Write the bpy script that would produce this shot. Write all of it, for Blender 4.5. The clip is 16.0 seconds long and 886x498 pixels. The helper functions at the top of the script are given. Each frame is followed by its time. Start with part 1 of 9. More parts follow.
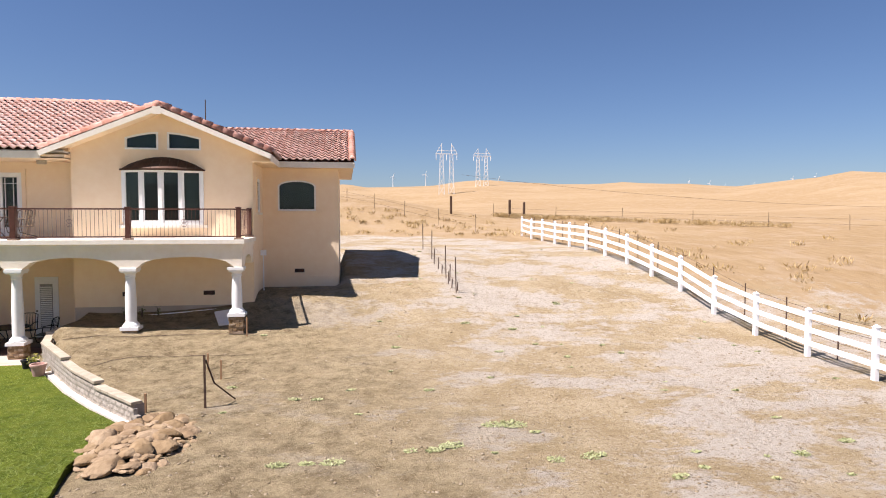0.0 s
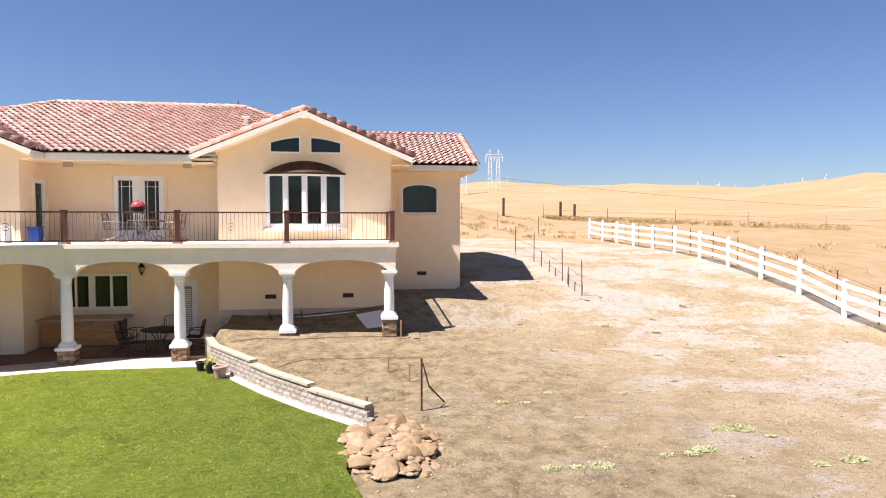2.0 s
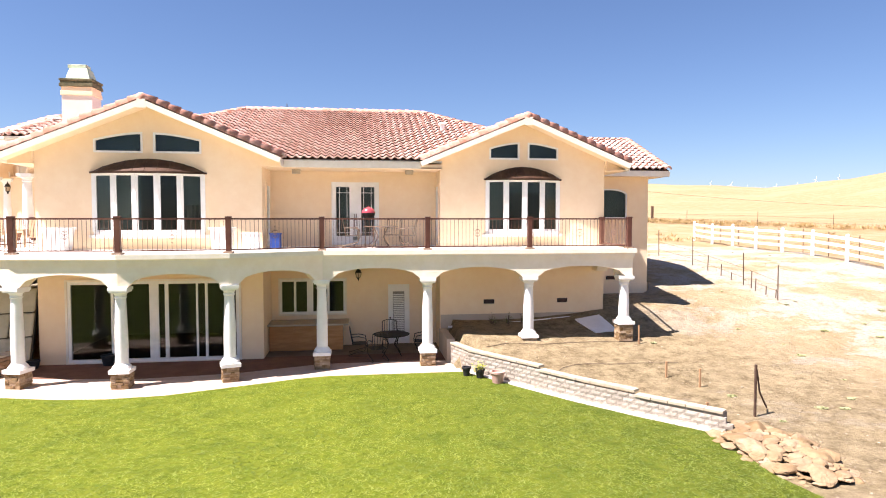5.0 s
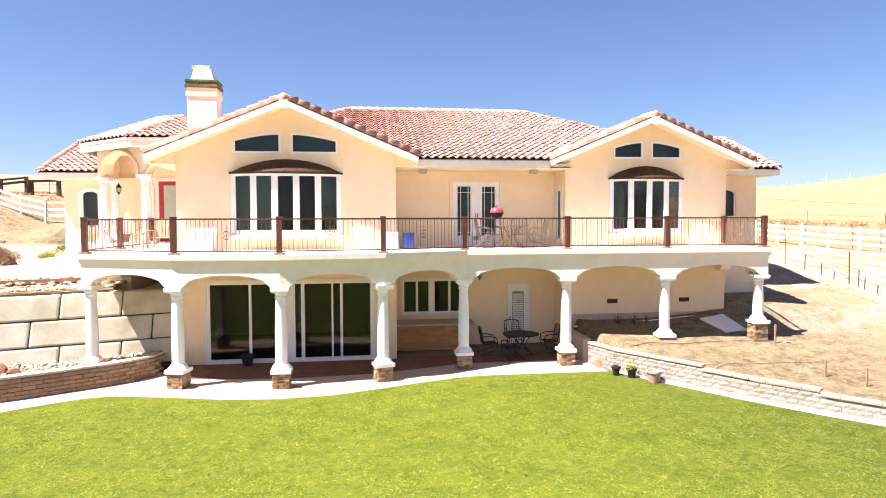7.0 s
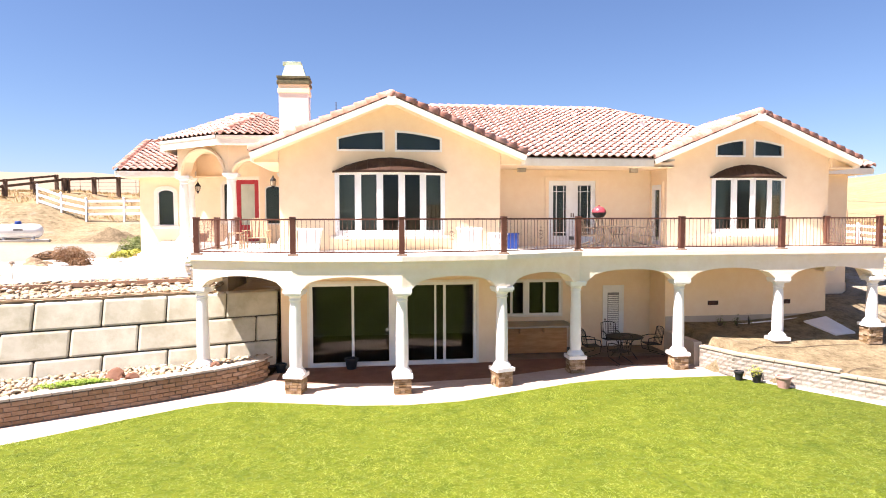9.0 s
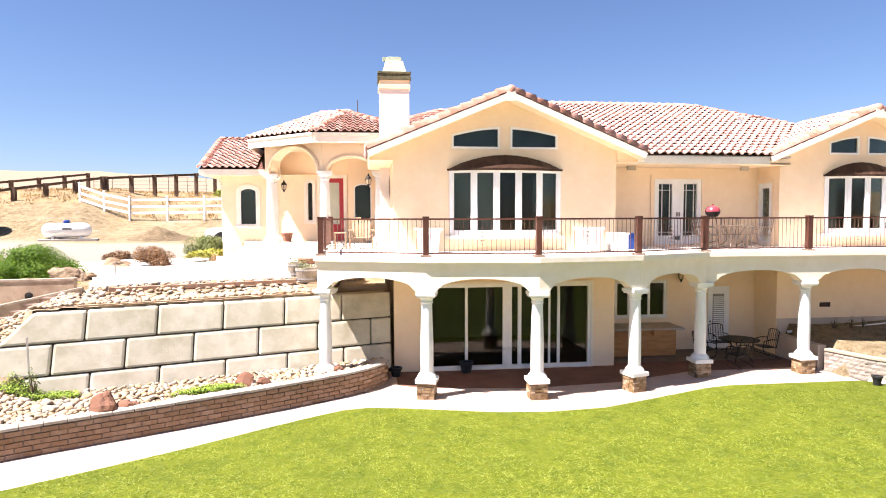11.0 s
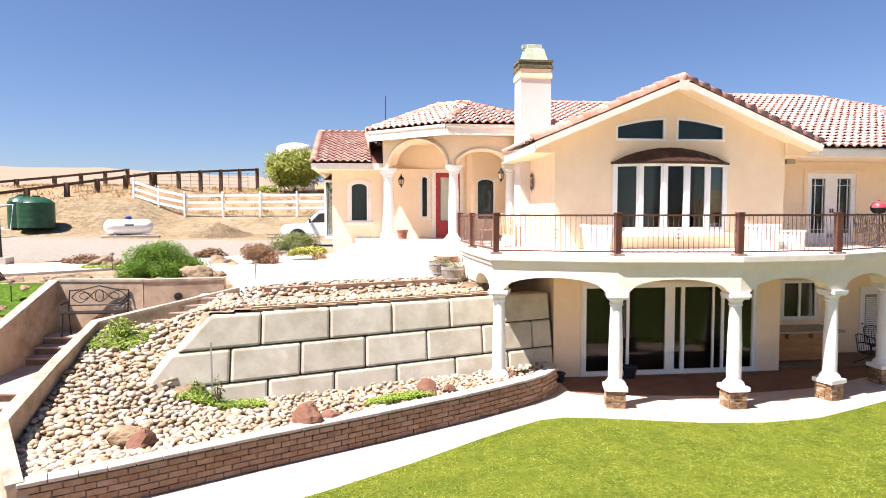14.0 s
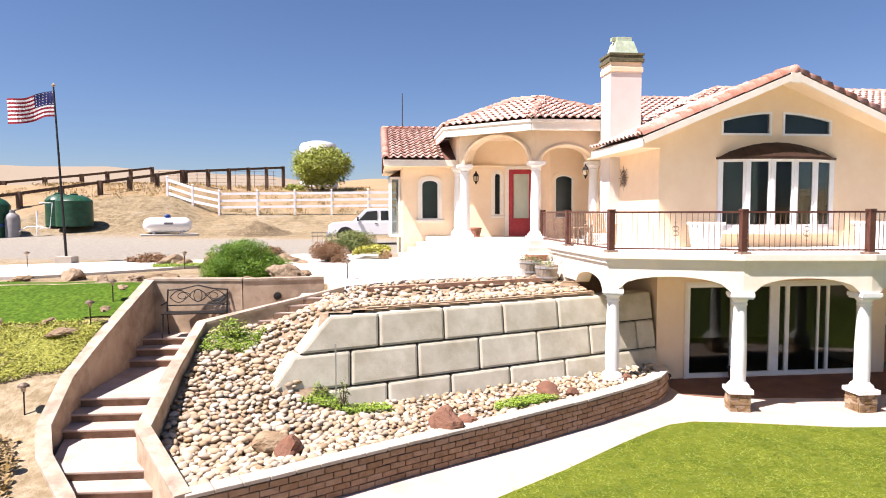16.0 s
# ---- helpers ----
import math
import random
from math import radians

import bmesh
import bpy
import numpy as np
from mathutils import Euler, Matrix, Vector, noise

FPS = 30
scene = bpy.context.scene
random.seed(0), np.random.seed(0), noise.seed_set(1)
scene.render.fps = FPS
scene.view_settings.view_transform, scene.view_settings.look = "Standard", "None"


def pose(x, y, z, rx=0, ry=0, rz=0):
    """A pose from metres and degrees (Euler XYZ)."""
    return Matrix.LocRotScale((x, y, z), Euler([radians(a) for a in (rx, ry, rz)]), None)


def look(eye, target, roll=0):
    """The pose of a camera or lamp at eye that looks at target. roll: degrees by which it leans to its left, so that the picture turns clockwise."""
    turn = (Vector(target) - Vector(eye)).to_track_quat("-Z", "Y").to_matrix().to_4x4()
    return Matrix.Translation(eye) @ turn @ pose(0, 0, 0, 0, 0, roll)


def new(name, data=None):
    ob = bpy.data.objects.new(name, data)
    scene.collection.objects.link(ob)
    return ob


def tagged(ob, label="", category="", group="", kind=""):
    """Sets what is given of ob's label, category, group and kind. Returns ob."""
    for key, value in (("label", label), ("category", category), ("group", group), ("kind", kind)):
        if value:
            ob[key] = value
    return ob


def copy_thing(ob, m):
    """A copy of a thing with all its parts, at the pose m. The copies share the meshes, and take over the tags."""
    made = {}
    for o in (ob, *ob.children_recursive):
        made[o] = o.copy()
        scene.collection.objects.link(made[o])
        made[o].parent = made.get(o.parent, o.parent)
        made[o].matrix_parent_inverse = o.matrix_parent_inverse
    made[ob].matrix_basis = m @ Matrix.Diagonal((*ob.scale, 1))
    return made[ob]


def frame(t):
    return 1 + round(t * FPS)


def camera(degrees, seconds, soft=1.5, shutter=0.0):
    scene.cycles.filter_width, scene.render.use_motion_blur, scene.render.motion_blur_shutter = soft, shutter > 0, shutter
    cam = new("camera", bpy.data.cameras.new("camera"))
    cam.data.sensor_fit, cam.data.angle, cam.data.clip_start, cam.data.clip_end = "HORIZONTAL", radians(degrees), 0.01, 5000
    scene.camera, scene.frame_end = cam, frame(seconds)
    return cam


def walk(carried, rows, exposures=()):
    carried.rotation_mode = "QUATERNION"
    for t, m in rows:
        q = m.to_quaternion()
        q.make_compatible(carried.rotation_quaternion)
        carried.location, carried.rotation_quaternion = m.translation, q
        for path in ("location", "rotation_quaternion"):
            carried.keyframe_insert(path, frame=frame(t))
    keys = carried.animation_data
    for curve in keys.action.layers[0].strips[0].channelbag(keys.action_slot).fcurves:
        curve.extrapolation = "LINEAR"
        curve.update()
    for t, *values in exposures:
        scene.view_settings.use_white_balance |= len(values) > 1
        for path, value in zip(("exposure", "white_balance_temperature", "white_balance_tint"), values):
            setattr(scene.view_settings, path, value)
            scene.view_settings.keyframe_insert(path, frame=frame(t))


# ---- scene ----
cam = camera(70.6, 16.0, soft=1.0)
METRES, EYE, TILT, LEAN, TURN = 30.5, 5.67, 0.0, -0.2, -8.87
ROWS = [
    (0.0, 0.0, 0.0, 0.0, -0.01, -2.82, 0.19),
    (0.5, -0.0336, -0.0009, 0.0009, 0.1, -2.8, 0.15),
    (1.0, -0.0708, -0.002, 0.0015, 0.21, -2.78, 0.12),
    (1.5, -0.1118, -0.0032, 0.0022, 0.34, -2.75, 0.1),
    (2.0, -0.1551, -0.005, 0.0035, 0.48, -2.74, 0.12),
    (2.5, -0.199, -0.0075, 0.0048, 0.6, -2.74, 0.12),
    (3.0, -0.2429, -0.0093, 0.0062, 0.7, -2.71, 0.14),
    (3.5, -0.2851, -0.011, 0.007, 0.76, -2.66, 0.15),
    (4.0, -0.3238, -0.0125, 0.0076, 0.88, -2.66, 0.19),
    (4.5, -0.362, -0.0137, 0.0088, 0.97, -2.67, 0.22),
    (5.0, -0.4003, -0.0145, 0.0098, 1.06, -2.67, 0.22),
    (7.5, -0.5653, -0.015, 0.01, 1.64, -2.66, 0.41),
    (8.0, -0.5907, -0.0113, 0.0107, 1.7, -2.72, 0.39),
    (10.5, -0.7294, 0.0071, 0.0143, 2.01, -2.94, 0.36),
    (11.0, -0.757, 0.0106, 0.0143, 2.08, -2.98, 0.36),
    (11.5, -0.7838, 0.0145, 0.0148, 2.14, -3.03, 0.32),
    (12.0, -0.8109, 0.0175, 0.0145, 2.2, -3.05, 0.34),
    (12.5, -0.8371, 0.0206, 0.014, 2.25, -3.11, 0.34),
    (13.0, -0.8623, 0.0259, 0.0141, 2.29, -3.18, 0.35),
    (13.5, -0.8843, 0.0329, 0.0142, 2.35, -3.24, 0.33),
    (14.0, -0.9053, 0.039, 0.0144, 2.37, -3.27, 0.29),
    (14.5, -0.9267, 0.0417, 0.0143, 2.4, -3.32, 0.28),
    (15.0, -0.9509, 0.0438, 0.0145, 2.44, -3.35, 0.31),
    (15.5, -0.9736, 0.0468, 0.014, 2.48, -3.36, 0.32),
    (16.0, -0.9936, 0.0513, 0.0136, 2.55, -3.4, 0.34),
]
EXPOSURE = [(0.0, 1.07, 6350, 21), (1.5, 1.25, 6350, 21), (3.0, 1.49, 6450, 22), (5.0, 1.7, 6550, 22), (8.0, 1.85, 6600, 23), (11.0, 1.8, 6550, 23), (12.5, 1.65, 6500, 23), (14.5, 1.43, 6400, 23), (16.0, 1.3, 6400, 23)]
walk(cam, [(t, pose(0, 0, EYE, TILT, LEAN, TURN) @ pose(METRES * x, METRES * y, METRES * z, 90 + pitch, roll, yaw)) for t, x, y, z, yaw, pitch, roll in ROWS], EXPOSURE)

# ---------- light ----------
SUN_TO = Vector((-0.54, -0.20, 1.0)).normalized()
world = bpy.data.worlds.new("sky")
scene.world = world
world.use_nodes = True
wn = world.node_tree.nodes
sky = wn.new("ShaderNodeTexSky")
sky.sky_type = 'NISHITA'
sky.sun_disc = False
sky.sun_elevation = math.asin(SUN_TO.z)
sky.sun_rotation = math.atan2(SUN_TO.x, SUN_TO.y)
sky.altitude = 0
sky.air_density = 1.0
sky.dust_density = 0.3
sky.ozone_density = 8.0
world.node_tree.links.new(sky.outputs[0], wn["Background"].inputs[0])
wn["Background"].inputs[1].default_value = 0.045
sun_data = bpy.data.lights.new("sun", 'SUN')
sun_data.energy = 5.0
sun_data.angle = radians(0.53)
sun_data.color = (1.0, 0.955, 0.88)
sun = new("sun", sun_data)
sun.matrix_world = look(SUN_TO * 60, (0, 0, 0))


# ---------- materials ----------
def material(name, c1, c2, scale=4.0, rough=0.85, bump=0.2, bump_scale=60.0, c3=None, s3=0.6, amount3=0.5, metal=0.0,
             vary=0.0, island=False, c4=None, spec=0.3, stretch=(1, 1, 1), bump_dist=0.02, low=0.35, high=0.65):
    """Two-scale mottled surface: c1 to c2 by fine noise, stains of c3 by broad noise, fine relief, piece-to-piece variation."""
    m = bpy.data.materials.new(name)
    m.use_nodes = True
    nt = m.node_tree
    n, link = nt.nodes, nt.links.new
    bsdf = n["Principled BSDF"]
    geo = n.new("ShaderNodeNewGeometry")
    mp = n.new("ShaderNodeMapping")
    mp.inputs["Scale"].default_value = stretch
    link(geo.outputs["Position"], mp.inputs[0])

    def noise_tex(s, detail, rough_=0.6):
        t = n.new("ShaderNodeTexNoise")
        t.inputs["Scale"].default_value, t.inputs["Detail"].default_value, t.inputs["Roughness"].default_value = s, detail, rough_
        link(mp.outputs[0], t.inputs["Vector"])
        return t

    def ramp(fac, lo, hi):
        r = n.new("ShaderNodeMapRange")
        r.inputs[1].default_value, r.inputs[2].default_value = lo, hi
        link(fac, r.inputs[0])
        return r.outputs[0]

    def mix(fac, a, b, blend='MIX'):
        x = n.new("ShaderNodeMix")
        x.data_type, x.blend_type = 'RGBA', blend
        for sock, val in ((x.inputs[0], fac), (x.inputs[6], a), (x.inputs[7], b)):
            if isinstance(val, (int, float)):
                sock.default_value = val
            elif isinstance(val, tuple):
                sock.default_value = (*val, 1)
            else:
                link(val, sock)
        return x.outputs[2]

    fine = noise_tex(scale, 6)
    col = mix(ramp(fine.outputs[0], low, high), c1, c2)
    if c3:
        broad = noise_tex(s3, 5, 0.65)
        f = n.new("ShaderNodeMath")
        f.operation = 'MULTIPLY'
        link(ramp(broad.outputs[0], 0.47, 0.66), f.inputs[0])
        f.inputs[1].default_value = amount3
        col = mix(f.outputs[0], col, c3)
    if vary:
        src = geo.outputs["Random Per Island"] if island else n.new("ShaderNodeObjectInfo").outputs["Random"]
        hsv = n.new("ShaderNodeHueSaturation")
        mr = n.new("ShaderNodeMapRange")
        mr.inputs[3].default_value, mr.inputs[4].default_value = 1 - vary, 1 + vary
        link(src, mr.inputs[0])
        if c4:
            w = n.new("ShaderNodeTexWhiteNoise")
            w.noise_dimensions = '1D'
            link(src, w.inputs["W"])
            col = mix(ramp(w.outputs[0], 0.45, 1.0), col, c4)
        link(mr.outputs[0], hsv.inputs["Value"])
        mr2 = n.new("ShaderNodeMapRange")
        mr2.inputs[3].default_value, mr2.inputs[4].default_value = 1 + vary * 0.6, 1 - vary * 0.6
        link(src, mr2.inputs[0])
        link(mr2.outputs[0], hsv.inputs["Saturation"])
        link(col, hsv.inputs["Color"])
        col = hsv.outputs[0]
    link(col, bsdf.inputs["Base Color"])
    bsdf.inputs["Roughness"].default_value = rough
    bsdf.inputs["Metallic"].default_value = metal
    bsdf.inputs["Specular IOR Level"].default_value = spec
    if bump:
        bt = noise_tex(bump_scale, 4)
        bp = n.new("ShaderNodeBump")
        bp.inputs["Strength"].default_value, bp.inputs["Distance"].default_value = bump, bump_dist
        link(bt.outputs[0], bp.inputs["Height"])
        link(bp.outputs[0], bsdf.inputs["Normal"])
    return m


STUCCO = material("peach_stucco", (0.86, 0.67, 0.455), (0.89, 0.715, 0.505), 3.0, 0.92, 0.35, 90, c3=(0.82, 0.625, 0.41), s3=0.5, amount3=0.5, spec=0.15)
PALESTUCCO = material("pale_pink_stucco", (0.679, 0.624, 0.569), (0.702, 0.655, 0.608), 3.0, 0.92, 0.35, 90, c3=(0.655, 0.585, 0.515), s3=0.6, amount3=0.5, spec=0.15)
BANDS = material("cream_stucco_band", (0.83, 0.735, 0.60), (0.87, 0.785, 0.66), 3.0, 0.92, 0.3, 90, c3=(0.77, 0.66, 0.50), s3=1.2, amount3=0.5, spec=0.15)
TRIM = material("cream_white_trim", (0.80, 0.73, 0.62), (0.84, 0.78, 0.68), 6.0, 0.7, 0.08, 60, c3=(0.66, 0.56, 0.42), s3=1.4, amount3=0.3)
WHITE = material("white_paint", (0.80, 0.79, 0.76), (0.84, 0.83, 0.80), 5.0, 0.5, 0.06, 70, c3=(0.70, 0.67, 0.60), s3=2.2, amount3=0.3)
VINYL = material("white_vinyl", (0.85, 0.85, 0.85), (0.88, 0.88, 0.88), 5.0, 0.4, 0.03, 50, c3=(0.70, 0.66, 0.60), s3=1.5, amount3=0.35)
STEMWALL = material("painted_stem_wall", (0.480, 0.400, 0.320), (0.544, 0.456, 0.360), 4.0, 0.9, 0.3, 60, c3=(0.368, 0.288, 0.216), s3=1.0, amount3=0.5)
TILE_A = material("clay_roof_tile", (0.61, 0.335, 0.26), (0.73, 0.51, 0.43), 7.0, 0.6, 0.3, 80, c3=(0.77, 0.68, 0.61), s3=5.0, amount3=0.75, vary=0.16, spec=0.4)
TILE_B = material("clay_roof_tile_field", (0.61, 0.335, 0.26), (0.73, 0.51, 0.43), 7.0, 0.6, 0.3, 80, c3=(0.77, 0.68, 0.61), s3=5.0, amount3=0.75, vary=0.16, spec=0.4, island=True)
CAPTILE = material("clay_ridge_tile", (0.43, 0.190, 0.130), (0.51, 0.265, 0.20), 6.0, 0.8, 0.3, 80, c3=(0.56, 0.38, 0.31), s3=8.0, amount3=0.5, vary=0.16)
UNDERLAY = material("roof_underlay", (0.10, 0.045, 0.03), (0.15, 0.07, 0.05), 8.0, 0.95, 0.2, 60)
PICKET = material("light_brown_metal", (0.17, 0.095, 0.07), (0.23, 0.135, 0.10), 9.0, 0.5, 0.1, 60)
BROWN = material("brown_metal_paint", (0.080, 0.028, 0.018), (0.11, 0.042, 0.028), 9.0, 0.5, 0.1, 60, c3=(0.15, 0.07, 0.045), s3=2.0, amount3=0.4)
COPPER = material("weathered_copper", (0.036, 0.018, 0.011), (0.068, 0.034, 0.021), 7.0, 0.5, 0.15, 40, c3=(0.104, 0.060, 0.040), s3=2.0, amount3=0.5, metal=0.4)
CONCRETE = material("pale_concrete_paving", (0.589, 0.541, 0.475), (0.665, 0.617, 0.551), 2.5, 0.9, 0.25, 45, c3=(0.513, 0.446, 0.380), s3=0.7, amount3=0.5)
DECK = material("white_deck_coating", (0.74, 0.70, 0.64), (0.80, 0.76, 0.70), 2.5, 0.85, 0.15, 45, c3=(0.62, 0.56, 0.48), s3=0.9, amount3=0.4)
PINKPAVE = material("stamped_pink_concrete", (0.432, 0.331, 0.266), (0.497, 0.396, 0.331), 2.2, 0.9, 0.25, 45, c3=(0.374, 0.274, 0.209), s3=0.8, amount3=0.5)
# dark red-brown: the shade under the balcony is put into this colour
PATIO = material("shade_toned_patio_concrete", (0.147, 0.073, 0.049), (0.203, 0.108, 0.073), 2.0, 0.85, 0.25, 30, c3=(0.154, 0.084, 0.056), s3=0.9, amount3=0.6)
BLOCKC = material("cast_concrete_block", (0.46, 0.425, 0.325), (0.55, 0.52, 0.415), 2.5, 0.92, 0.35, 40, c3=(0.33, 0.295, 0.20), s3=1.1, amount3=0.6, vary=0.07)
BRICK = material("brown_garden_brick", (0.238, 0.145, 0.083), (0.304, 0.201, 0.125), 10.0, 0.9, 0.4, 60, vary=0.14)
CAPCON = material("pale_wall_cap", (0.378, 0.330, 0.266), (0.431, 0.384, 0.319), 5.0, 0.9, 0.3, 50, vary=0.05)
TANCAP = material("tan_wall_cap", (0.340, 0.286, 0.211), (0.408, 0.354, 0.272), 5.0, 0.9, 0.4, 40, vary=0.06)
CMU = material("splitface_block", (0.25, 0.22, 0.18), (0.36, 0.32, 0.27), 9.0, 0.95, 0.5, 40, vary=0.12)
MORTAR = material("mortar", (0.234, 0.195, 0.163), (0.286, 0.247, 0.208), 8.0, 0.95, 0.3, 60)
# earth colour with the shade of the block joints already in it
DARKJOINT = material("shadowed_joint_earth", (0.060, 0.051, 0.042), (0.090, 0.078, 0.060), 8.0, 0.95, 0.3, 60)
GARDENWALL = material("weathered_tan_stucco", (0.40, 0.295, 0.195), (0.47, 0.365, 0.255), 2.5, 0.92, 0.35, 60, c3=(0.20, 0.135, 0.085), s3=1.6, amount3=0.65)
LEDGE = material("stacked_ledge_stone", (0.210, 0.133, 0.070), (0.385, 0.280, 0.168), 6.0, 0.9, 0.5, 40, vary=0.35, island=True)
COBBLE = material("river_cobble", (0.36, 0.26, 0.155), (0.44, 0.355, 0.25), 6.0, 0.8, 0.2, 50, c3=(0.28, 0.18, 0.10), s3=3.0, amount3=0.45, vary=0.3, c4=(0.40, 0.36, 0.295))
COBBLE_F = material("river_cobble_field", (0.36, 0.26, 0.155), (0.44, 0.355, 0.25), 6.0, 0.8, 0.2, 50, c3=(0.28, 0.18, 0.10), s3=3.0, amount3=0.45, vary=0.3, island=True, c4=(0.40, 0.36, 0.295))
ROCK = material("tan_field_rock", (0.22, 0.148, 0.08), (0.33, 0.24, 0.145), 3.0, 0.92, 0.8, 14, c3=(0.14, 0.085, 0.042), s3=1.6, amount3=0.6, vary=0.18, bump_dist=0.05)
LROCK = material("brown_landscape_rock", (0.223, 0.155, 0.090), (0.341, 0.254, 0.161), 4.0, 0.95, 0.9, 9, c3=(0.124, 0.077, 0.043), s3=2.2, amount3=0.75, vary=0.15, bump_dist=0.08)
REDROCK = material("red_brown_rock", (0.166, 0.074, 0.042), (0.243, 0.128, 0.083), 4.0, 0.92, 0.7, 16, c3=(0.109, 0.048, 0.029), s3=2.0, amount3=0.6, bump_dist=0.05)
TIMBER = material("dark_stained_timber", (0.075, 0.045, 0.029), (0.135, 0.084, 0.054), 5.0, 0.85, 0.4, 40, stretch=(1, 1, 0.3), vary=0.1)
STEELPOST = material("rusty_fence_post", (0.070, 0.045, 0.032), (0.126, 0.077, 0.056), 14.0, 0.8, 0.2, 60, metal=0.3)
STAKE = material("pine_stake", (0.294, 0.168, 0.084), (0.385, 0.238, 0.133), 6.0, 0.8, 0.3, 50)
PLYWOOD = material("orange_brown_plywood", (0.42, 0.19, 0.065), (0.54, 0.28, 0.11), 3.0, 0.6, 0.15, 30, stretch=(0.6, 1, 4), c3=(0.36, 0.16, 0.055), s3=1.6, amount3=0.5)
IRON = material("black_iron", (0.014, 0.013, 0.012), (0.028, 0.024, 0.022), 10.0, 0.55, 0.15, 60, metal=0.3)
BRONZE = material("bronze_patio_metal", (0.120, 0.086, 0.060), (0.180, 0.135, 0.098), 8.0, 0.5, 0.1, 60, metal=0.4)
DARKVOID = material("brown_room_floor", (0.16, 0.12, 0.09), (0.22, 0.17, 0.13), 2.0, 0.8, 0.05, 20)
INROOM = material("interior_plaster", (0.46, 0.42, 0.37), (0.54, 0.49, 0.43), 2.0, 0.9, 0.05, 20)
BLIND = material("grey_blind", (0.36, 0.40, 0.40), (0.45, 0.49, 0.49), 1.2, 0.9, 0.1, 20, stretch=(1, 1, 0.4))
PALEBLIND = material("pale_yellow_blind", (0.62, 0.62, 0.44), (0.72, 0.71, 0.52), 3.0, 0.9, 0.1, 20)
PEBBLE = material("brown_pebble", (0.17, 0.125, 0.075), (0.30, 0.24, 0.16), 6.0, 0.9, 0.2, 50, vary=0.25, island=True)
CURTAIN = material("pale_curtain", (0.42, 0.38, 0.32), (0.52, 0.47, 0.40), 3.0, 0.9, 0.2, 25, stretch=(4, 4, 0.4))
REDDOOR = material("red_door_paint", (0.36, 0.030, 0.036), (0.42, 0.045, 0.05), 5.0, 0.4, 0.05, 40)
TERRACOTTA = material("terracotta", (0.345, 0.150, 0.098), (0.420, 0.210, 0.143), 7.0, 0.85, 0.2, 60)
BARREL = material("weathered_barrel_wood", (0.259, 0.216, 0.166), (0.346, 0.295, 0.230), 6.0, 0.9, 0.3, 40, stretch=(3, 3, 0.5))
BLACKPOT = material("black_plastic", (0.015, 0.016, 0.018), (0.03, 0.03, 0.032), 8.0, 0.5, 0.05, 50)
PINKPOT = material("pink_clay", (0.396, 0.238, 0.194), (0.454, 0.302, 0.252), 6.0, 0.8, 0.15, 50)
GREENTANK = material("green_poly_tank", (0.008, 0.051, 0.024), (0.014, 0.075, 0.037), 3.0, 0.4, 0.05, 20, c3=(0.041, 0.082, 0.054), s3=1.0, amount3=0.4)
GREYTANK = material("grey_tank_paint", (0.238, 0.224, 0.217), (0.294, 0.280, 0.266), 4.0, 0.5, 0.05, 40)
CARWHITE = material("white_car_paint", (0.78, 0.79, 0.80), (0.82, 0.83, 0.84), 2.0, 0.25, 0.0, 20, spec=0.5)
RUBBER = material("black_rubber", (0.02, 0.02, 0.02), (0.035, 0.034, 0.033), 9.0, 0.85, 0.2, 60)
STEEL = material("galvanised_steel", (0.42, 0.43, 0.44), (0.52, 0.53, 0.54), 7.0, 0.45, 0.05, 50, metal=0.7)
BLUE = material("blue_plastic", (0.011, 0.041, 0.195), (0.019, 0.056, 0.240), 5.0, 0.4, 0.05, 40)
PALEWOOD = material("pale_cedar_wood", (0.374, 0.259, 0.158), (0.446, 0.331, 0.216), 6.0, 0.75, 0.25, 40)
PINKGRILL = material("red_enamel", (0.315, 0.045, 0.060), (0.375, 0.068, 0.083), 5.0, 0.25, 0.02, 40, spec=0.5)
FLAGRED = material("flag_red", (0.225, 0.015, 0.025), (0.260, 0.025, 0.035), 6.0, 0.85, 0.1, 60)
FLAGWHITE = material("flag_white", (0.684, 0.675, 0.684), (0.720, 0.720, 0.720), 6.0, 0.85, 0.1, 60)
FLAGBLUE = material("flag_blue", (0.018, 0.022, 0.100), (0.025, 0.030, 0.125), 6.0, 0.85, 0.1, 60)
LAMPGLASS = material("amber_lamp_glass", (0.42, 0.33, 0.22), (0.50, 0.40, 0.28), 6.0, 0.2, 0.0, 40, spec=0.6)
BARK = material("grey_brown_bark", (0.084, 0.059, 0.042), (0.147, 0.108, 0.077), 9.0, 0.95, 0.7, 30, stretch=(1, 1, 0.3))
LEAF_TREE = material("olive_tree_leaf", (0.211, 0.255, 0.031), (0.337, 0.368, 0.067), 2.5, 0.7, 0.0, 30, vary=0.3, island=True)
LEAF_DARK = material("green_shrub_leaf", (0.072, 0.155, 0.010), (0.145, 0.255, 0.020), 2.5, 0.8, 0.0, 30, vary=0.3, island=True, spec=0.2)
LEAF_OLIVE = material("grey_green_shrub_leaf", (0.104, 0.134, 0.034), (0.178, 0.208, 0.059), 2.5, 0.7, 0.0, 30, vary=0.3, island=True)
LEAF_BROWN = material("dry_russet_shrub", (0.180, 0.096, 0.048), (0.270, 0.162, 0.084), 2.5, 0.85, 0.0, 30, vary=0.3, island=True)
LEAF_LIME = material("lime_groundcover", (0.174, 0.267, 0.025), (0.248, 0.347, 0.043), 3.0, 0.7, 0.0, 30, vary=0.25, island=True)
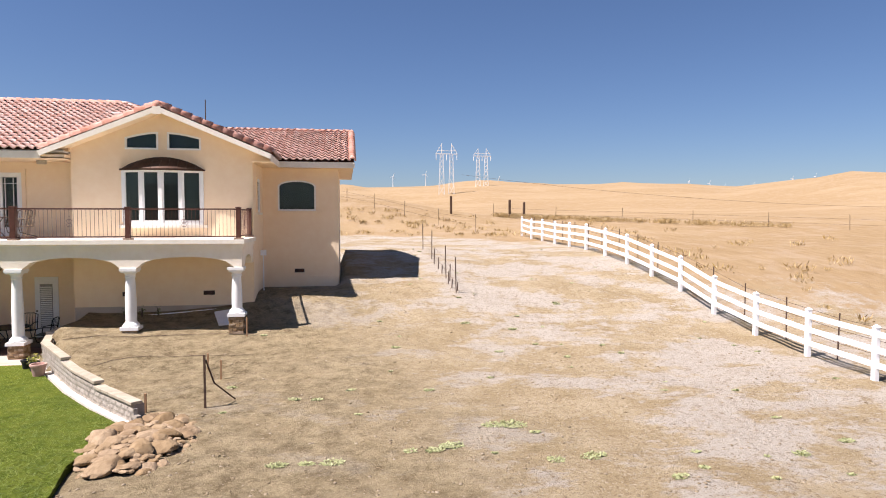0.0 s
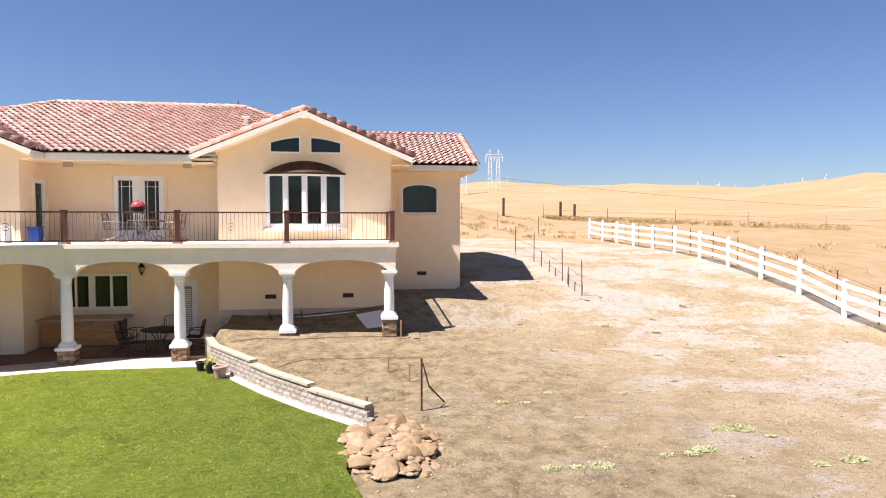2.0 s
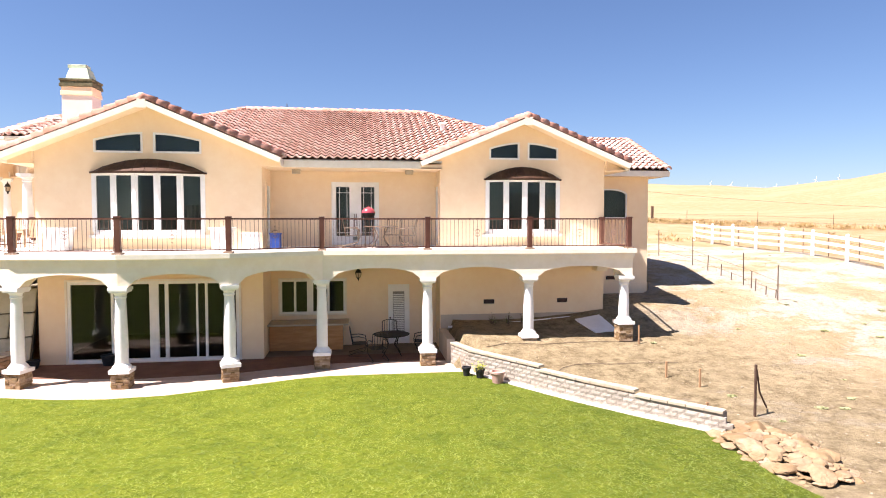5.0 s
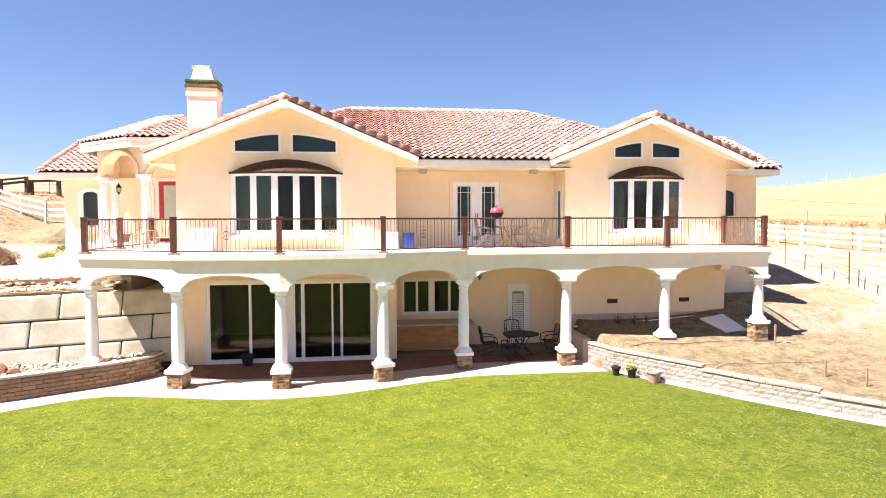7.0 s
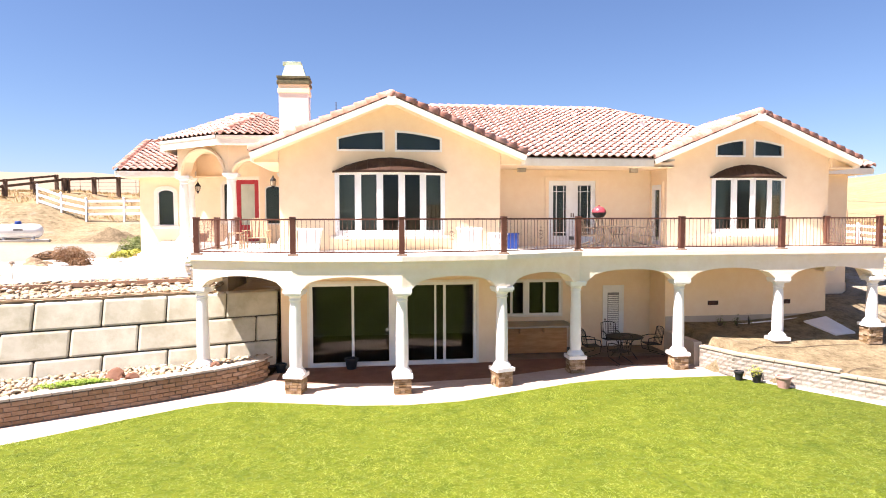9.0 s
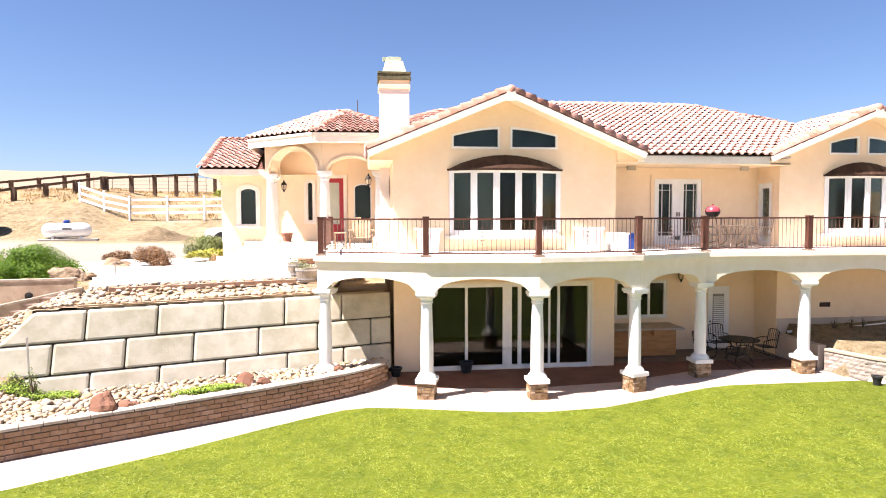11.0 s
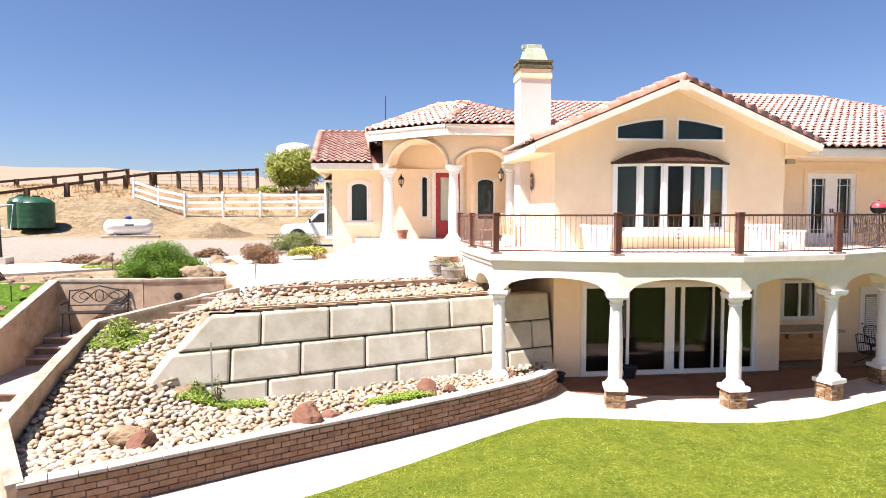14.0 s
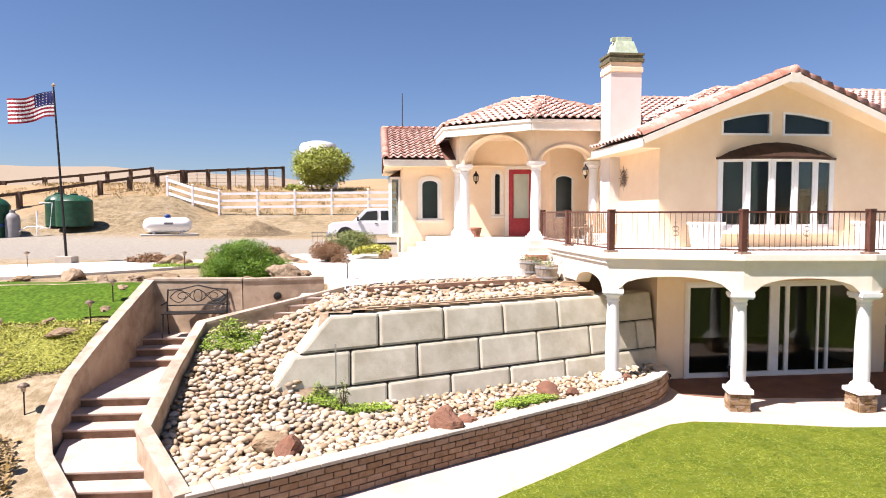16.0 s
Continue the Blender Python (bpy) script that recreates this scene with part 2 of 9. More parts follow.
CARPET = material("yellow_green_carpet", (0.209, 0.220, 0.032), (0.290, 0.290, 0.055), 9.0, 0.9, 0.8, 16, c3=(0.128, 0.151, 0.023), s3=1.5, amount3=0.6, bump_dist=0.06)
LEAF_YELLOW = material("yellow_green_groundcover", (0.285, 0.291, 0.043), (0.372, 0.366, 0.074), 3.0, 0.8, 0.0, 30, vary=0.2, island=True)
WEED = material("pale_weed", (0.25, 0.265, 0.12), (0.35, 0.36, 0.18), 3.0, 0.85, 0.0, 30, vary=0.2, island=True)
DRYWEED = material("dry_brown_weed", (0.229, 0.155, 0.062), (0.322, 0.229, 0.105), 3.0, 0.9, 0.0, 30, vary=0.3, island=True)
FARWEED = material("golden_dry_weed", (0.34, 0.235, 0.10), (0.45, 0.33, 0.16), 3.0, 0.9, 0.0, 30, vary=0.25, island=True)
STRAW = material("dry_straw", (0.360, 0.252, 0.102), (0.432, 0.324, 0.150), 3.0, 0.9, 0.0, 30, vary=0.3, island=True)
BLADE = material("lawn_blade", (0.142, 0.190, 0.016), (0.198, 0.232, 0.026), 5.0, 0.75, 0.0, 30, c3=(0.07, 0.112, 0.009), s3=1.3, amount3=0.8, vary=0.18, island=True)
UPLAWN = material("upper_turf", (0.034, 0.071, 0.006), (0.087, 0.155, 0.014), 11.0, 0.95, 0.8, 40, c3=(0.037, 0.081, 0.006), s3=0.8, amount3=0.6, spec=0.1)
BANKSOIL = material("dry_bank_earth", (0.218, 0.166, 0.093), (0.352, 0.288, 0.186), 6.0, 0.97, 0.9, 14, c3=(0.166, 0.122, 0.061), s3=1.3, amount3=0.85, bump_dist=0.04)
LAWN = material("lawn_turf", (0.085, 0.113, 0.009), (0.12, 0.14, 0.014), 5.0, 0.95, 0.1, 90, c3=(0.05, 0.078, 0.006), s3=1.7, amount3=0.6, spec=0.1)


def fade_along_x(mat, x0, x1, tint):
    """Base colour drifts by the factor tint from x0 to x1 across the plot."""
    n, link = mat.node_tree.nodes, mat.node_tree.links.new
    bsdf = n["Principled BSDF"]
    src = bsdf.inputs["Base Color"].links[0].from_socket
    geo = n.new("ShaderNodeNewGeometry")
    sep = n.new("ShaderNodeSeparateXYZ")
    link(geo.outputs["Position"], sep.inputs[0])
    mr = n.new("ShaderNodeMapRange")
    mr.inputs[1].default_value, mr.inputs[2].default_value = x0, x1
    link(sep.outputs[0], mr.inputs[0])
    x = n.new("ShaderNodeMix")
    x.data_type, x.blend_type = 'RGBA', 'MULTIPLY'
    x.inputs[7].default_value = (*tint, 1)
    link(mr.outputs[0], x.inputs[0])
    link(src, x.inputs[6])
    link(x.outputs[2], bsdf.inputs["Base Color"])


# the turf colour darkens towards the rocks, a dimmer exposure painted into it
fade_along_x(LAWN, -13, -5, (0.68, 0.70, 0.9))
fade_along_x(BLADE, -13, -5, (0.68, 0.70, 0.9))


def glass_material():
    m = bpy.data.materials.new("window_glass")
    m.use_nodes = True
    n, link = m.node_tree.nodes, m.node_tree.links.new
    n.remove(n["Principled BSDF"])
    fres = n.new("ShaderNodeFresnel")
    fres.inputs[0].default_value = 1.5
    gl = n.new("ShaderNodeBsdfGlossy")
    gl.inputs["Roughness"].default_value = 0.015
    tr = n.new("ShaderNodeBsdfTransparent")
    tr.inputs[0].default_value = (0.56, 0.60, 0.58, 1)
    mx = n.new("ShaderNodeMixShader")
    ma = n.new("ShaderNodeMath")
    ma.operation, ma.inputs[1].default_value = 'MULTIPLY_ADD', 0.45
    ma.inputs[2].default_value = 0.01
    link(fres.outputs[0], ma.inputs[0])
    link(ma.outputs[0], mx.inputs[0])
    link(tr.outputs[0], mx.inputs[1])
    link(gl.outputs[0], mx.inputs[2])
    link(mx.outputs[0], n["Material Output"].inputs[0])
    return m


GLASS = glass_material()


# ---------- mesh helpers ----------
class Geo:
    """Gathers vertices and faces in world metres."""

    def __init__(self):
        self.v, self.f = [], []

    def add(self, verts, faces):
        k = len(self.v)
        self.v.extend([tuple(p) for p in verts])
        self.f.extend([tuple(i + k for i in f) for f in faces])
        return self

    def box(self, x0, y0, z0, x1, y1, z1):
        return self.add([(x0, y0, z0), (x1, y0, z0), (x1, y1, z0), (x0, y1, z0), (x0, y0, z1), (x1, y0, z1), (x1, y1, z1), (x0, y1, z1)],
                        [(3, 2, 1, 0), (4, 5, 6, 7), (0, 1, 5, 4), (1, 2, 6, 5), (2, 3, 7, 6), (3, 0, 4, 7)])

    def obox(self, c, ux, uy, hx, hy, z0, z1):
        """Upright box round the plan point c, half sizes hx along ux and hy along uy."""
        q = [(c[0] + a * hx * ux[0] + b * hy * uy[0], c[1] + a * hx * ux[1] + b * hy * uy[1]) for a, b in ((-1, -1), (1, -1), (1, 1), (-1, 1))]
        return self.prism(q, z0, z1)

    def prism(self, poly, z0, z1):
        """Plan polygon (counter-clockwise) from z0 to z1; either may be a list of heights."""
        n = len(poly)
        a = z0 if isinstance(z0, (list, tuple)) else [z0] * n
        b = z1 if isinstance(z1, (list, tuple)) else [z1] * n
        vs = [(p[0], p[1], z) for p, z in zip(poly, a)] + [(p[0], p[1], z) for p, z in zip(poly, b)]
        fs = [tuple(reversed(range(n))), tuple(range(n, 2 * n))] + [(i, (i + 1) % n, n + (i + 1) % n, n + i) for i in range(n)]
        return self.add(vs, fs)

    def beam(self, p, q, w, h, up=(0, 0, 1)):
        """Bar of section w x h from p to q."""
        p, q = Vector(p), Vector(q)
        d = (q - p).normalized()
        s = d.cross(Vector(up))
        s = s.normalized() if s.length > 1e-4 else Vector((1, 0, 0))
        u = s.cross(d).normalized()
        vs = [e + s * a * w / 2 + u * b * h / 2 for e in (p, q) for a, b in ((-1, -1), (1, -1), (1, 1), (-1, 1))]
        return self.add(vs, [(0, 1, 2, 3), (7, 6, 5, 4), (0, 4, 5, 1), (1, 5, 6, 2), (2, 6, 7, 3), (3, 7, 4, 0)])

    def tube(self, pts, r, n=6, r2=None):
        """Round bar along the points, from radius r to r2."""
        pts = [Vector(p) for p in pts]
        m = len(pts)
        rings = []
        for i, p in enumerate(pts):
            d = (pts[min(i + 1, m - 1)] - pts[max(i - 1, 0)]).normalized()
            s = d.cross(Vector((0, 0, 1)))
            s = s.normalized() if s.length > 1e-3 else Vector((1, 0, 0))
            u = s.cross(d)
            rr = r if r2 is None else r + (r2 - r) * i / (m - 1)
            rings.append([p + (s * math.cos(a) + u * math.sin(a)) * rr for a in [2 * math.pi * j / n for j in range(n)]])
        vs = [v for ring in rings for v in ring]
        fs = [(i * n + j, i * n + (j + 1) % n, (i + 1) * n + (j + 1) % n, (i + 1) * n + j) for i in range(m - 1) for j in range(n)]
        fs += [tuple(reversed(range(n))), tuple(range((m - 1) * n, m * n))]
        return self.add(vs, fs)

    def lathe(self, c, profile, n=16):
        """Turned body on the plan point c; profile: rows of radius and height."""
        vs = [(c[0] + r * math.cos(2 * math.pi * j / n), c[1] + r * math.sin(2 * math.pi * j / n), z) for r, z in profile for j in range(n)]
        m = len(profile)
        fs = [(i * n + j, i * n + (j + 1) % n, (i + 1) * n + (j + 1) % n, (i + 1) * n + j) for i in range(m - 1) for j in range(n)]
        fs += [tuple(reversed(range(n))), tuple(range((m - 1) * n, m * n))]
        return self.add(vs, fs)


def mesh_of(name, geo, mat, offset=(0, 0, 0), bevel=0.0, smooth=False):
    me = bpy.data.meshes.new(name)
    o = offset
    me.from_pydata([(a - o[0], b - o[1], c - o[2]) for a, b, c in geo.v], [], geo.f)
    me.materials.append(mat)
    if bevel:
        bm = bmesh.new()
        bm.from_mesh(me)
        es = [e for e in bm.edges if len(e.link_faces) == 2 and e.calc_face_angle(0) > 0.6]
        bmesh.ops.bevel(bm, geom=es, offset=bevel, segments=2, affect='EDGES', profile=0.6)
        bm.to_mesh(me)
        bm.free()
    if smooth:
        me.shade_smooth() if smooth is True else me.set_sharp_from_angle(angle=radians(smooth))
    me.update()
    return me


def base_of(ob):
    p = Vector((0, 0, 0))
    while ob is not None:
        p = p + ob.location
        ob = ob.parent
    return p


def thing(name, at, label, category, group="", kind=""):
    ob = new(name)
    ob.location = at
    ob.empty_display_size = 0.1
    return tagged(ob, label, category, group, kind)


def part(name, geo, mat, parent, label="", bevel=0.0, smooth=False):
    """One mesh, given in world metres, under a thing or a part."""
    ob = new(name, mesh_of(name, geo, mat, base_of(parent), bevel, smooth))
    ob.parent = parent
    if label:
        ob["label"] = label
    return ob


def solo(name, geo, mat, at, label, category, group="", kind="", bevel=0.0, smooth=False):
    """A thing that is one mesh."""
    ob = new(name, mesh_of(name, geo, mat, at, bevel, smooth))
    ob.location = at
    return tagged(ob, label, category, group, kind)


def piece(name, mesh, m, parent, label=""):
    """A piece on shared mesh data, at the world pose m."""
    ob = new(name, mesh)
    ob.parent = parent
    ob.matrix_local = Matrix.Translation(-base_of(parent)) @ m
    if label:
        ob["label"] = label
    return ob


def merge_np(chunks_v, chunks_f):
    """Joined numpy chunks: vertices and quads or triangles."""
    out_v, out_f, k = [], [], 0
    for v, f in zip(chunks_v, chunks_f):
        out_v.append(v)
        out_f.append(np.asarray(f) + k)
        k += len(v)
    return np.concatenate(out_v), np.concatenate(out_f)


def big_mesh(name, verts, faces, mat, offset=(0, 0, 0), smooth=False):
    """Fast mesh from numpy vertices and equal-sided faces."""
    me = bpy.data.meshes.new(name)
    verts = np.asarray(verts, dtype=np.float32) - np.asarray(offset, dtype=np.float32)
    faces = np.asarray(faces, dtype=np.int32)
    n, k = faces.shape
    me.vertices.add(len(verts))
    me.vertices.foreach_set("co", verts.ravel())
    me.loops.add(n * k)
    me.loops.foreach_set("vertex_index", faces.ravel())
    me.polygons.add(n)
    me.polygons.foreach_set("loop_start", np.arange(0, n * k, k, dtype=np.int32))
    me.materials.append(mat)
    me.update(calc_edges=True)
    if smooth:
        me.shade_smooth()
    return me


# ---------- ground ----------
def sstep(a, b, x):
    t = np.clip((x - a) / (b - a), 0, 1)
    return t * t * (3 - 2 * t)


def inside(poly, x, y):
    """Which of the points lie in the plan polygon."""
    hit = np.zeros(np.shape(x), bool)
    n = len(poly)
    for i in range(n):
        (x0, y0), (x1, y1) = poly[i], poly[(i + 1) % n]
        if y0 == y1:
            continue
        cross = ((y0 > y) != (y1 > y)) & (x < (x1 - x0) * (y - y0) / (y1 - y0) + x0)
        hit ^= cross
    return hit


def wave(x, y, s, seed=0.0):
    """Cheap smooth unevenness."""
    return (np.sin(x * s + seed) * np.cos(y * s * 1.13 + seed * 2) + 0.5 * np.sin(x * s * 2.3 + y * s * 1.7 + seed * 3) + 0.3 * np.sin(x * s * 4.1 - y * s * 3.7 + seed)) / 1.8


LAWN_EDGE = [(-40.0, 9.0), (-34.0, 12.1), (-29.5, 14.8), (-27.77, 15.87), (-26.35, 16.81), (-24.85, 17.92), (-23.99, 18.5), (-23.4, 18.85), (-22.8, 18.98),
             (-21.93, 18.82), (-19.8, 18.25), (-18.5, 18.12), (-17.1, 18.27), (-15.56, 18.86), (-13.84, 19.55), (-12.97, 19.76), (-9.6, 19.76), (-9.0, 19.74)]
RWALL = [(-9.2, 21.0), (-8.78, 19.75), (-7.78, 18.2), (-6.7, 16.55), (-5.55, 15.05), (-4.4, 13.7)]
LOW_ZONE = [(-9.1, 30.0), (-9.05, 21.1), (-8.62, 19.85), (-7.62, 18.3), (-6.54, 16.65), (-5.4, 15.15), (-4.5, 13.75), (-4.75, 11.5), (-4.7, -60), (-60, -60),
            (-60, 8.0), (-37.5, 12.0), (-35.9, 15.5), (-35.75, 23.1), (-33.0, 22.9), (-30.6, 23.3), (-28.5, 24.2), (-22.1, 25.2), (-22.1, 30.0)]
FIELD_Y = [-60, 0, 10, 12.5, 15, 17, 19.4, 21.9, 24.4, 26.8, 29, 31.5, 34, 41, 46, 63, 80, 110, 160]
FIELD_Z = [0.6, 1.2, 1.32, 1.35, 1.43, 1.52, 1.72, 2.12, 2.72, 3.1, 3.45, 3.7, 3.9, 4.1, 4.35, 5.6, 6.0, 6.2, 7.0]
CREST_Y = [-60, 0, 14, 16.8, 17.6, 18.6, 19.7, 21.2, 22.75, 31, 45, 50, 53, 56, 60, 66, 75, 95, 130, 200]
CREST_Z = [0.6, 0.9, 1.3, 1.75, 2.0, 2.55, 2.95, 3.45, 4.0, 4.02, 4.15, 4.4, 5.0, 5.75, 6.6, 7.6, 8.5, 9.4, 9.6, 9.0]


RIDGE_AZ = [-30, -4, 2, 7.5, 12.8, 20, 25, 29.5, 33.4, 38, 41.8, 45, 50, 60, 90]
RIDGE_H = [0.045, 0.045, 0.046, 0.050, 0.057, 0.052, 0.053, 0.0487, 0.041, 0.048, 0.058, 0.056, 0.05, 0.045, 0.045]


def ground_height(x, y):
    field = np.interp(y, FIELD_Y, FIELD_Z)
    crest = np.interp(y, CREST_Y, CREST_Z) + 0.42 * sstep(-41, -46, x) * sstep(46, 57, y) * 3.2 * sstep(75, 60, y)
    back = sstep(36, 52, y)
    w = (1 - back) * sstep(-24, -2, x) + back * sstep(-2, 20, x)
    h = crest * (1 - w) + field * w
    r, az = np.hypot(x, y), np.degrees(np.arctan2(x, y))
    ridge = np.interp(az, RIDGE_AZ, RIDGE_H)
    swell = 1 + 0.10 * wave(x, y, 0.021, 1.0)
    h = h + (ridge * 560 - 1.3) * np.exp(-((r - 560) / 200) ** 2) * sstep(130, 470, r) * sstep(-28, -2, az) * swell
    far = 0.062 + 0.012 * np.exp(-((az + 52) / 14) ** 2) + 0.004 * wave(az, az * 0.3, 0.35)
    h = h + far * 1500 * np.exp(-((r - 1600) / 420) ** 2) * sstep(500, 1200, r) * (0.55 + 0.45 * sstep(10, -20, az))
    h = h + 0.05 * wave(x, y, 0.9) * sstep(-8, 3, x + 0.0 * y) + 0.02 * wave(x, y, 3.1, 2.0) + 0.5 * wave(x, y, 0.05) * sstep(60, 120, r)
    h = h - 0.38 * sstep(-3.6, -9, x) * sstep(-24, -10, x) * sstep(20.6, 23, y) * sstep(26.5, 24, y) + 0.12 * sstep(-6, -3.3, x) * sstep(2, -2, x) * sstep(21.5, 23, y) * sstep(26, 24, y)
    h = h + 0.15 * sstep(-4.5, -2.5, x) * sstep(7, 4, x) * sstep(21.5, 23.5, y) * sstep(36, 32, y)
    low = inside(LOW_ZONE, x, y)
    house = (x > -29.2) & (x < -0.2) & (y > 24.4) & (y < 35)
    h = np.where(low, 1.22, h)
    return np.where(house & ~low, np.minimum(h, 2.9 + 0 * x), h)


def spread(a, b, step, out_lo, out_hi, grow=1.16):
    core = list(np.arange(a, b + step / 2, step))
    lo, s = [], step
    while (lo[-1] if lo else a) > out_lo:
        s *= grow
        lo.append((lo[-1] if lo else a) - s)
    hi, s = [], step
    while (hi[-1] if hi else b) < out_hi:
        s *= grow
        hi.append((hi[-1] if hi else b) + s)
    return np.array(lo[::-1] + core + hi)


gx, gy = spread(-56, 24, 0.4, -3400, 3400, 1.09), spread(9, 76, 0.4, -300, 3600, 1.08)
GX, GY = np.meshgrid(gx, gy)
gz = ground_height(GX, GY)
nx, ny = len(gx), len(gy)
idx = np.arange(nx * ny).reshape(ny, nx)
quads = np.stack([idx[:-1, :-1], idx[:-1, 1:], idx[1:, 1:], idx[1:, :-1]], -1).reshape(-1, 4)
ground_mesh = big_mesh("ground", np.stack([GX, GY, gz], -1).reshape(-1, 3), quads, TRIM, smooth=True)
# cover of the ground: red = standing dry grass, green = gravel road, blue = dark tilled soil, alpha = pale dirt and
# painted far haze
R_, AZ_ = np.hypot(GX, GY), np.degrees(np.arctan2(GX, GY))
edge = 46 + 4 * wave(GX, GY, 0.25) - 0.55 * np.clip(GX - 2, -10, 20)
dry = np.maximum(sstep(13.6, 14.6, GX + 0.5 * wave(GX, GY, 0.8)) * sstep(6, 40, GY + 14 * sstep(16, 34, GX) + 3 * wave(GX, GY, 0.4)), sstep(-4, 5, GY - edge) * sstep(-30, -20, GX))
dry = np.maximum(dry, sstep(55.5, 60, GY + 1.5 * wave(GX, GY, 0.5)) * sstep(-8, -26, GX))
dry = np.where(R_ > 75, 1.0, dry)
gravel = sstep(31.5, 34, GY + 0.25 * (GX + 40)) * sstep(48.5, 46.5, GY + 0.12 * (GX + 40)) * sstep(-26, -29, GX)
soil = np.exp(-(((GX + 4.5) / 6.0) ** 2 + ((GY - 17.0) / 5.5) ** 2)) * 1.1
soil = np.maximum(soil, 0.85 * sstep(4.5, -0.5, GX + 0.15 * (GY - 15) + 1.2 * wave(GX, GY, 0.6, 2.0)) * sstep(30, 27, GY) * sstep(-12, -9, GX))
soil = np.maximum(soil, sstep(-8, -2, -np.abs(GX + 30) + 22) * sstep(46, 49, GY) * sstep(60, 54, GY) * 0.5)
pale_haze_zone = np.maximum(0.62 * sstep(-3, 9, GX + 0.35 * (GY - 14) + 1.5 * wave(GX, GY, 0.5)), 0.1 * sstep(-25, -30, GX))
# beyond 500 m the mask carries distance haze for the hills
pale_haze_zone = np.maximum(pale_haze_zone, sstep(500, 900, R_))
soil = np.maximum(soil, (0.72 + 0.5 * wave(GX, GY, 0.9, 5.0) + 0.4 * wave(GX, GY, 2.3, 1.0) + 0.8 * np.exp(-(((GX + 47.5) / 4.0) ** 2 + ((GY - 53) / 4.0) ** 2))) * sstep(-24, -28, GX) * sstep(47, 49.5, GY) * sstep(75, 66, GY))
dry = np.where(GX < -20, np.minimum(dry, 0.62 + 0.3 * sstep(70, 110, R_)), dry)
dry = np.where(GX < -20, np.maximum(dry, 0.5 * sstep(0.1, 0.7, wave(GX, GY, 0.55, 3.0)) * sstep(50, 53, GY)), dry)
cov = ground_mesh.color_attributes.new("cover", 'FLOAT_COLOR', 'POINT')
cov.data.foreach_set("color", np.stack([dry, gravel, np.clip(soil, 0, 1), np.clip(pale_haze_zone, 0, 1)], -1).astype(np.float32).ravel())


def ground_material():
    m = bpy.data.materials.new("bare_earth_and_dry_grass")
    m.use_nodes = True
    n, link = m.node_tree.nodes, m.node_tree.links.new
    bsdf = n["Principled BSDF"]
    geo = n.new("ShaderNodeNewGeometry")
    att = n.new("ShaderNodeVertexColor")
    att.layer_name = "cover"
    sep = n.new("ShaderNodeSeparateColor")
    link(att.outputs[0], sep.inputs[0])

    def noise_tex(s, detail=6, rough=0.62, stretch=None):
        t = n.new("ShaderNodeTexNoise")
        t.inputs["Scale"].default_value, t.inputs["Detail"].default_value, t.inputs["Roughness"].default_value = s, detail, rough
        if stretch:
            mp = n.new("ShaderNodeMapping")
            mp.inputs["Scale"].default_value = stretch
            link(geo.outputs["Position"], mp.inputs[0])
            link(mp.outputs[0], t.inputs["Vector"])
        else:
            link(geo.outputs["Position"], t.inputs["Vector"])
        return t.outputs[0]

    def rng(fac, lo, hi, a=0.0, b=1.0):
        r = n.new("ShaderNodeMapRange")
        for i, v in enumerate((lo, hi, a, b)):
            r.inputs[i + 1].default_value = v
        link(fac, r.inputs[0])
        return r.outputs[0]

    def mix(fac, a, b):
        x = n.new("ShaderNodeMix")
        x.data_type = 'RGBA'
        link(fac, x.inputs[0])
        for sock, val in ((x.inputs[6], a), (x.inputs[7], b)):
            if isinstance(val, tuple):
                sock.default_value = (*val, 1)
            else:
                link(val, sock)
        return x.outputs[2]

    def math_node(op, a, b):
        x = n.new("ShaderNodeMath")
        x.operation = op
        x.use_clamp = True
        for sock, val in ((x.inputs[0], a), (x.inputs[1], b)):
            if isinstance(val, (int, float)):
                sock.default_value = val
            else:
                link(val, sock)
        return x.outputs[0]

    dirt = mix(rng(noise_tex(0.7, 7, 0.7), 0.40, 0.60), (0.275, 0.208, 0.115), (0.355, 0.285, 0.18))
    pale = rng(math_node('ADD', att.outputs[1], rng(noise_tex(0.28, 9, 0.74, (1.0, 1.6, 1.0)), 0.36, 0.64, -0.8, 0.8)), 0.40, 0.72)
    dirt = mix(math_node('MULTIPLY', pale, 0.85), dirt, (0.385, 0.350, 0.300))
    dirt = mix(math_node('MULTIPLY', rng(noise_tex(2.6, 10, 0.86), 0.52, 0.64), 0.6), dirt, (0.19, 0.13, 0.07))
    dirt = mix(math_node('MULTIPLY', rng(noise_tex(13.0, 8, 0.8), 0.54, 0.62), 0.7), dirt, (0.45, 0.39, 0.30))
    dirt = mix(math_node('MULTIPLY', rng(noise_tex(9.0, 8, 0.85), 0.535, 0.60), 0.75), dirt, (0.15, 0.10, 0.055))
    dirt = mix(math_node('MULTIPLY', rng(noise_tex(24.0, 4, 0.7), 0.58, 0.64), 0.65), dirt, (0.13, 0.09, 0.05))
    brown = mix(rng(noise_tex(2.4, 10, 0.85), 0.42, 0.58), (0.115, 0.085, 0.046), (0.285, 0.23, 0.137))
    brown = mix(math_node('MULTIPLY', rng(noise_tex(17.0, 6, 0.8), 0.57, 0.62), 0.8), brown, (0.40, 0.31, 0.19))
    dirt = mix(math_node('MULTIPLY', sep.outputs[2], rng(noise_tex(0.8), 0.3, 0.55, 0.6, 1.0)), dirt, brown)
    grav = mix(rng(noise_tex(7.0, 8, 0.7), 0.38, 0.62), (0.225, 0.205, 0.165), (0.31, 0.285, 0.235))
    base = mix(sep.outputs[1], dirt, grav)
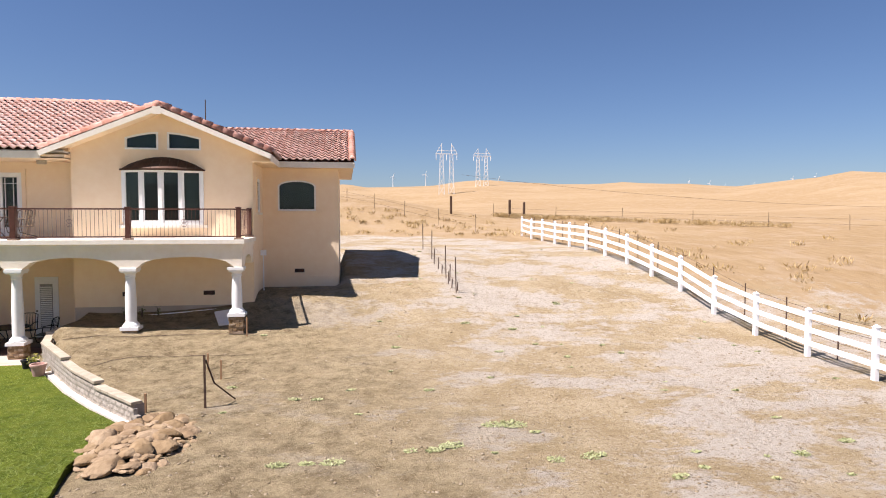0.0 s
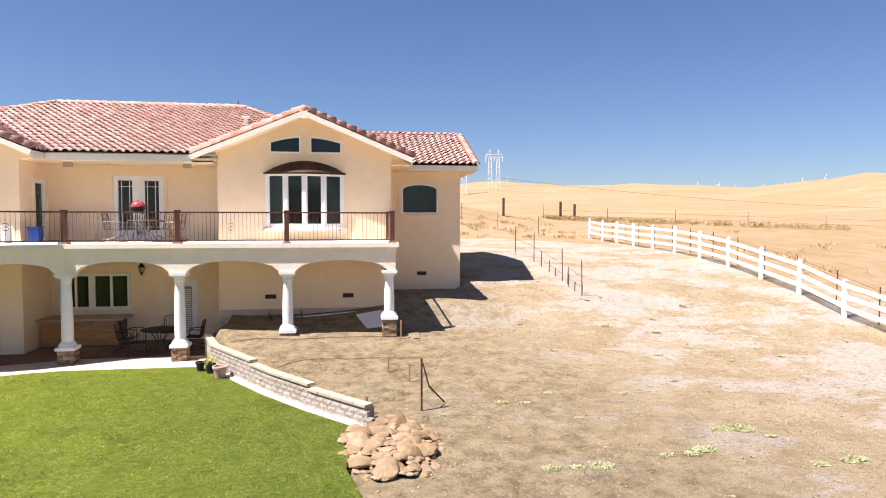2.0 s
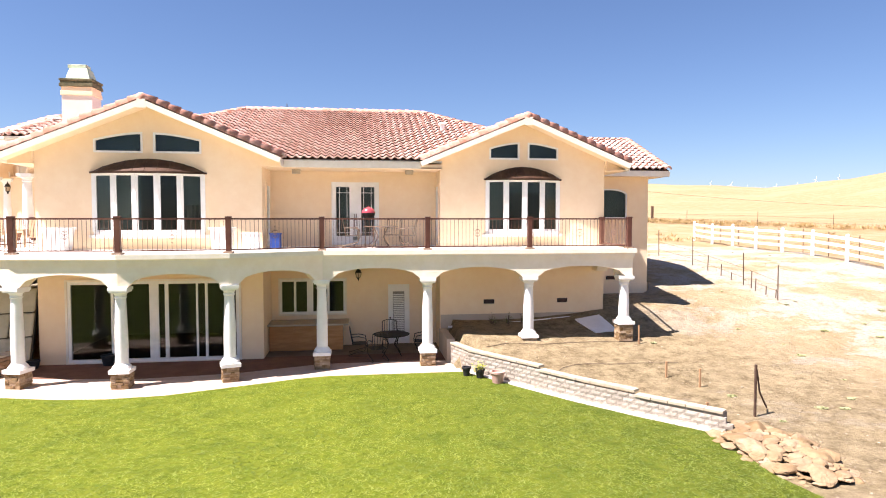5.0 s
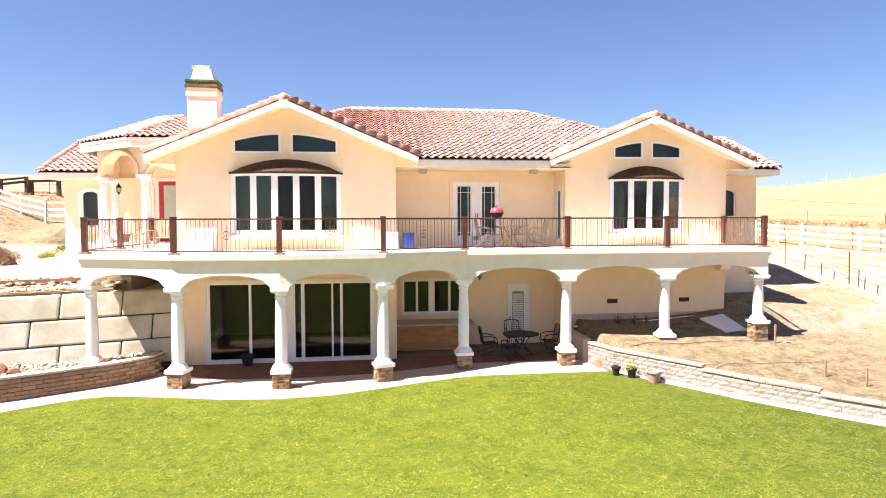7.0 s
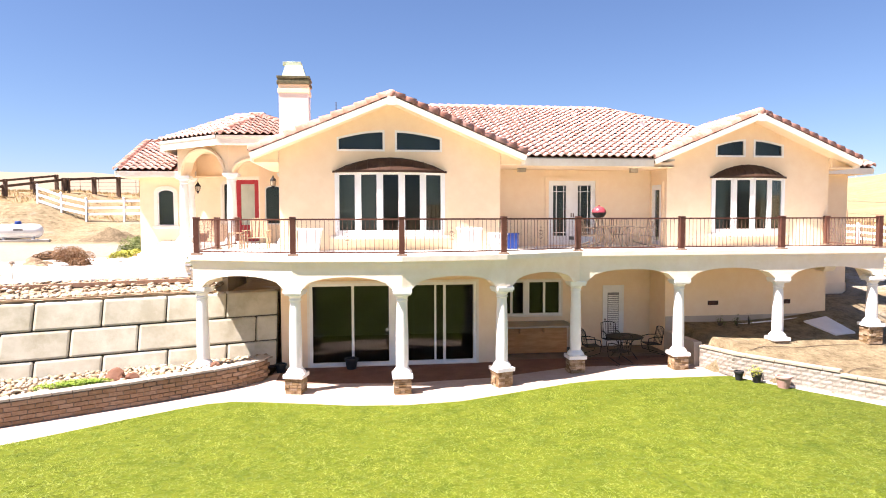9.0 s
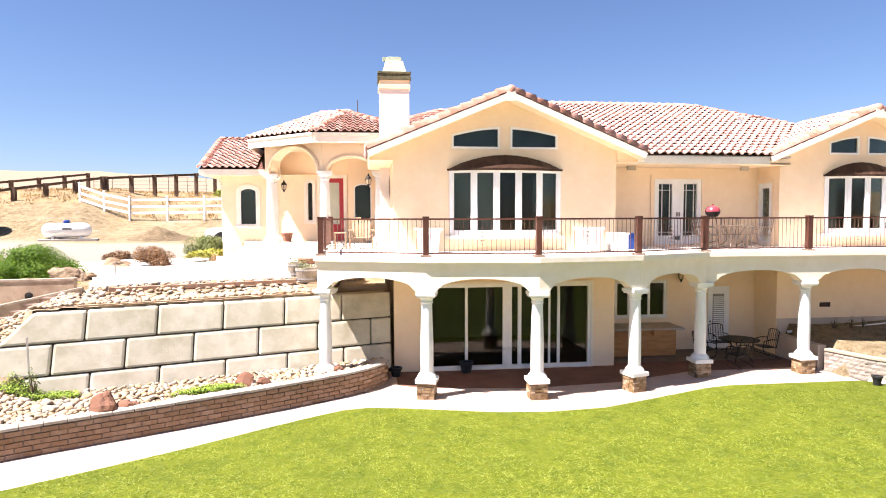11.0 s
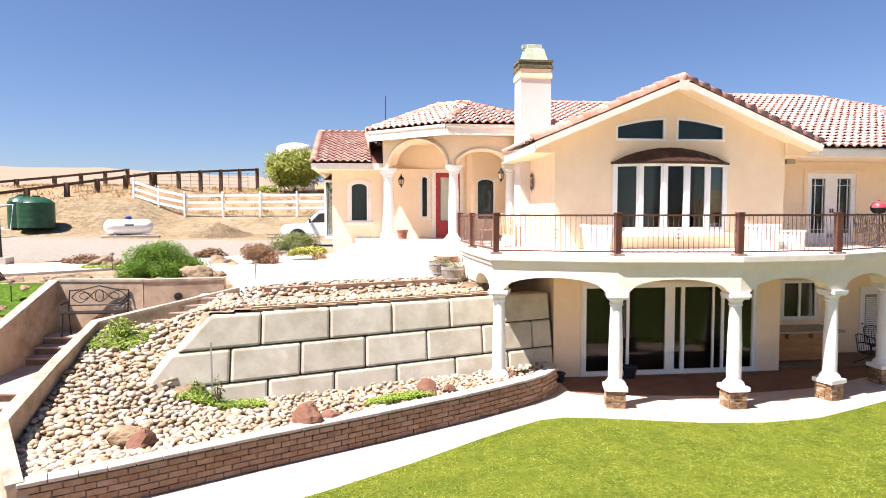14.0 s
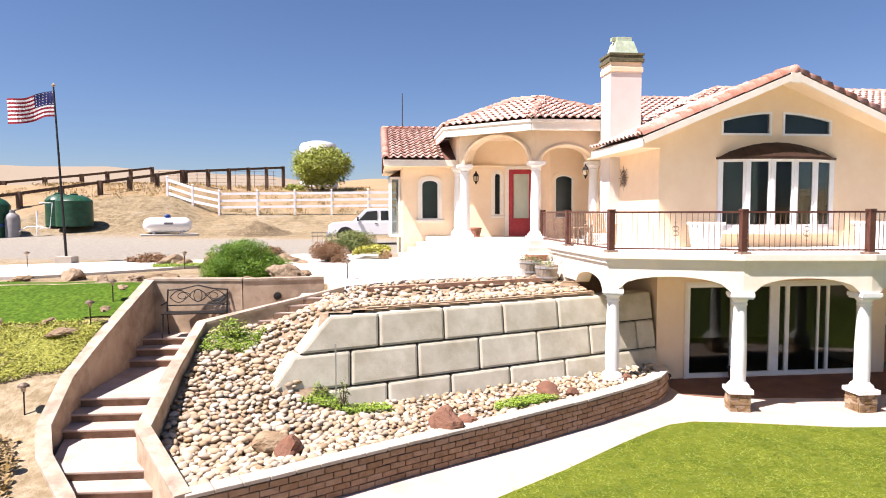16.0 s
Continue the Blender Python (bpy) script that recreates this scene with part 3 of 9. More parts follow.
    straw = mix(rng(noise_tex(2.2, 8, 0.75, (1.0, 0.25, 1.0)), 0.35, 0.65), (0.245, 0.163, 0.08), (0.315, 0.224, 0.124))
    straw = mix(math_node('MULTIPLY', rng(noise_tex(0.035, 5, 0.6, (0.5, 1.6, 1.0)), 0.45, 0.62), 0.75), straw, (0.33, 0.24, 0.138))
    straw = mix(math_node('MULTIPLY', rng(noise_tex(0.35, 6, 0.7), 0.50, 0.62), 0.6), straw, (0.34, 0.255, 0.168))
    # haze painted into the straw colour of the far hills
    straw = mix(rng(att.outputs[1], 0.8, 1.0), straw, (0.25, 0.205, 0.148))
    m_dry = rng(math_node('ADD', sep.outputs[0], rng(noise_tex(1.3, 7, 0.75), 0.3, 0.7, -0.28, 0.28)), 0.35, 0.65)
    link(mix(m_dry, base, straw), bsdf.inputs["Base Color"])
    bsdf.inputs["Roughness"].default_value = 0.97
    bsdf.inputs["Specular IOR Level"].default_value = 0.1
    bp = n.new("ShaderNodeBump")
    bp.inputs["Strength"].default_value, bp.inputs["Distance"].default_value = 1.0, 0.08
    link(noise_tex(3.2, 10, 0.85), bp.inputs["Height"])
    link(bp.outputs[0], bsdf.inputs["Normal"])
    return m


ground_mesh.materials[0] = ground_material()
ground = tagged(new("ground", ground_mesh), "bare pale dirt rising to golden dry-grass hills", "ground", kind="structure")

# lawn, paving, patio
lawn_poly = LAWN_EDGE + [(-7.98, 18.1), (-6.9, 16.45), (-5.75, 14.95), (-4.75, 13.8), (-4.7, 12.6), (-4.8, 11.5), (-4.55, 10.3), (-4.7, 5.0), (-5.0, -8.0), (-40.0, -8.0)]
lawn_poly = lawn_poly[::-1]
g = Geo().prism(lawn_poly, 1.15, 1.385)
lawn = solo("lawn", g, LAWN, (0, 0, 0), "mown bright green lawn with darker patches", "lawn", kind="structure")
pave_poly = [(-40.0, 9.0)] + [(x, y + 0.012) for x, y in LAWN_EDGE[1:]] + [(-9.1, 21.2), (-9.15, 24.5), (-22.2, 24.5), (-22.2, 21.7), (-23.0, 20.9), (-25.5, 19.35), (-27.65, 18.05), (-29.4, 16.95), (-31.0, 15.95), (-32.3, 15.1), (-36.0, 17.0), (-44.0, 11.0)]
g = Geo().prism(pave_poly, 1.1, 1.36)
pavement = solo("pavement", g, PINKPAVE, (0, 0, 0), "pinkish stamped concrete walk and covered patio", "pavement", kind="structure")

# front edge follows the balcony's shadow line; inside it the floor is painted dark
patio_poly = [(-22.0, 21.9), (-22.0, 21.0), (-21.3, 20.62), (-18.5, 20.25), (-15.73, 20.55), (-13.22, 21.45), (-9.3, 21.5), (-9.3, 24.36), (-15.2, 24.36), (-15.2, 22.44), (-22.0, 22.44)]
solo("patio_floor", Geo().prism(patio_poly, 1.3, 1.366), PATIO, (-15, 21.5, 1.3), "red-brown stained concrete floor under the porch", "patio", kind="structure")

# ---------- house ----------
house = thing("house", (-13.0, 25.0, 1.3), "two-storey peach stucco house with clay tile roof and long balcony", "house")


def weld(ob):
    bm = bmesh.new()
    bm.from_mesh(ob.data)
    bmesh.ops.remove_doubles(bm, verts=bm.verts, dist=0.0005)
    bm.to_mesh(ob.data)
    bm.free()
    return ob


def span(p0, p1, s, side):
    """Plan point at s metres from p0 towards p1, side metres to the right of that way."""
    d = Vector((p1[0] - p0[0], p1[1] - p0[1])).normalized()
    return (p0[0] + d.x * s + d.y * side, p0[1] + d.y * s - d.x * side)


def wall(name, p0, p1, z0, z1, thick, mat, holes=(), top=None, label="", parent=None):
    """Wall whose outer face runs from p0 to p1 with outside to the right of that way. holes: (s0, s1, z0, z1, rise) with an arched
    head if rise > 0, or (s0, s1, z0, (head at s0, head at s1)). top: height at s."""
    length = math.hypot(p1[0] - p0[0], p1[1] - p0[1])
    cuts = {0.0, length}
    for h in holes:
        cuts |= {h[0], h[1]}
        if len(h) > 4 and h[4]:
            cuts |= {h[0] + (h[1] - h[0]) * k / 12 for k in range(13)}
    if top:
        cuts |= set(top[1])
    cuts = sorted(c for c in cuts if -1e-6 <= c <= length + 1e-6)
    height = top[0] if top else (lambda s: z1)

    def head(h, s):
        u = (s - h[0]) / (h[1] - h[0])
        if isinstance(h[3], tuple):
            lo, hi = h[3]
            return lo + (hi - lo) * math.sin(math.pi / 2 * u) if hi > lo else hi + (lo - hi) * math.sin(math.pi / 2 * (1 - u))
        return h[3] + (h[4] * math.sqrt(max(0.0, 1 - (2 * u - 1) ** 2)) if len(h) > 4 else 0)

    g = Geo()
    for a, b in zip(cuts[:-1], cuts[1:]):
        if b - a < 1e-5:
            continue
        mid = (a + b) / 2
        runs = [((z0, z0), (height(a + 1e-7), height(b - 1e-7)))]
        for h in sorted([h for h in holes if h[0] < mid < h[1]], key=lambda h: h[2]):
            lo, hi = runs.pop()
            if h[2] > z0 + 1e-4:
                runs.append((lo, (h[2], h[2])))
            runs.append(((head(h, a), head(h, b)), hi))
        q = [span(p0, p1, a, 0), span(p0, p1, b, 0), span(p0, p1, b, -thick), span(p0, p1, a, -thick)]
        for lo, hi in runs:
            g.prism(q, [lo[0], lo[1], lo[1], lo[0]], [hi[0], hi[1], hi[1], hi[0]])
    return weld(part(name, g, mat, parent or house, label))


def gable_top(eave, apex, x_mid, half, slope_side=None):
    return (lambda s: apex - abs(s - x_mid) * (apex - eave) / half, (x_mid,))


XL0, XL1, YL = -22.03, -15.19, 22.45
XR0, XR1, YR = -9.25, -3.25, 23.2
YM, YW, XW = 24.37, 25.9, -0.26
SL = 5 / 12
# left gable block
wl = [(0.86, 6.07, 1.42, 3.97), (1.68, 5.02, 5.52, 7.41), (1.74, 3.20, 8.04, (8.46, 8.69)), (3.52, 4.98, 8.04, (8.69, 8.48))]
wall("wall", (XL0, YL), (XL1, YL), 1.3, 8.0, 0.2, STUCCO, wl, gable_top(8.07, 9.50, -18.64 - XL0, 3.42))
wall("wall", (XL0, 34.0), (XL0, YL + 0.2), 1.3, 8.05, 0.2, STUCCO)
wall("wall", (XL1, YL + 0.2), (XL1, YM), 1.3, 8.05, 0.2, STUCCO, [(0.65, 1.45, 5.02, 7.1)])
# middle
wall("wall", (XL1 - 0.2, YM), (XR0 + 0.2, YM), 1.3, 8.0, 0.2, STUCCO, [(2.35, 4.05, 5.03, 7.28), (0.5, 2.82, 2.54, 3.78), (4.42, 5.1, 1.36, 3.5)])
# right gable block
wr = [(1.68, 4.28, 5.48, 7.37), (1.75, 2.84, 8.05, (8.46, 8.66)), (3.14, 4.26, 8.05, (8.66, 8.48))]
wall("wall", (XR0, YR), (XR1, YR), 1.3, 8.0, 0.2, STUCCO, wr, gable_top(8.07, 9.33, -6.26 - XR0, 3.0))
wall("wall", (XR0, YM), (XR0, YR + 0.2), 1.3, 8.05, 0.2, STUCCO, [(0.1, 0.85, 5.03, 7.12)])
wall("wall", (XR1, YR + 0.2), (XR1, YW), 1.3, 8.05, 0.2, STUCCO, [(0.7, 1.5, 5.9, 7.15)])
# right wing
wall("wall", (XR1 - 0.2, YW), (XW, YW), 2.6, 8.05, 0.2, STUCCO, [(0.79, 2.28, 5.97, 6.95, 0.24)])
wall("wall", (XW, YW + 0.2), (XW, 32.7), 2.6, 8.0, 0.2, STUCCO, (), (lambda s: 8.0 + (3.4 - abs(s - 3.2)) * SL, (3.2,)))
# left wing and back
wall("wall", (-28.6, 29.95), (-25.4, 29.95), 3.9, 8.05, 0.2, STUCCO, [(0.7, 1.36, 5.7, 7.02, 0.17)])
wall("wall", (-28.6, 36.0), (-28.6, 30.15), 3.9, 8.0, 0.2, STUCCO, [(2.2, 4.2, 5.0, 7.4)], (lambda s: 8.0 + (3.0 - abs(s - 3.0)) * SL, (3.0,)))
wall("wall", (XW, 32.5), (-28.6, 36.0), 2.6, 8.05, 0.2, STUCCO)
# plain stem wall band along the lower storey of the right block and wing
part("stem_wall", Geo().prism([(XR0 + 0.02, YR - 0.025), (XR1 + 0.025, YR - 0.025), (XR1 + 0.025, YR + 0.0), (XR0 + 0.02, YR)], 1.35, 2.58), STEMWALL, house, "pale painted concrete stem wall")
part("stem_wall", Geo().box(XR1 + 0.002, YW - 0.03, 2.6, XW + 0.03, YW, 3.34), STUCCO, house)
part("stem_wall", Geo().box(XW + 0.0, YW - 0.03, 2.6, XW + 0.03, 32.4, 3.34), STUCCO, house)
# floors and rooms
part("floor_slab", Geo().box(XL0 + 0.2, YL + 0.2, 4.7, XR0, 34, 4.98).box(XR0, YR + 0.2, 4.7, XR1 - 0.2, 34, 4.985).box(XR1 - 0.2, YW + 0.2, 4.7, XW - 0.2, 32, 4.98), INROOM, house)
part("ceiling", Geo().box(XL0 + 0.2, YL + 0.2, 7.86, XR0, 34, 7.92).box(XR0, YR + 0.2, 7.86, XR1 - 0.2, 34, 7.925).box(XR1 - 0.2, YW + 0.2, 7.86, XW - 0.2, 32, 7.92), INROOM, house)
part("inner_wall", Geo().box(XL0 + 0.2, 27.6, 1.36, XW - 0.2, 27.7, 7.86).box(XL1 - 0.12, YM + 0.2, 1.36, XL1, 27.6, 7.86).box(XR0, YM + 0.2, 1.36, XR0 + 0.12, 27.6, 7.86), INROOM, house)
part("inner_floor", Geo().box(XL0 + 0.2, YL + 0.21, 1.3, XR0 - 0.01, 27.6, 1.37), DARKVOID, house)


# ---------- roof ----------
# each field: plan polygon of its eave run, one eave point with height, upslope direction
class Plane:
    def __init__(self, p, up, z):
        self.p, self.up, self.z = p, up, z

    def at(self, x, y):
        return self.z + SL * ((x - self.p[0]) * self.up[0] + (y - self.p[1]) * self.up[1])


EAVE = 7.9
main = [Plane((-13, 22.65), (0, 1), EAVE), Plane((-2.98, 29), (-1, 0), EAVE), Plane((-23.08, 29), (1, 0), EAVE), Plane((-13, 35.35), (0, -1), EAVE)]
gabl = [Plane((-22.76, 24), (1, 0), EAVE), Plane((-14.52, 24), (-1, 0), EAVE)]
gabr = [Plane((-9.98, 24), (1, 0), EAVE), Plane((-2.54, 24), (-1, 0), EAVE)]
wing = [Plane((-1, 25.34), (0, 1), EAVE), Plane((-1, 33.26), (0, -1), EAVE)]
garg = [Plane((-27, 29.35), (0, 1), EAVE), Plane((-27, 36.6), (0, -1), EAVE)]
TURRET_Z, TURRET_TOP = 8.93, 10.02
tur_pts = [(-21.0, 26.05), (-24.65, 26.05), (-27.2, 28.3), (-27.2, 31.4), (-24.65, 33.6), (-21.0, 33.6)]
q2 = Vector((-(28.3 - 26.05), -(27.2 - 24.65))).normalized()
turr = [Plane((-24, 26.05), (0, 1), TURRET_Z), Plane((-24.65, 26.05), (-q2.x, -q2.y), TURRET_Z), Plane((-27.2, 29), (1, 0), TURRET_Z), Plane((-24, 33.6), (0, -1), TURRET_Z), Plane((-21.0, 29), (-1, 0), TURRET_Z)]
back = [Plane((-18, 24.76), (0, 1), EAVE), Plane((-25.94, 31), (1, 0), EAVE), Plane((-18, 37.24), (0, -1), EAVE)]


def on_main(x, y):
    """Whether the main roof covers the plan point, between the valleys of its gables."""
    if x < -22.0 and y < 31.5 or y < 26.81 and x < -14.52 - (y - 22.65) * 1.178:
        return False
    if x > -9.98 and y < 26.43:
        return x < -9.98 + (y - 22.65) or (x > -6.76 and y > 26.43 - (x + 6.76) * 0.508)
    return True


def bodies(x, y):
    """Heights of the roof bodies over a plan point, or None where they are not."""
    out = {}
    if -23.08 <= x <= -2.98 and 22.65 <= y <= 35.35 and on_main(x, y):
        out["main"] = min(p.at(x, y) for p in main)
    if -22.76 <= x <= -14.52 and 21.85 <= y <= 29.0 and not (x < -22.0 and y > 25.7):
        out["gabl"] = min(p.at(x, y) for p in gabl)
    if -9.98 <= x <= -2.54 and 22.62 <= y <= 29.0:
        out["gabr"] = min(p.at(x, y) for p in gabr)
    if -8.0 <= x <= 0.36 and 25.34 <= y <= 33.26:
        out["wing"] = min(p.at(x, y) for p in wing)
    if -29.3 <= x <= -26.35 and 29.35 <= y <= 36.6:
        out["garg"] = min(p.at(x, y) for p in garg)
    if inside(tur_pts, np.array([x]), np.array([y]))[0]:
        out["turr"] = min(min(p.at(x, y) for p in turr), TURRET_TOP)
    if -22.4 <= x <= -13.5 and 27.2 <= y <= 34.8:
        out["back"] = min(p.at(x, y) for p in back)
    return out


def roof_slab(polys, thick=0.10):
    g = Geo()
    for poly in polys:
        n = len(poly)
        lo = [(x, y, z - thick) for x, y, z in poly]
        g.add(list(poly) + lo, [tuple(range(n)), tuple(reversed(range(n, 2 * n)))] + [(i, n + i, n + (i + 1) % n, (i + 1) % n) for i in range(n)])
    return g


RZ = EAVE + SL * 6.35
REAR_Z = EAVE + SL * 6.24
GLZ, GRZ, WZ = EAVE + SL * 4.12, EAVE + SL * 3.72, EAVE + SL * 3.96
hl, hr = EAVE + SL * 4.16, EAVE + SL * 3.78
roof = weld(part("roof", roof_slab([
    [(-14.52, 22.65, EAVE), (-9.98, 22.65, EAVE), (-6.76, 26.43, hr), (-9.33, 29.0, RZ), (-16.73, 29.0, RZ), (-18.92, 26.81, hl)],
    [(-2.98, 24.5, EAVE), (-2.98, 35.35, EAVE), (-9.33, 29.0, RZ), (-6.76, 26.43, hr)],
    [(-2.98, 35.35, EAVE), (-23.08, 35.35, EAVE), (-16.73, 29.0, RZ), (-9.33, 29.0, RZ)],
    [(-23.08, 35.35, EAVE), (-23.08, 31.5, EAVE), (-22.0, 31.5, EAVE + SL * 1.08), (-22.0, 26.81, EAVE + SL * 1.08), (-18.92, 26.81, hl), (-16.73, 29.0, RZ)]]), UNDERLAY, house, "pink and red clay S-tile roof"))
for polys in (
    [[(-22.76, 21.85, EAVE), (-18.64, 21.85, GLZ), (-18.64, 27.2, GLZ), (-22.03, 27.2, EAVE + SL * 0.73), (-22.03, 25.72, EAVE + SL * 0.73), (-22.76, 25.72, EAVE)],
     [(-18.64, 21.85, GLZ), (-14.52, 21.85, EAVE), (-14.52, 23.2, EAVE), (-18.64, 27.2, GLZ)]],
    [[(-9.98, 22.62, EAVE + 0.004), (-6.26, 22.62, GRZ), (-6.26, 26.7, GRZ), (-9.98, 23.1, EAVE + 0.004)],
     [(-6.26, 22.62, GRZ), (-2.54, 22.62, EAVE + 0.004), (-2.54, 26.7, EAVE + 0.004), (-6.26, 26.7, GRZ)]],
    [[(-6.0, 25.34, EAVE), (0.36, 25.34, EAVE), (0.36, 29.3, WZ), (-6.0, 29.3, WZ)],
     [(-6.0, 29.3, WZ), (0.36, 29.3, WZ), (0.36, 33.26, EAVE), (-6.0, 33.26, EAVE)]],
    [[(-29.3, 29.35, EAVE), (-26.35, 29.35, EAVE), (-26.35, 32.975, EAVE + SL * 3.625), (-29.3, 32.975, EAVE + SL * 3.625)],
     [(-29.3, 32.975, EAVE + SL * 3.625), (-26.35, 32.975, EAVE + SL * 3.625), (-26.35, 36.6, EAVE), (-29.3, 36.6, EAVE)]]):
    weld(part("gable_roof", roof_slab(polys), UNDERLAY, house))
# hipped roof of the rear rooms, its ridge a little higher than the main one's end
bl, bf = EAVE + SL * 3.54, EAVE + SL * 2.44
weld(part("rear_roof", roof_slab([
    [(-22.4, 28.3, bl), (-22.4, 27.2, bf), (-14.6, 27.2, bf), (-14.6, 31.0, REAR_Z), (-19.7, 31.0, REAR_Z)],
    [(-22.4, 33.7, bl), (-22.4, 28.3, bl), (-19.7, 31.0, REAR_Z)],
    [(-14.6, 31.0, REAR_Z), (-14.6, 34.8, bf), (-22.4, 34.8, bf), (-22.4, 33.7, bl), (-19.7, 31.0, REAR_Z)]]), UNDERLAY, house))
k = (TURRET_TOP - TURRET_Z) / SL
tb, ta = (-24.65, 26.05), (-27.2, 28.3)
hb = (-24.65 + k * 0.40, 26.05 + k)
ha = (-27.2 + k, 28.3 + k * 0.36)
slab_t = roof_slab([
    [(*tb, TURRET_Z), (-21.0, 26.05, TURRET_Z), (*hb, TURRET_TOP)],
    [(-21.0, 26.05, TURRET_Z), (-21.0, 31.0, TURRET_Z), (hb[0], 31.0, TURRET_TOP), (*hb, TURRET_TOP)],
    [(*ta, TURRET_Z), (*tb, TURRET_Z), (*hb, TURRET_TOP), (*ha, TURRET_TOP)],
    [(-27.2, 31.4, TURRET_Z), (*ta, TURRET_Z), (*ha, TURRET_TOP), (ha[0], 31.0, TURRET_TOP)],
    [(*ha, TURRET_TOP), (*hb, TURRET_TOP), (hb[0], 31.0, TURRET_TOP), (ha[0], 31.0, TURRET_TOP)],
])
weld(part("turret_roof", slab_t, UNDERLAY, house))

# white fascias, rakes and soffits
for a, b in (((-14.5, 22.66), (-9.98, 22.66)), ((-2.54, 25.35), (0.36, 25.35)), ((-29.3, 29.36), (-26.2, 29.36)), ((-22.75, 21.87), (-22.75, 25.7)),
             ((-14.53, 21.87), (-14.53, 22.66)), ((-2.55, 22.64), (-2.55, 25.35))):
    part("eave_fascia", Geo().beam((*a, 7.775), (*b, 7.775), 0.04, 0.23), TRIM, house, "cream painted fascia board")
for x0, x1, xm, y, zt in ((-22.76, -14.52, -18.64, 21.85, GLZ), (-9.98, -2.54, -6.26, 22.62, GRZ)):
    for xe in (x0, x1):
        part("rake_board", Geo().beam((xe, y - 0.06, EAVE - 0.09), (xm, y - 0.06, zt - 0.09), 0.17, 0.06, up=(0, 1, 0)), TRIM, house, "cream painted rake board")
part("rake_board", Geo().beam((0.36, 25.34, EAVE - 0.15), (0.36, 29.3, WZ - 0.15), 0.2, 0.05, up=(1, 0, 0)), TRIM, house)
part("rake_board", Geo().beam((-29.3, 29.35, EAVE - 0.15), (-29.3, 32.975, EAVE + SL * 3.625 - 0.15), 0.2, 0.05, up=(1, 0, 0)), TRIM, house)
for b in ((XL1, 22.68, 7.66, XR0, YM, 7.70), (XR1, 25.36, 7.665, 0.34, YW, 7.70), (XR1, 22.9, 7.66, -2.56, 25.36, 7.70), (-22.74, 22.3, 7.665, XL0, 26.4, 7.70),
          (XL1, 22.3, 7.66, -14.55, 22.68, 7.70), (-29.28, 29.38, 7.665, -24.5, 29.95, 7.70), (-29.28, 29.95, 7.665, -28.6, 36.0, 7.70), (XW, 25.9, 7.66, 0.34, 33, 7.70), (-9.96, 22.68, 7.655, XR0, YR, 7.695),
          (-9.97, 22.69, 7.70, XR0 - 0.003, YM - 0.003, 7.79), (XL1 + 0.003, 22.69, 7.70, -14.56, YM - 0.003, 7.79)):
    part("soffit", Geo().box(*b), STUCCO, house)
for x0, x1, xm, y0, y1, zt in ((-22.74, -14.54, -18.64, 21.87, YL, GLZ), (-9.96, -2.56, -6.26, 22.64, YR, GRZ)):
    for xe in (x0, x1):
        q = [(xe, y0, EAVE - 0.13), (xm, y0, zt - 0.13), (xm, y1, zt - 0.13), (xe, y1, EAVE - 0.13)]
        g = Geo().add(q + [(a, b, c - 0.02) for a, b, c in q], [(0, 1, 2, 3), (7, 6, 5, 4), (0, 4, 5, 1), (1, 5, 6, 2), (2, 6, 7, 3), (3, 7, 4, 0)])
        part("soffit", g, STUCCO, house)
for xw, xe, y0, y1 in ((XL0, -22.74, 21.88, YL), (XL1, -14.54, 21.88, YL), (XR0, -9.96, 22.65, YR), (XR1, -2.56, 22.65, YR)):
    dz = abs(xw - xe) * SL
    y0 = y1 - 0.14
    q = [(xe, y0, 7.69), (xw, y0, 7.69), (xw, y0, EAVE - 0.14 + dz), (xe, y0, EAVE - 0.14)]
    q = q + [(a, y1 - 0.004, c) for a, b, c in q]
    part("eave_return", Geo().add(q, [(0, 1, 2, 3), (7, 6, 5, 4), (0, 4, 5, 1), (1, 5, 6, 2), (2, 6, 7, 3), (3, 7, 4, 0)]), STUCCO, house)
# turret cornice
for p, q in (((-21.6, 26.06), tb), (tb, ta), (ta, (-27.2, 31.4))):
    part("turret_fascia", Geo().beam((*p, TURRET_Z - 0.17), (*q, TURRET_Z - 0.17), 0.06, 0.34), TRIM, house, "cream cornice under the turret roof")
    part("turret_moulding", Geo().beam((*p, TURRET_Z - 0.03), (*q, TURRET_Z - 0.03), 0.14, 0.08), TRIM, house)


# ---------- roof tiles ----------
TW, TL_ = 0.272, 0.345


def tile_shape():
    us = np.linspace(0, 1, 8)
    prof = 0.066 * np.sin(np.pi * np.clip(us / 0.62, 0, 1)) - 0.018 * np.sin(np.pi * np.clip((us - 0.62) / 0.38, 0, 1)) + 0.02
    v, f = [], []
    for t, lift in ((0.0, 0.095), (TL_ + 0.05, 0.0)):
        for u, p in zip(us, prof):
            v.append((u * TW, t, p + lift))
    for u, p in zip(us, prof):
        v.append((u * TW, 0.012, p + 0.050))
    for i in range(7):
        f.append((i, i + 1, 9 + i, 8 + i))
        f.append((16 + i, 17 + i, i + 1, i))
    return np.array(v), np.array(f)


tile_v, tile_f = tile_shape()
tile_mesh = big_mesh("roof_tile", tile_v, tile_f, TILE_A, smooth=False)


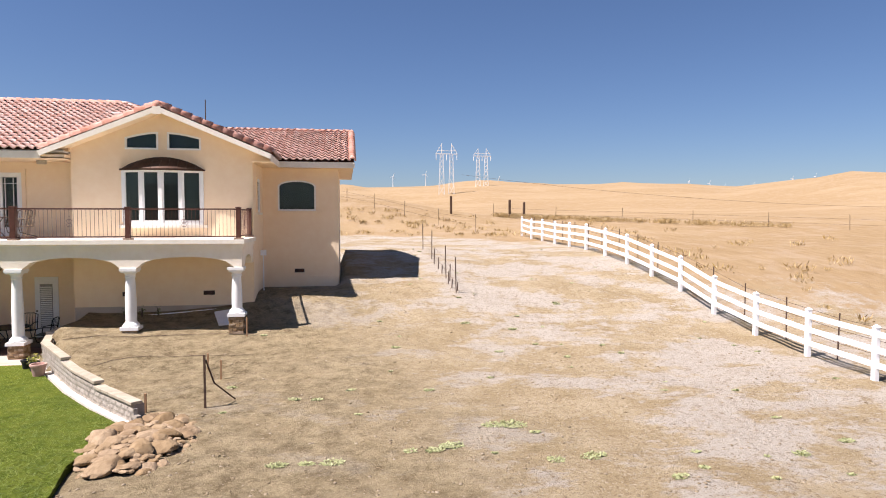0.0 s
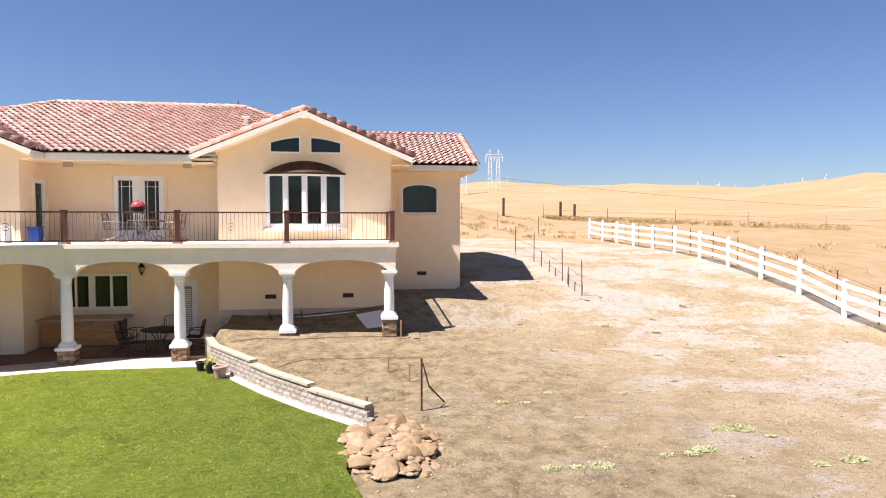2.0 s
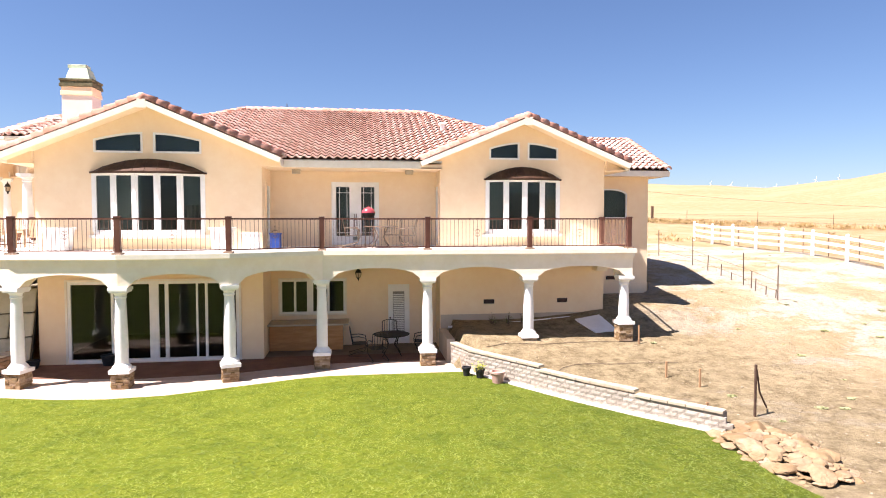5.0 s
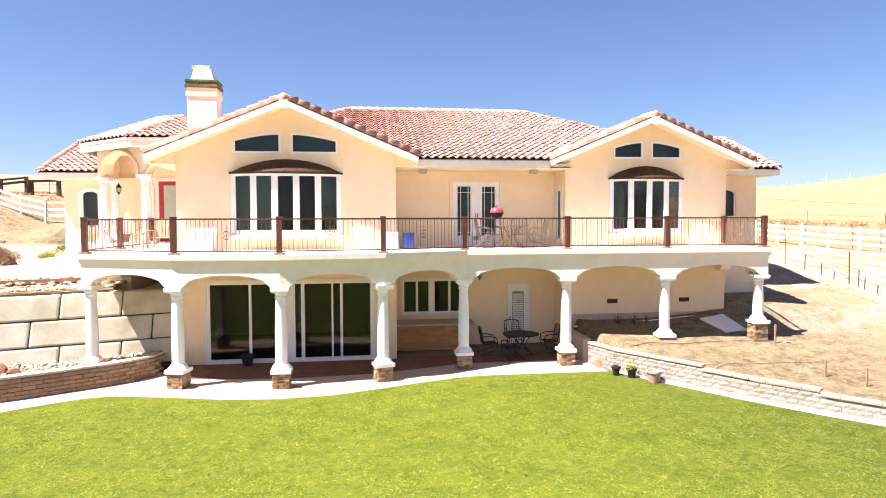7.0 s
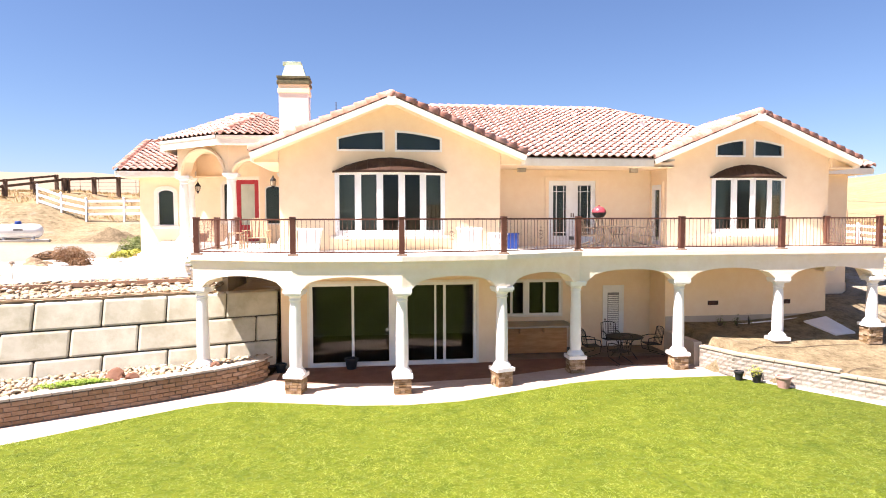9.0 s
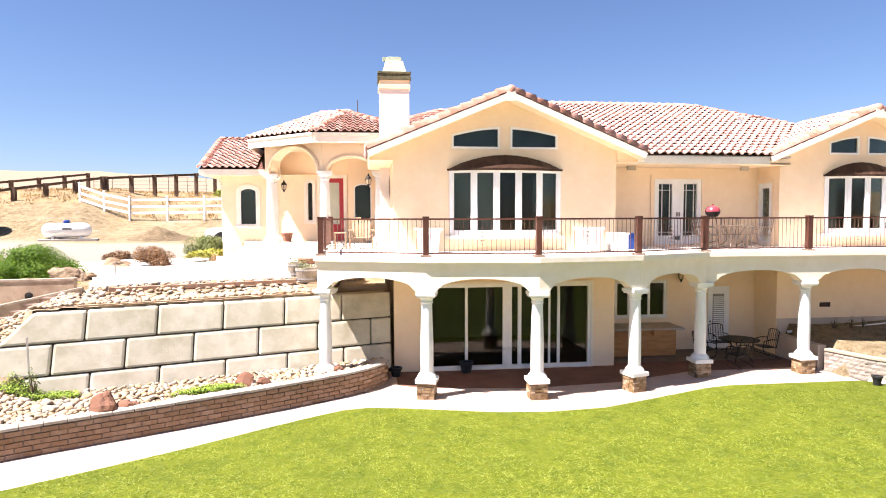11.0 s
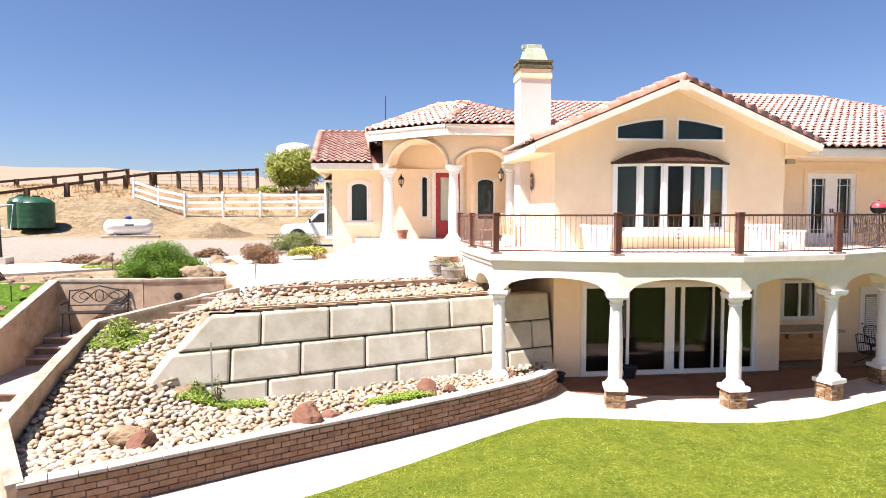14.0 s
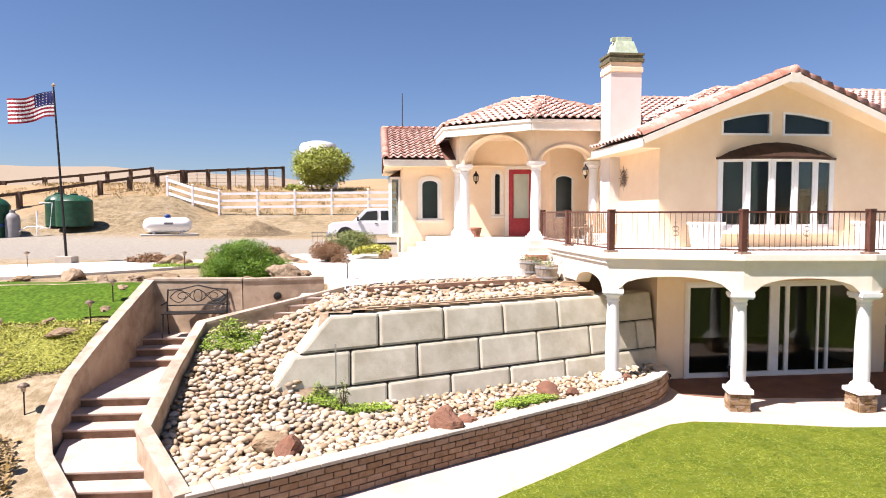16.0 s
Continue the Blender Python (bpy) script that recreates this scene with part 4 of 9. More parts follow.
def tile_poses(name, plane, x0, x1, length, rows_from):
    """Poses of the tiles of one field that lie on the outer face of the roof."""
    e = Vector((plane.up[1], -plane.up[0], 0.0))
    up = Vector((plane.up[0], plane.up[1], SL)).normalized()
    nrm = e.cross(up)
    horiz = up.xy.length
    out = []
    rows = int(length / (TL_ * horiz)) + 1
    for r in range(rows):
        off = (r % 2) * 0.0
        cols = int((x1 - x0) / TW) + 1
        for c in range(cols):
            s = x0 + c * TW + off
            base = Vector((plane.p[0], plane.p[1], plane.z)) + e * s + up * (r * TL_ - 0.05)
            mid = base + e * TW / 2 + up * TL_ / 2
            b = bodies(mid.x, mid.y)
            if name not in b or b[name] < max(b.values()) - 0.05 or abs(plane.at(mid.x, mid.y) - b[name]) > 0.05:
                continue
            m = Matrix((e, up, nrm)).transposed().to_4x4()
            jig = 0.008
            m.translation = base + nrm * (0.012 + random.uniform(0, jig)) + up * random.uniform(-0.012, 0.012) + e * random.uniform(-0.006, 0.006)
            out.append(m)
    return out


fields = [("main", main[0], -11, 11, 7.0), ("main", main[1], -8, 8, 7.0), ("main", main[2], -8, 8, 7.0), ("main", main[3], -11, 11, 7.0),
          ("gabl", gabl[0], -6, 3, 4.3), ("gabl", gabl[1], -6, 3, 4.3), ("gabr", gabr[0], -6, 3, 3.9), ("gabr", gabr[1], -6, 3, 3.9),
          ("wing", wing[0], -7.2, 1.35, 4.1), ("wing", wing[1], -1.35, 7.2, 4.1), ("garg", garg[0], -2.3, 3, 3.7), ("garg", garg[1], -3, 2.3, 3.7),
          ("turr", turr[0], -1, 3, 2.6), ("turr", turr[1], -4, 1, 2.8), ("turr", turr[2], -3, 2, 2.8),
          ("back", back[0], -6, 6, 6.4), ("back", back[1], -6, 6, 6.4)]
near, rest = [], []
for name, plane, a, b, ln in fields:
    for m in tile_poses(name, plane, a, b, ln, 0):
        t = m.translation
        (near if (name == "main" and -15 < t.x < -9 and t.y < 25.6 and len(near) < 200) or (name == "turr" and len(near) < 300) else rest).append(m)
for m in near:
    piece("roof_tile", tile_mesh, m, roof)
tv = np.concatenate([tile_v, np.ones((len(tile_v), 1))], 1)
cv = [(tv @ np.array(m).T)[:, :3] for m in rest]
V, F = merge_np(cv, [tile_f] * len(cv))
rest_ob = new("roof_tile_field", big_mesh("roof_tile_field", V, F, TILE_B, tuple(base_of(roof))))
rest_ob.parent = roof
tagged(rest_ob, kind="stuff")


def cap_shape():
    v, f = [], []
    for t, r in ((0.0, 0.165), (0.42, 0.125)):
        for k in range(8):
            a = math.pi * k / 7
            v.append((math.cos(a) * r, t, math.sin(a) * r * 1.0 - 0.035))
    for k in range(8):
        a = math.pi * k / 7
        v.append((math.cos(a) * 0.095, 0.003, math.sin(a) * 0.085 - 0.03))
    for i in range(7):
        f.append((i + 1, i, 8 + i, 9 + i))
        f.append((i, i + 1, 17 + i, 16 + i))
    return big_mesh("ridge_tile", np.array(v), np.array(f), CAPTILE, smooth=False)


cap_mesh = cap_shape()


def caps(p, q, lift=0.06, step=0.36, size=1.0):
    """A run of barrel tiles from the low end p to q."""
    p, q = Vector(p), Vector(q)
    d = (q - p).normalized()
    s = d.cross(Vector((0, 0, 1))).normalized()
    u = s.cross(d)
    n = max(1, int(round((q - p).length / step)))
    for i in range(n):
        m = Matrix((s, d, u)).transposed().to_4x4()
        m.translation = p + d * ((q - p).length * i / n) + u * (lift + random.uniform(-0.006, 0.006))
        m = m @ Matrix.Diagonal((size, 1, size, 1))
        piece("ridge_tile", cap_mesh, m, roof)


caps((-16.73, 29.0, RZ), (-9.33, 29.0, RZ))
caps((-6.76, 26.45, hr), (-9.33, 29.0, RZ))
caps((-18.9, 26.83, hl), (-16.73, 29.0, RZ))
for x0, x1, xm, y, zt, yb in ((-22.76, -14.52, -18.64, 21.85, GLZ, 26.8), (-9.98, -2.54, -6.26, 22.62, GRZ, 26.4)):
    for xe in (x0, x1):
        caps((xe, y + 0.12, EAVE), (xm, y + 0.12, zt), 0.085, 0.36, 1.3)
    caps((xm, y - 0.05, zt), (xm, yb, zt), 0.07)
    part("apex_board", Geo().box(xm - 0.13, y - 0.094, zt - 0.27, xm + 0.13, y - 0.064, zt - 0.0), TRIM, roof)
    part("apex_cap", Geo().lathe((xm, y + 0.02), [(0.0, zt - 0.05), (0.12, zt - 0.02), (0.135, zt + 0.07), (0.11, zt + 0.15), (0.05, zt + 0.2), (0.0, zt + 0.21)], 10), CAPTILE, roof, smooth=40)
caps((-5.5, 29.3, WZ), (0.3, 29.3, WZ))
caps((0.30, 25.34, EAVE), (0.30, 29.3, WZ), 0.085)
caps((-29.25, 32.975, EAVE + SL * 3.625), (-26.8, 32.975, EAVE + SL * 3.625))
caps((-29.24, 29.35, EAVE), (-29.24, 32.975, EAVE + SL * 3.625), 0.085)
caps((*tb, TURRET_Z), (*hb, TURRET_TOP))
caps((*ta, TURRET_Z), (*ha, TURRET_TOP))
caps((*ha, TURRET_TOP), (*hb, TURRET_TOP))
caps((-21.0, 26.05, TURRET_Z), (*hb, TURRET_TOP))
caps((-19.7, 31.0, REAR_Z), (-15.2, 31.0, REAR_Z))
caps((-22.4, 28.3, bl), (-19.7, 31.0, REAR_Z))


# ---------- windows and doors ----------
def offset_ring(poly, d):
    """Counter-clockwise outline moved inwards by d."""
    n = len(poly)
    out = []
    for i in range(n):
        a, b, c = Vector(poly[i - 1]), Vector(poly[i]), Vector(poly[(i + 1) % n])
        e1, e2 = (b - a).normalized(), (c - b).normalized()
        n1, n2 = Vector((-e1.y, e1.x)), Vector((-e2.y, e2.x))
        m = n1 + n2
        out.append(tuple(b + m * (d / max(0.35, 1 + n1.dot(n2)))))
    return out


def ring(g, p0, p1, outer, inner, out, back):
    """Frame between two outlines (s, z) on the wall face p0-p1, from out metres proud to back metres behind it."""
    n = len(outer)
    vs = []
    for side in (out, -back):
        for poly in (outer, inner):
            vs += [(*span(p0, p1, s, side), z) for s, z in poly]
    fs = []
    for i in range(n):
        j = (i + 1) % n
        fs += [(i, j, n + j, n + i), (2 * n + j, 2 * n + i, 3 * n + i, 3 * n + j), (j, i, 2 * n + i, 2 * n + j), (n + i, n + j, 3 * n + j, 3 * n + i)]
    return g.add(vs, fs)


def rect(s0, s1, z0, z1):
    return [(s0, z0), (s1, z0), (s1, z1), (s0, z1)]


def arched(s0, s1, z0, z1, rise, n=12):
    m, h = (s0 + s1) / 2, (s1 - s0) / 2
    return [(s0, z0), (s1, z0)] + [(m + h * math.cos(math.pi * k / n), z1 + rise * math.sin(math.pi * k / n)) for k in range(n + 1)]


def half_arched(s0, s1, z0, za, zb, n=8):
    pts = []
    for k in range(n + 1):
        u = 1 - k / n
        z = za + (zb - za) * math.sin(math.pi / 2 * u) if zb > za else zb + (za - zb) * math.sin(math.pi / 2 * (1 - u))
        pts.append((s0 + (s1 - s0) * u, z))
    return [(s0, z0), (s1, z0)] + pts


def pane_geo(p0, p1, poly, side):
    n = len(poly)
    g = Geo()
    vs = [(*span(p0, p1, s, side), z) for s, z in poly] + [(*span(p0, p1, s, side - 0.012), z) for s, z in poly]
    return g.add(vs, [tuple(range(n)), tuple(reversed(range(n, 2 * n)))] + [(i, n + i, n + (i + 1) % n, (i + 1) % n) for i in range(n)])


def window(p0, p1, outline, panes, w=0.07, mat=WHITE, name="window", label="white framed window with dark glass", side=0.02, sill=0.0, surround=0.0, parent=None, surround_mat=None):
    """Frame round the outline with one glass pane for each (s0, s1, z0, z1) or outline in panes."""
    g = ring(Geo(), p0, p1, outline, offset_ring(outline, w), side, 0.09)
    rects = [q for q in panes if not isinstance(q[0], tuple)]
    bars = []
    for a, b in zip(rects[:-1], rects[1:]):
        if abs(a[2] - b[2]) < 0.01 and b[0] - a[1] > 0.01:
            q = [span(p0, p1, a[1] - 0.01, side - 0.004), span(p0, p1, b[0] + 0.01, side - 0.004), span(p0, p1, b[0] + 0.01, -0.086), span(p0, p1, a[1] - 0.01, -0.086)]
            bars.append(Geo().prism(q, a[2] - 0.02, a[3] + 0.02))
    frame_ob = part(name, g, mat, parent or house, label)
    for bar in bars:
        part("mullion", bar, mat, frame_ob)
    for q in panes:
        poly = list(q) if isinstance(q[0], tuple) else rect(*q)
        ob = part("pane", pane_geo(p0, p1, poly, -0.03), GLASS, frame_ob)
        ob.visible_shadow = False
    if sill:
        s0, s1, z = outline[0][0], outline[1][0], outline[0][1]
        q = [span(p0, p1, s0 - sill, 0.10), span(p0, p1, s1 + sill, 0.10), span(p0, p1, s1 + sill, 0), span(p0, p1, s0 - sill, 0)]
        part("sill", Geo().prism(q, z - 0.10, z - 0.015), surround_mat or TRIM, frame_ob, bevel=0.012)
    if surround:
        o = offset_ring(outline, -surround)
        part("surround", ring(Geo(), p0, p1, o, offset_ring(outline, -0.002), 0.045, 0.0), surround_mat or STUCCO, frame_ob, "moulded stucco surround")
    return frame_ob


def bow_window(xc, y, half, z0, z1, depth, n, copper_h):
    """Projecting window of n lights with a fan-shaped metal hood on top."""
    xs = [xc - half + 2 * half * i / n for i in range(n + 1)]
    dep = [depth * math.sin(math.pi * i / n) ** 0.7 if 0 < i < n else 0.0 for i in range(n + 1)]
    pts = [(x, y - d) for x, d in zip(xs, dep)]
    root = None
    g = Geo()
    plan = [(xs[0] - 0.03, y + 0.01)] + [(a, b - 0.04) for a, b in pts] + [(xs[-1] + 0.03, y + 0.01)]
    root = part("bow_window", g.prism(plan, z0 - 0.10, z0), WHITE, house, "white bow window with tall dark lights")
    part("head", Geo().prism(plan, z1, z1 + 0.07), WHITE, root)
    for x, yy in pts:
        part("mullion", Geo().box(x - 0.045, yy - 0.035, z0, x + 0.045, yy + 0.05, z1), WHITE, root)
    for a, b in zip(pts[:-1], pts[1:]):
        ln = math.hypot(b[0] - a[0], b[1] - a[1])
        part("sash", ring(Geo(), a, b, rect(0.04, ln - 0.04, z0, z1), rect(0.10, ln - 0.10, z0 + 0.06, z1 - 0.06), 0.012, 0.04), WHITE, root)
        ob = part("pane", pane_geo(a, b, rect(0.09, ln - 0.09, z0 + 0.05, z1 - 0.05), -0.012), GLASS, root)
        ob.visible_shadow = False
    part("sill", Geo().prism([(xs[0] - 0.18, y)] + [(xc + (a - xc) * 1.04, b - 0.12) for a, b in pts] + [(xs[-1] + 0.18, y)], z0 - 0.2, z0 - 0.10), TRIM, root, "cream sill", bevel=0.01)
    # hood: creased fan from the wall curve to the front edge
    m = 10
    top, low = [], []
    for i in range(m + 1):
        u = i / m
        top.append((xc + (half + 0.1) * (2 * u - 1) * 0.97, y - 0.01, z1 + 0.07 + copper_h * math.sin(math.pi * u) ** 0.8))
        low.append((xc + (half + 0.11) * (2 * u - 1), y - 0.02 - (depth + 0.16) * math.sin(math.pi * u) ** 0.6, z1 + 0.07))
    v = top + low + [(a, b, c - 0.06) for a, b, c in low]
    k = m + 1
    fs = [(k + i, k + i + 1, i + 1, i) for i in range(m)] + [(2 * k + i, 2 * k + i + 1, k + i + 1, k + i) for i in range(m)] + [tuple(range(3 * k - 1, 2 * k - 1, -1))]
    hood = part("hood", Geo().add(v, fs), COPPER, root, "dark weathered copper hood")
    for i in range(1, m):
        part("seam", Geo().tube([top[i], low[i]], 0.012, 5), COPPER, hood)


bow_window(-18.66, YL, 1.66, 5.55, 7.37, 0.34, 5, 0.42)
bow_window(-6.28, YR, 1.31, 5.53, 7.31, 0.28, 4, 0.42)
A, B = (XL0, YL), (XL1, YL)
for s0, s1, za, zb in ((1.74, 3.20, 8.46, 8.69), (3.52, 4.98, 8.69, 8.48)):
    o = half_arched(s0, s1, 8.04, za, zb)
    window(A, B, o, [offset_ring(o, 0.05)], 0.06, WHITE, "transom_window", "white framed transom with quarter-arched head")
A, B = (XR0, YR), (XR1, YR)
for s0, s1, za, zb in ((1.75, 2.84, 8.46, 8.66), (3.14, 4.26, 8.66, 8.48)):
    o = half_arched(s0, s1, 8.05, za, zb)
    window(A, B, o, [offset_ring(o, 0.05)], 0.06, WHITE, "transom_window", "white framed transom with quarter-arched head")
# sliding doors below
A, B = (XL0, YL), (XL1, YL)
sl = rect(0.86, 6.07, 1.40, 3.97)
window(A, B, sl, [(0.94, 2.15, 1.5, 3.88), (2.21, 3.31, 1.5, 3.88), (3.57, 3.78, 1.5, 3.88), (3.87, 4.74, 1.5, 3.88), (4.78, 5.02, 1.5, 3.88), (5.08, 5.95, 1.5, 3.88)], 0.09, WHITE, "sliding_door", "white framed sliding glass doors", surround=0.07, surround_mat=TRIM)
# lower kitchen windows
A, B = (XL1 - 0.2, YM), (XR0 + 0.2, YM)
window(A, B, rect(0.5, 2.82, 2.54, 3.78), [(0.58, 1.0, 2.62, 3.7), (1.06, 1.46, 2.62, 3.7), (1.66, 2.18, 2.62, 3.7), (2.24, 2.74, 2.62, 3.7)], 0.07, surround=0.05, surround_mat=TRIM)
# french doors on the balcony
fd = window(A, B, rect(2.35, 4.05, 5.03, 7.28), [(2.53, 3.0, 5.34, 7.10), (3.40, 3.87, 5.34, 7.10)], 0.16, WHITE, "french_door", "white double french door with divided glass", surround=0.13)
g = Geo()
for s0, s1 in ((2.53, 3.0), (3.40, 3.87)):
    for s in (s0 + 0.1, s1 - 0.1):
        q = span(A, B, s, 0.0)
        g.box(q[0] - 0.01, q[1] - 0.02, 5.34, q[0] + 0.01, q[1] + 0.01, 7.10)
    for z in (5.46, 6.9):
        a, b = span(A, B, s0, 0), span(A, B, s1, 0)
        g.box(a[0], a[1] - 0.02, z - 0.01, b[0], b[1] + 0.01, z + 0.01)
    for a_, b_, c_, d_ in ((s0 - 0.1, s1 + 0.1, 5.1, 5.345),):
        a, b = span(A, B, a_, 0), span(A, B, b_, 0)
        g.box(a[0], a[1] - 0.012, c_, b[0], b[1] + 0.03, d_)
part("muntins", g, WHITE, fd)
part("handle", Geo().box(-15.39 + 3.15, YM - 0.08, 6.0, -15.39 + 3.17, YM - 0.02, 6.14), BRONZE, fd)
part("handle", Geo().box(-15.39 + 3.23, YM - 0.08, 6.0, -15.39 + 3.25, YM - 0.02, 6.14), BRONZE, fd)
# louvred service door below
ld = part("service_door", Geo().box(-11.02, YM - 0.03, 1.38, -10.24, YM + 0.06, 3.56), WHITE, house, "white service door with louvred panel")
part("louvre_panel", Geo().box(-10.85, YM - 0.036, 1.72, -10.43, YM - 0.031, 3.3), GREYTANK, ld, "grey louvred panel")
for i in range(22):
    z = 1.75 + i * 0.068
    part("slat", Geo().add([(-10.83, YM - 0.035, z), (-10.45, YM - 0.035, z), (-10.45, YM - 0.075, z - 0.012), (-10.83, YM - 0.075, z - 0.012), (-10.83, YM - 0.035, z + 0.03), (-10.45, YM - 0.035, z + 0.03)],
                           [(0, 1, 2, 3), (3, 2, 5, 4), (0, 3, 4), (1, 5, 2)]), WHITE, ld)
part("handle", Geo().lathe((-10.95, YM - 0.06), [(0.0, 2.3), (0.03, 2.31), (0.03, 2.36), (0.0, 2.37)], 8), BRONZE, ld)
# side doors onto the balcony
window((XR0, YM), (XR0, YR), rect(0.1, 0.85, 5.03, 7.12), [(0.28, 0.67, 5.3, 6.95)], 0.17, WHITE, "balcony_door", "white glazed balcony door", surround=0.1)
window((XL1, YL), (XL1, YM), rect(0.85, 1.65, 5.02, 7.1), [(1.0, 1.5, 5.3, 6.95)], 0.14, WHITE, "balcony_door", "white glazed balcony door", surround=0.1)
window((XR1, YR), (XR1, YW), rect(0.9, 1.7, 5.9, 7.15), [(1.0, 1.6, 6.0, 7.05)], 0.09, WHITE, surround=0.08, sill=0.1)
# arched windows of the wings
A, B = (XR1 - 0.2, YW), (XW, YW)
o = arched(0.79, 2.28, 5.97, 6.95, 0.24)
window(A, B, o, [offset_ring(o, 0.05)], 0.06, WHITE, "arched_window", "arched window with moulded stucco surround", sill=0.22, surround=0.13, surround_mat=STUCCO)
A, B = (-28.6, 29.95), (-25.4, 29.95)
o = arched(0.7, 1.36, 5.7, 7.02, 0.17)
window(A, B, o, [offset_ring(o, 0.03)], 0.04, WHITE, "arched_window", "narrow arched window with cream surround", sill=0.2, surround=0.14, surround_mat=TRIM)
bay = part("bay_window", Geo().box(-29.04, 31.850, 4.95, -28.61, 34.200, 5.06), WHITE, house, "white framed bay window with dark hood")
part("head", Geo().box(-29.04, 31.850, 7.3, -28.61, 34.200, 7.4), WHITE, bay)
for x, y in ((-29.0, 31.890), (-29.0, 34.160), (-28.65, 31.890), (-28.65, 34.160), (-29.0, 33.020)):
    part("mullion", Geo().box(x - 0.04, y - 0.04, 5.06, x + 0.04, y + 0.04, 7.3), WHITE, bay)
for b in ((-29.006, 31.930, -28.994, 32.980), (-29.006, 33.060, -28.994, 34.120), (-28.96, 31.884, -28.69, 31.896)):
    part("pane", Geo().box(b[0], b[1], 5.06, b[2], b[3], 7.3), GLASS, bay).visible_shadow = False
part("hood", Geo().add([(-29.08, 31.800, 7.4), (-29.08, 34.250, 7.4), (-28.61, 34.250, 7.4), (-28.61, 31.800, 7.4), (-28.61, 32.050, 7.72), (-28.61, 34.000, 7.72)], [(0, 3, 4), (0, 4, 5, 1), (1, 5, 2), (3, 2, 5, 4), (0, 1, 2, 3)]), COPPER, bay, "dark metal hood")
# shades hanging behind the glass
for x0, x1, y, z0, z1, mat in ((-20.3, -19.0, YL + 0.28, 5.5, 7.45, BLIND), (-17.75, -17.0, YL + 0.28, 6.4, 7.45, BLIND), (-20.4, -17.0, YL + 0.3, 8.0, 8.72, BLIND), (-7.55, -6.95, YR + 0.28, 5.5, 7.4, BLIND), (-5.6, -5.0, YR + 0.28, 5.5, 7.4, BLIND), (-6.95, -5.6, YR + 0.28, 6.9, 7.4, BLIND), (-7.55, -4.95, YR + 0.3, 8.0, 8.7, BLIND),
                               (-2.8, -1.1, YW + 0.3, 5.9, 7.3, BLIND), (-28.0, -27.1, 30.25, 5.6, 7.3, BLIND), (-23.35, -22.5, 28.25, 5.7, 7.35, BLIND), (-13.1, -11.3, YM + 0.28, 5.0, 7.25, BLIND)):
    part("window_blind", Geo().box(x0, y, z0, x1, y + 0.015, z1), mat, house, "drawn grey-green blind")
part("window_blind", Geo().box(XR0 + 0.10, YR + 0.3, 5.1, XR0 + 0.11, YM - 0.1, 7.05), PALEBLIND, house, "drawn pale yellow blind")
# vents in the lower wall
for x, y, z in ((-7.5, YR, 3.02), (-4.8, YR, 3.02), (-1.84, YW, 3.55)):
    vt = part("wall_vent", Geo().box(x - 0.19, y - 0.02, z - 0.075, x + 0.19, y + 0.01, z + 0.075), IRON, house, "dark foundation vent")
    for i in range(4):
        part("slat", Geo().box(x - 0.17, y - 0.028, z - 0.055 + i * 0.033, x + 0.17, y - 0.02, z - 0.04 + i * 0.033), BROWN, vt)


# ---------- balcony ----------
COLS = [(-23.93, 20.8), (-21.3, 19.74), (-18.5, 19.36), (-15.73, 19.72), (-13.22, 20.9), (-9.96, 20.9), (-6.69, 20.9), (-3.47, 20.9)]
LINE = [(-24.0, 26.6), (-24.05, 23.7)] + COLS + [(-3.47, 23.2)]


def offset_line(pts, d):
    """Open line moved by d to the right of its way."""
    out = []
    for i, p in enumerate(pts):
        e1 = (Vector(p) - Vector(pts[i - 1])).normalized() if i else None
        e2 = (Vector(pts[i + 1]) - Vector(p)).normalized() if i < len(pts) - 1 else None
        e1, e2 = e1 or e2, e2 or e1
        n1, n2 = Vector((e1.y, -e1.x)), Vector((e2.y, -e2.x))
        out.append(tuple(Vector(p) + (n1 + n2) * (d / max(0.4, 1 + n1.dot(n2)))))
    return out


def strip(outer, inner, z0, z1):
    g = Geo()
    for i in range(len(outer) - 1):
        g.prism([inner[i], outer[i], outer[i + 1], inner[i + 1]], z0, z1)
    return g


o20 = offset_line(LINE, 0.2)
for i in range(1, len(LINE) - 2):
    p, q = o20[i], o20[i + 1]
    ln = math.hypot(q[0] - p[0], q[1] - p[1])
    wall("arch_beam", p, q, 4.1, 4.68, 0.4, BANDS, [(0.24, ln - 0.24, 3.9, 4.11, 0.34)] if i > 1 else [(0.9, ln - 0.3, 3.9, 4.05, 0.36)], label="cream stucco beam with a shallow arch")
p, q = (o20[-2][0], o20[-2][1] + 0.4), o20[-1]
wall("arch_beam", p, q, 4.1, 4.68, 0.4, BANDS, [(0.15, 1.7, 3.9, 4.11, 0.34)])
weld(part("side_wall", strip(offset_line(LINE, 0.2)[:2], offset_line(LINE, -0.2)[:2], 3.6, 4.68), BANDS, house))
for off, z0, z1, mat, nm in ((0.215, 4.68, 4.74, BANDS, "cornice"), (0.25, 4.74, 4.86, BANDS, "cornice"), (0.30, 4.86, 4.995, TRIM, "deck_edge")):
    weld(part(nm, strip(offset_line(LINE, off), offset_line(LINE, -0.2), z0, z1), mat, house))
inner = offset_line(LINE, -0.15)
deck_poly = inner + [(XR1 - 0.01, YR + 0.0), (XR0 + 0.0, YR - 0.001), (XR0 - 0.001, YM), (XL1 + 0.001, YM), (XL1 + 0.001, YL), (XL0, YL - 0.001), (XL0 - 0.001, 26.6)]
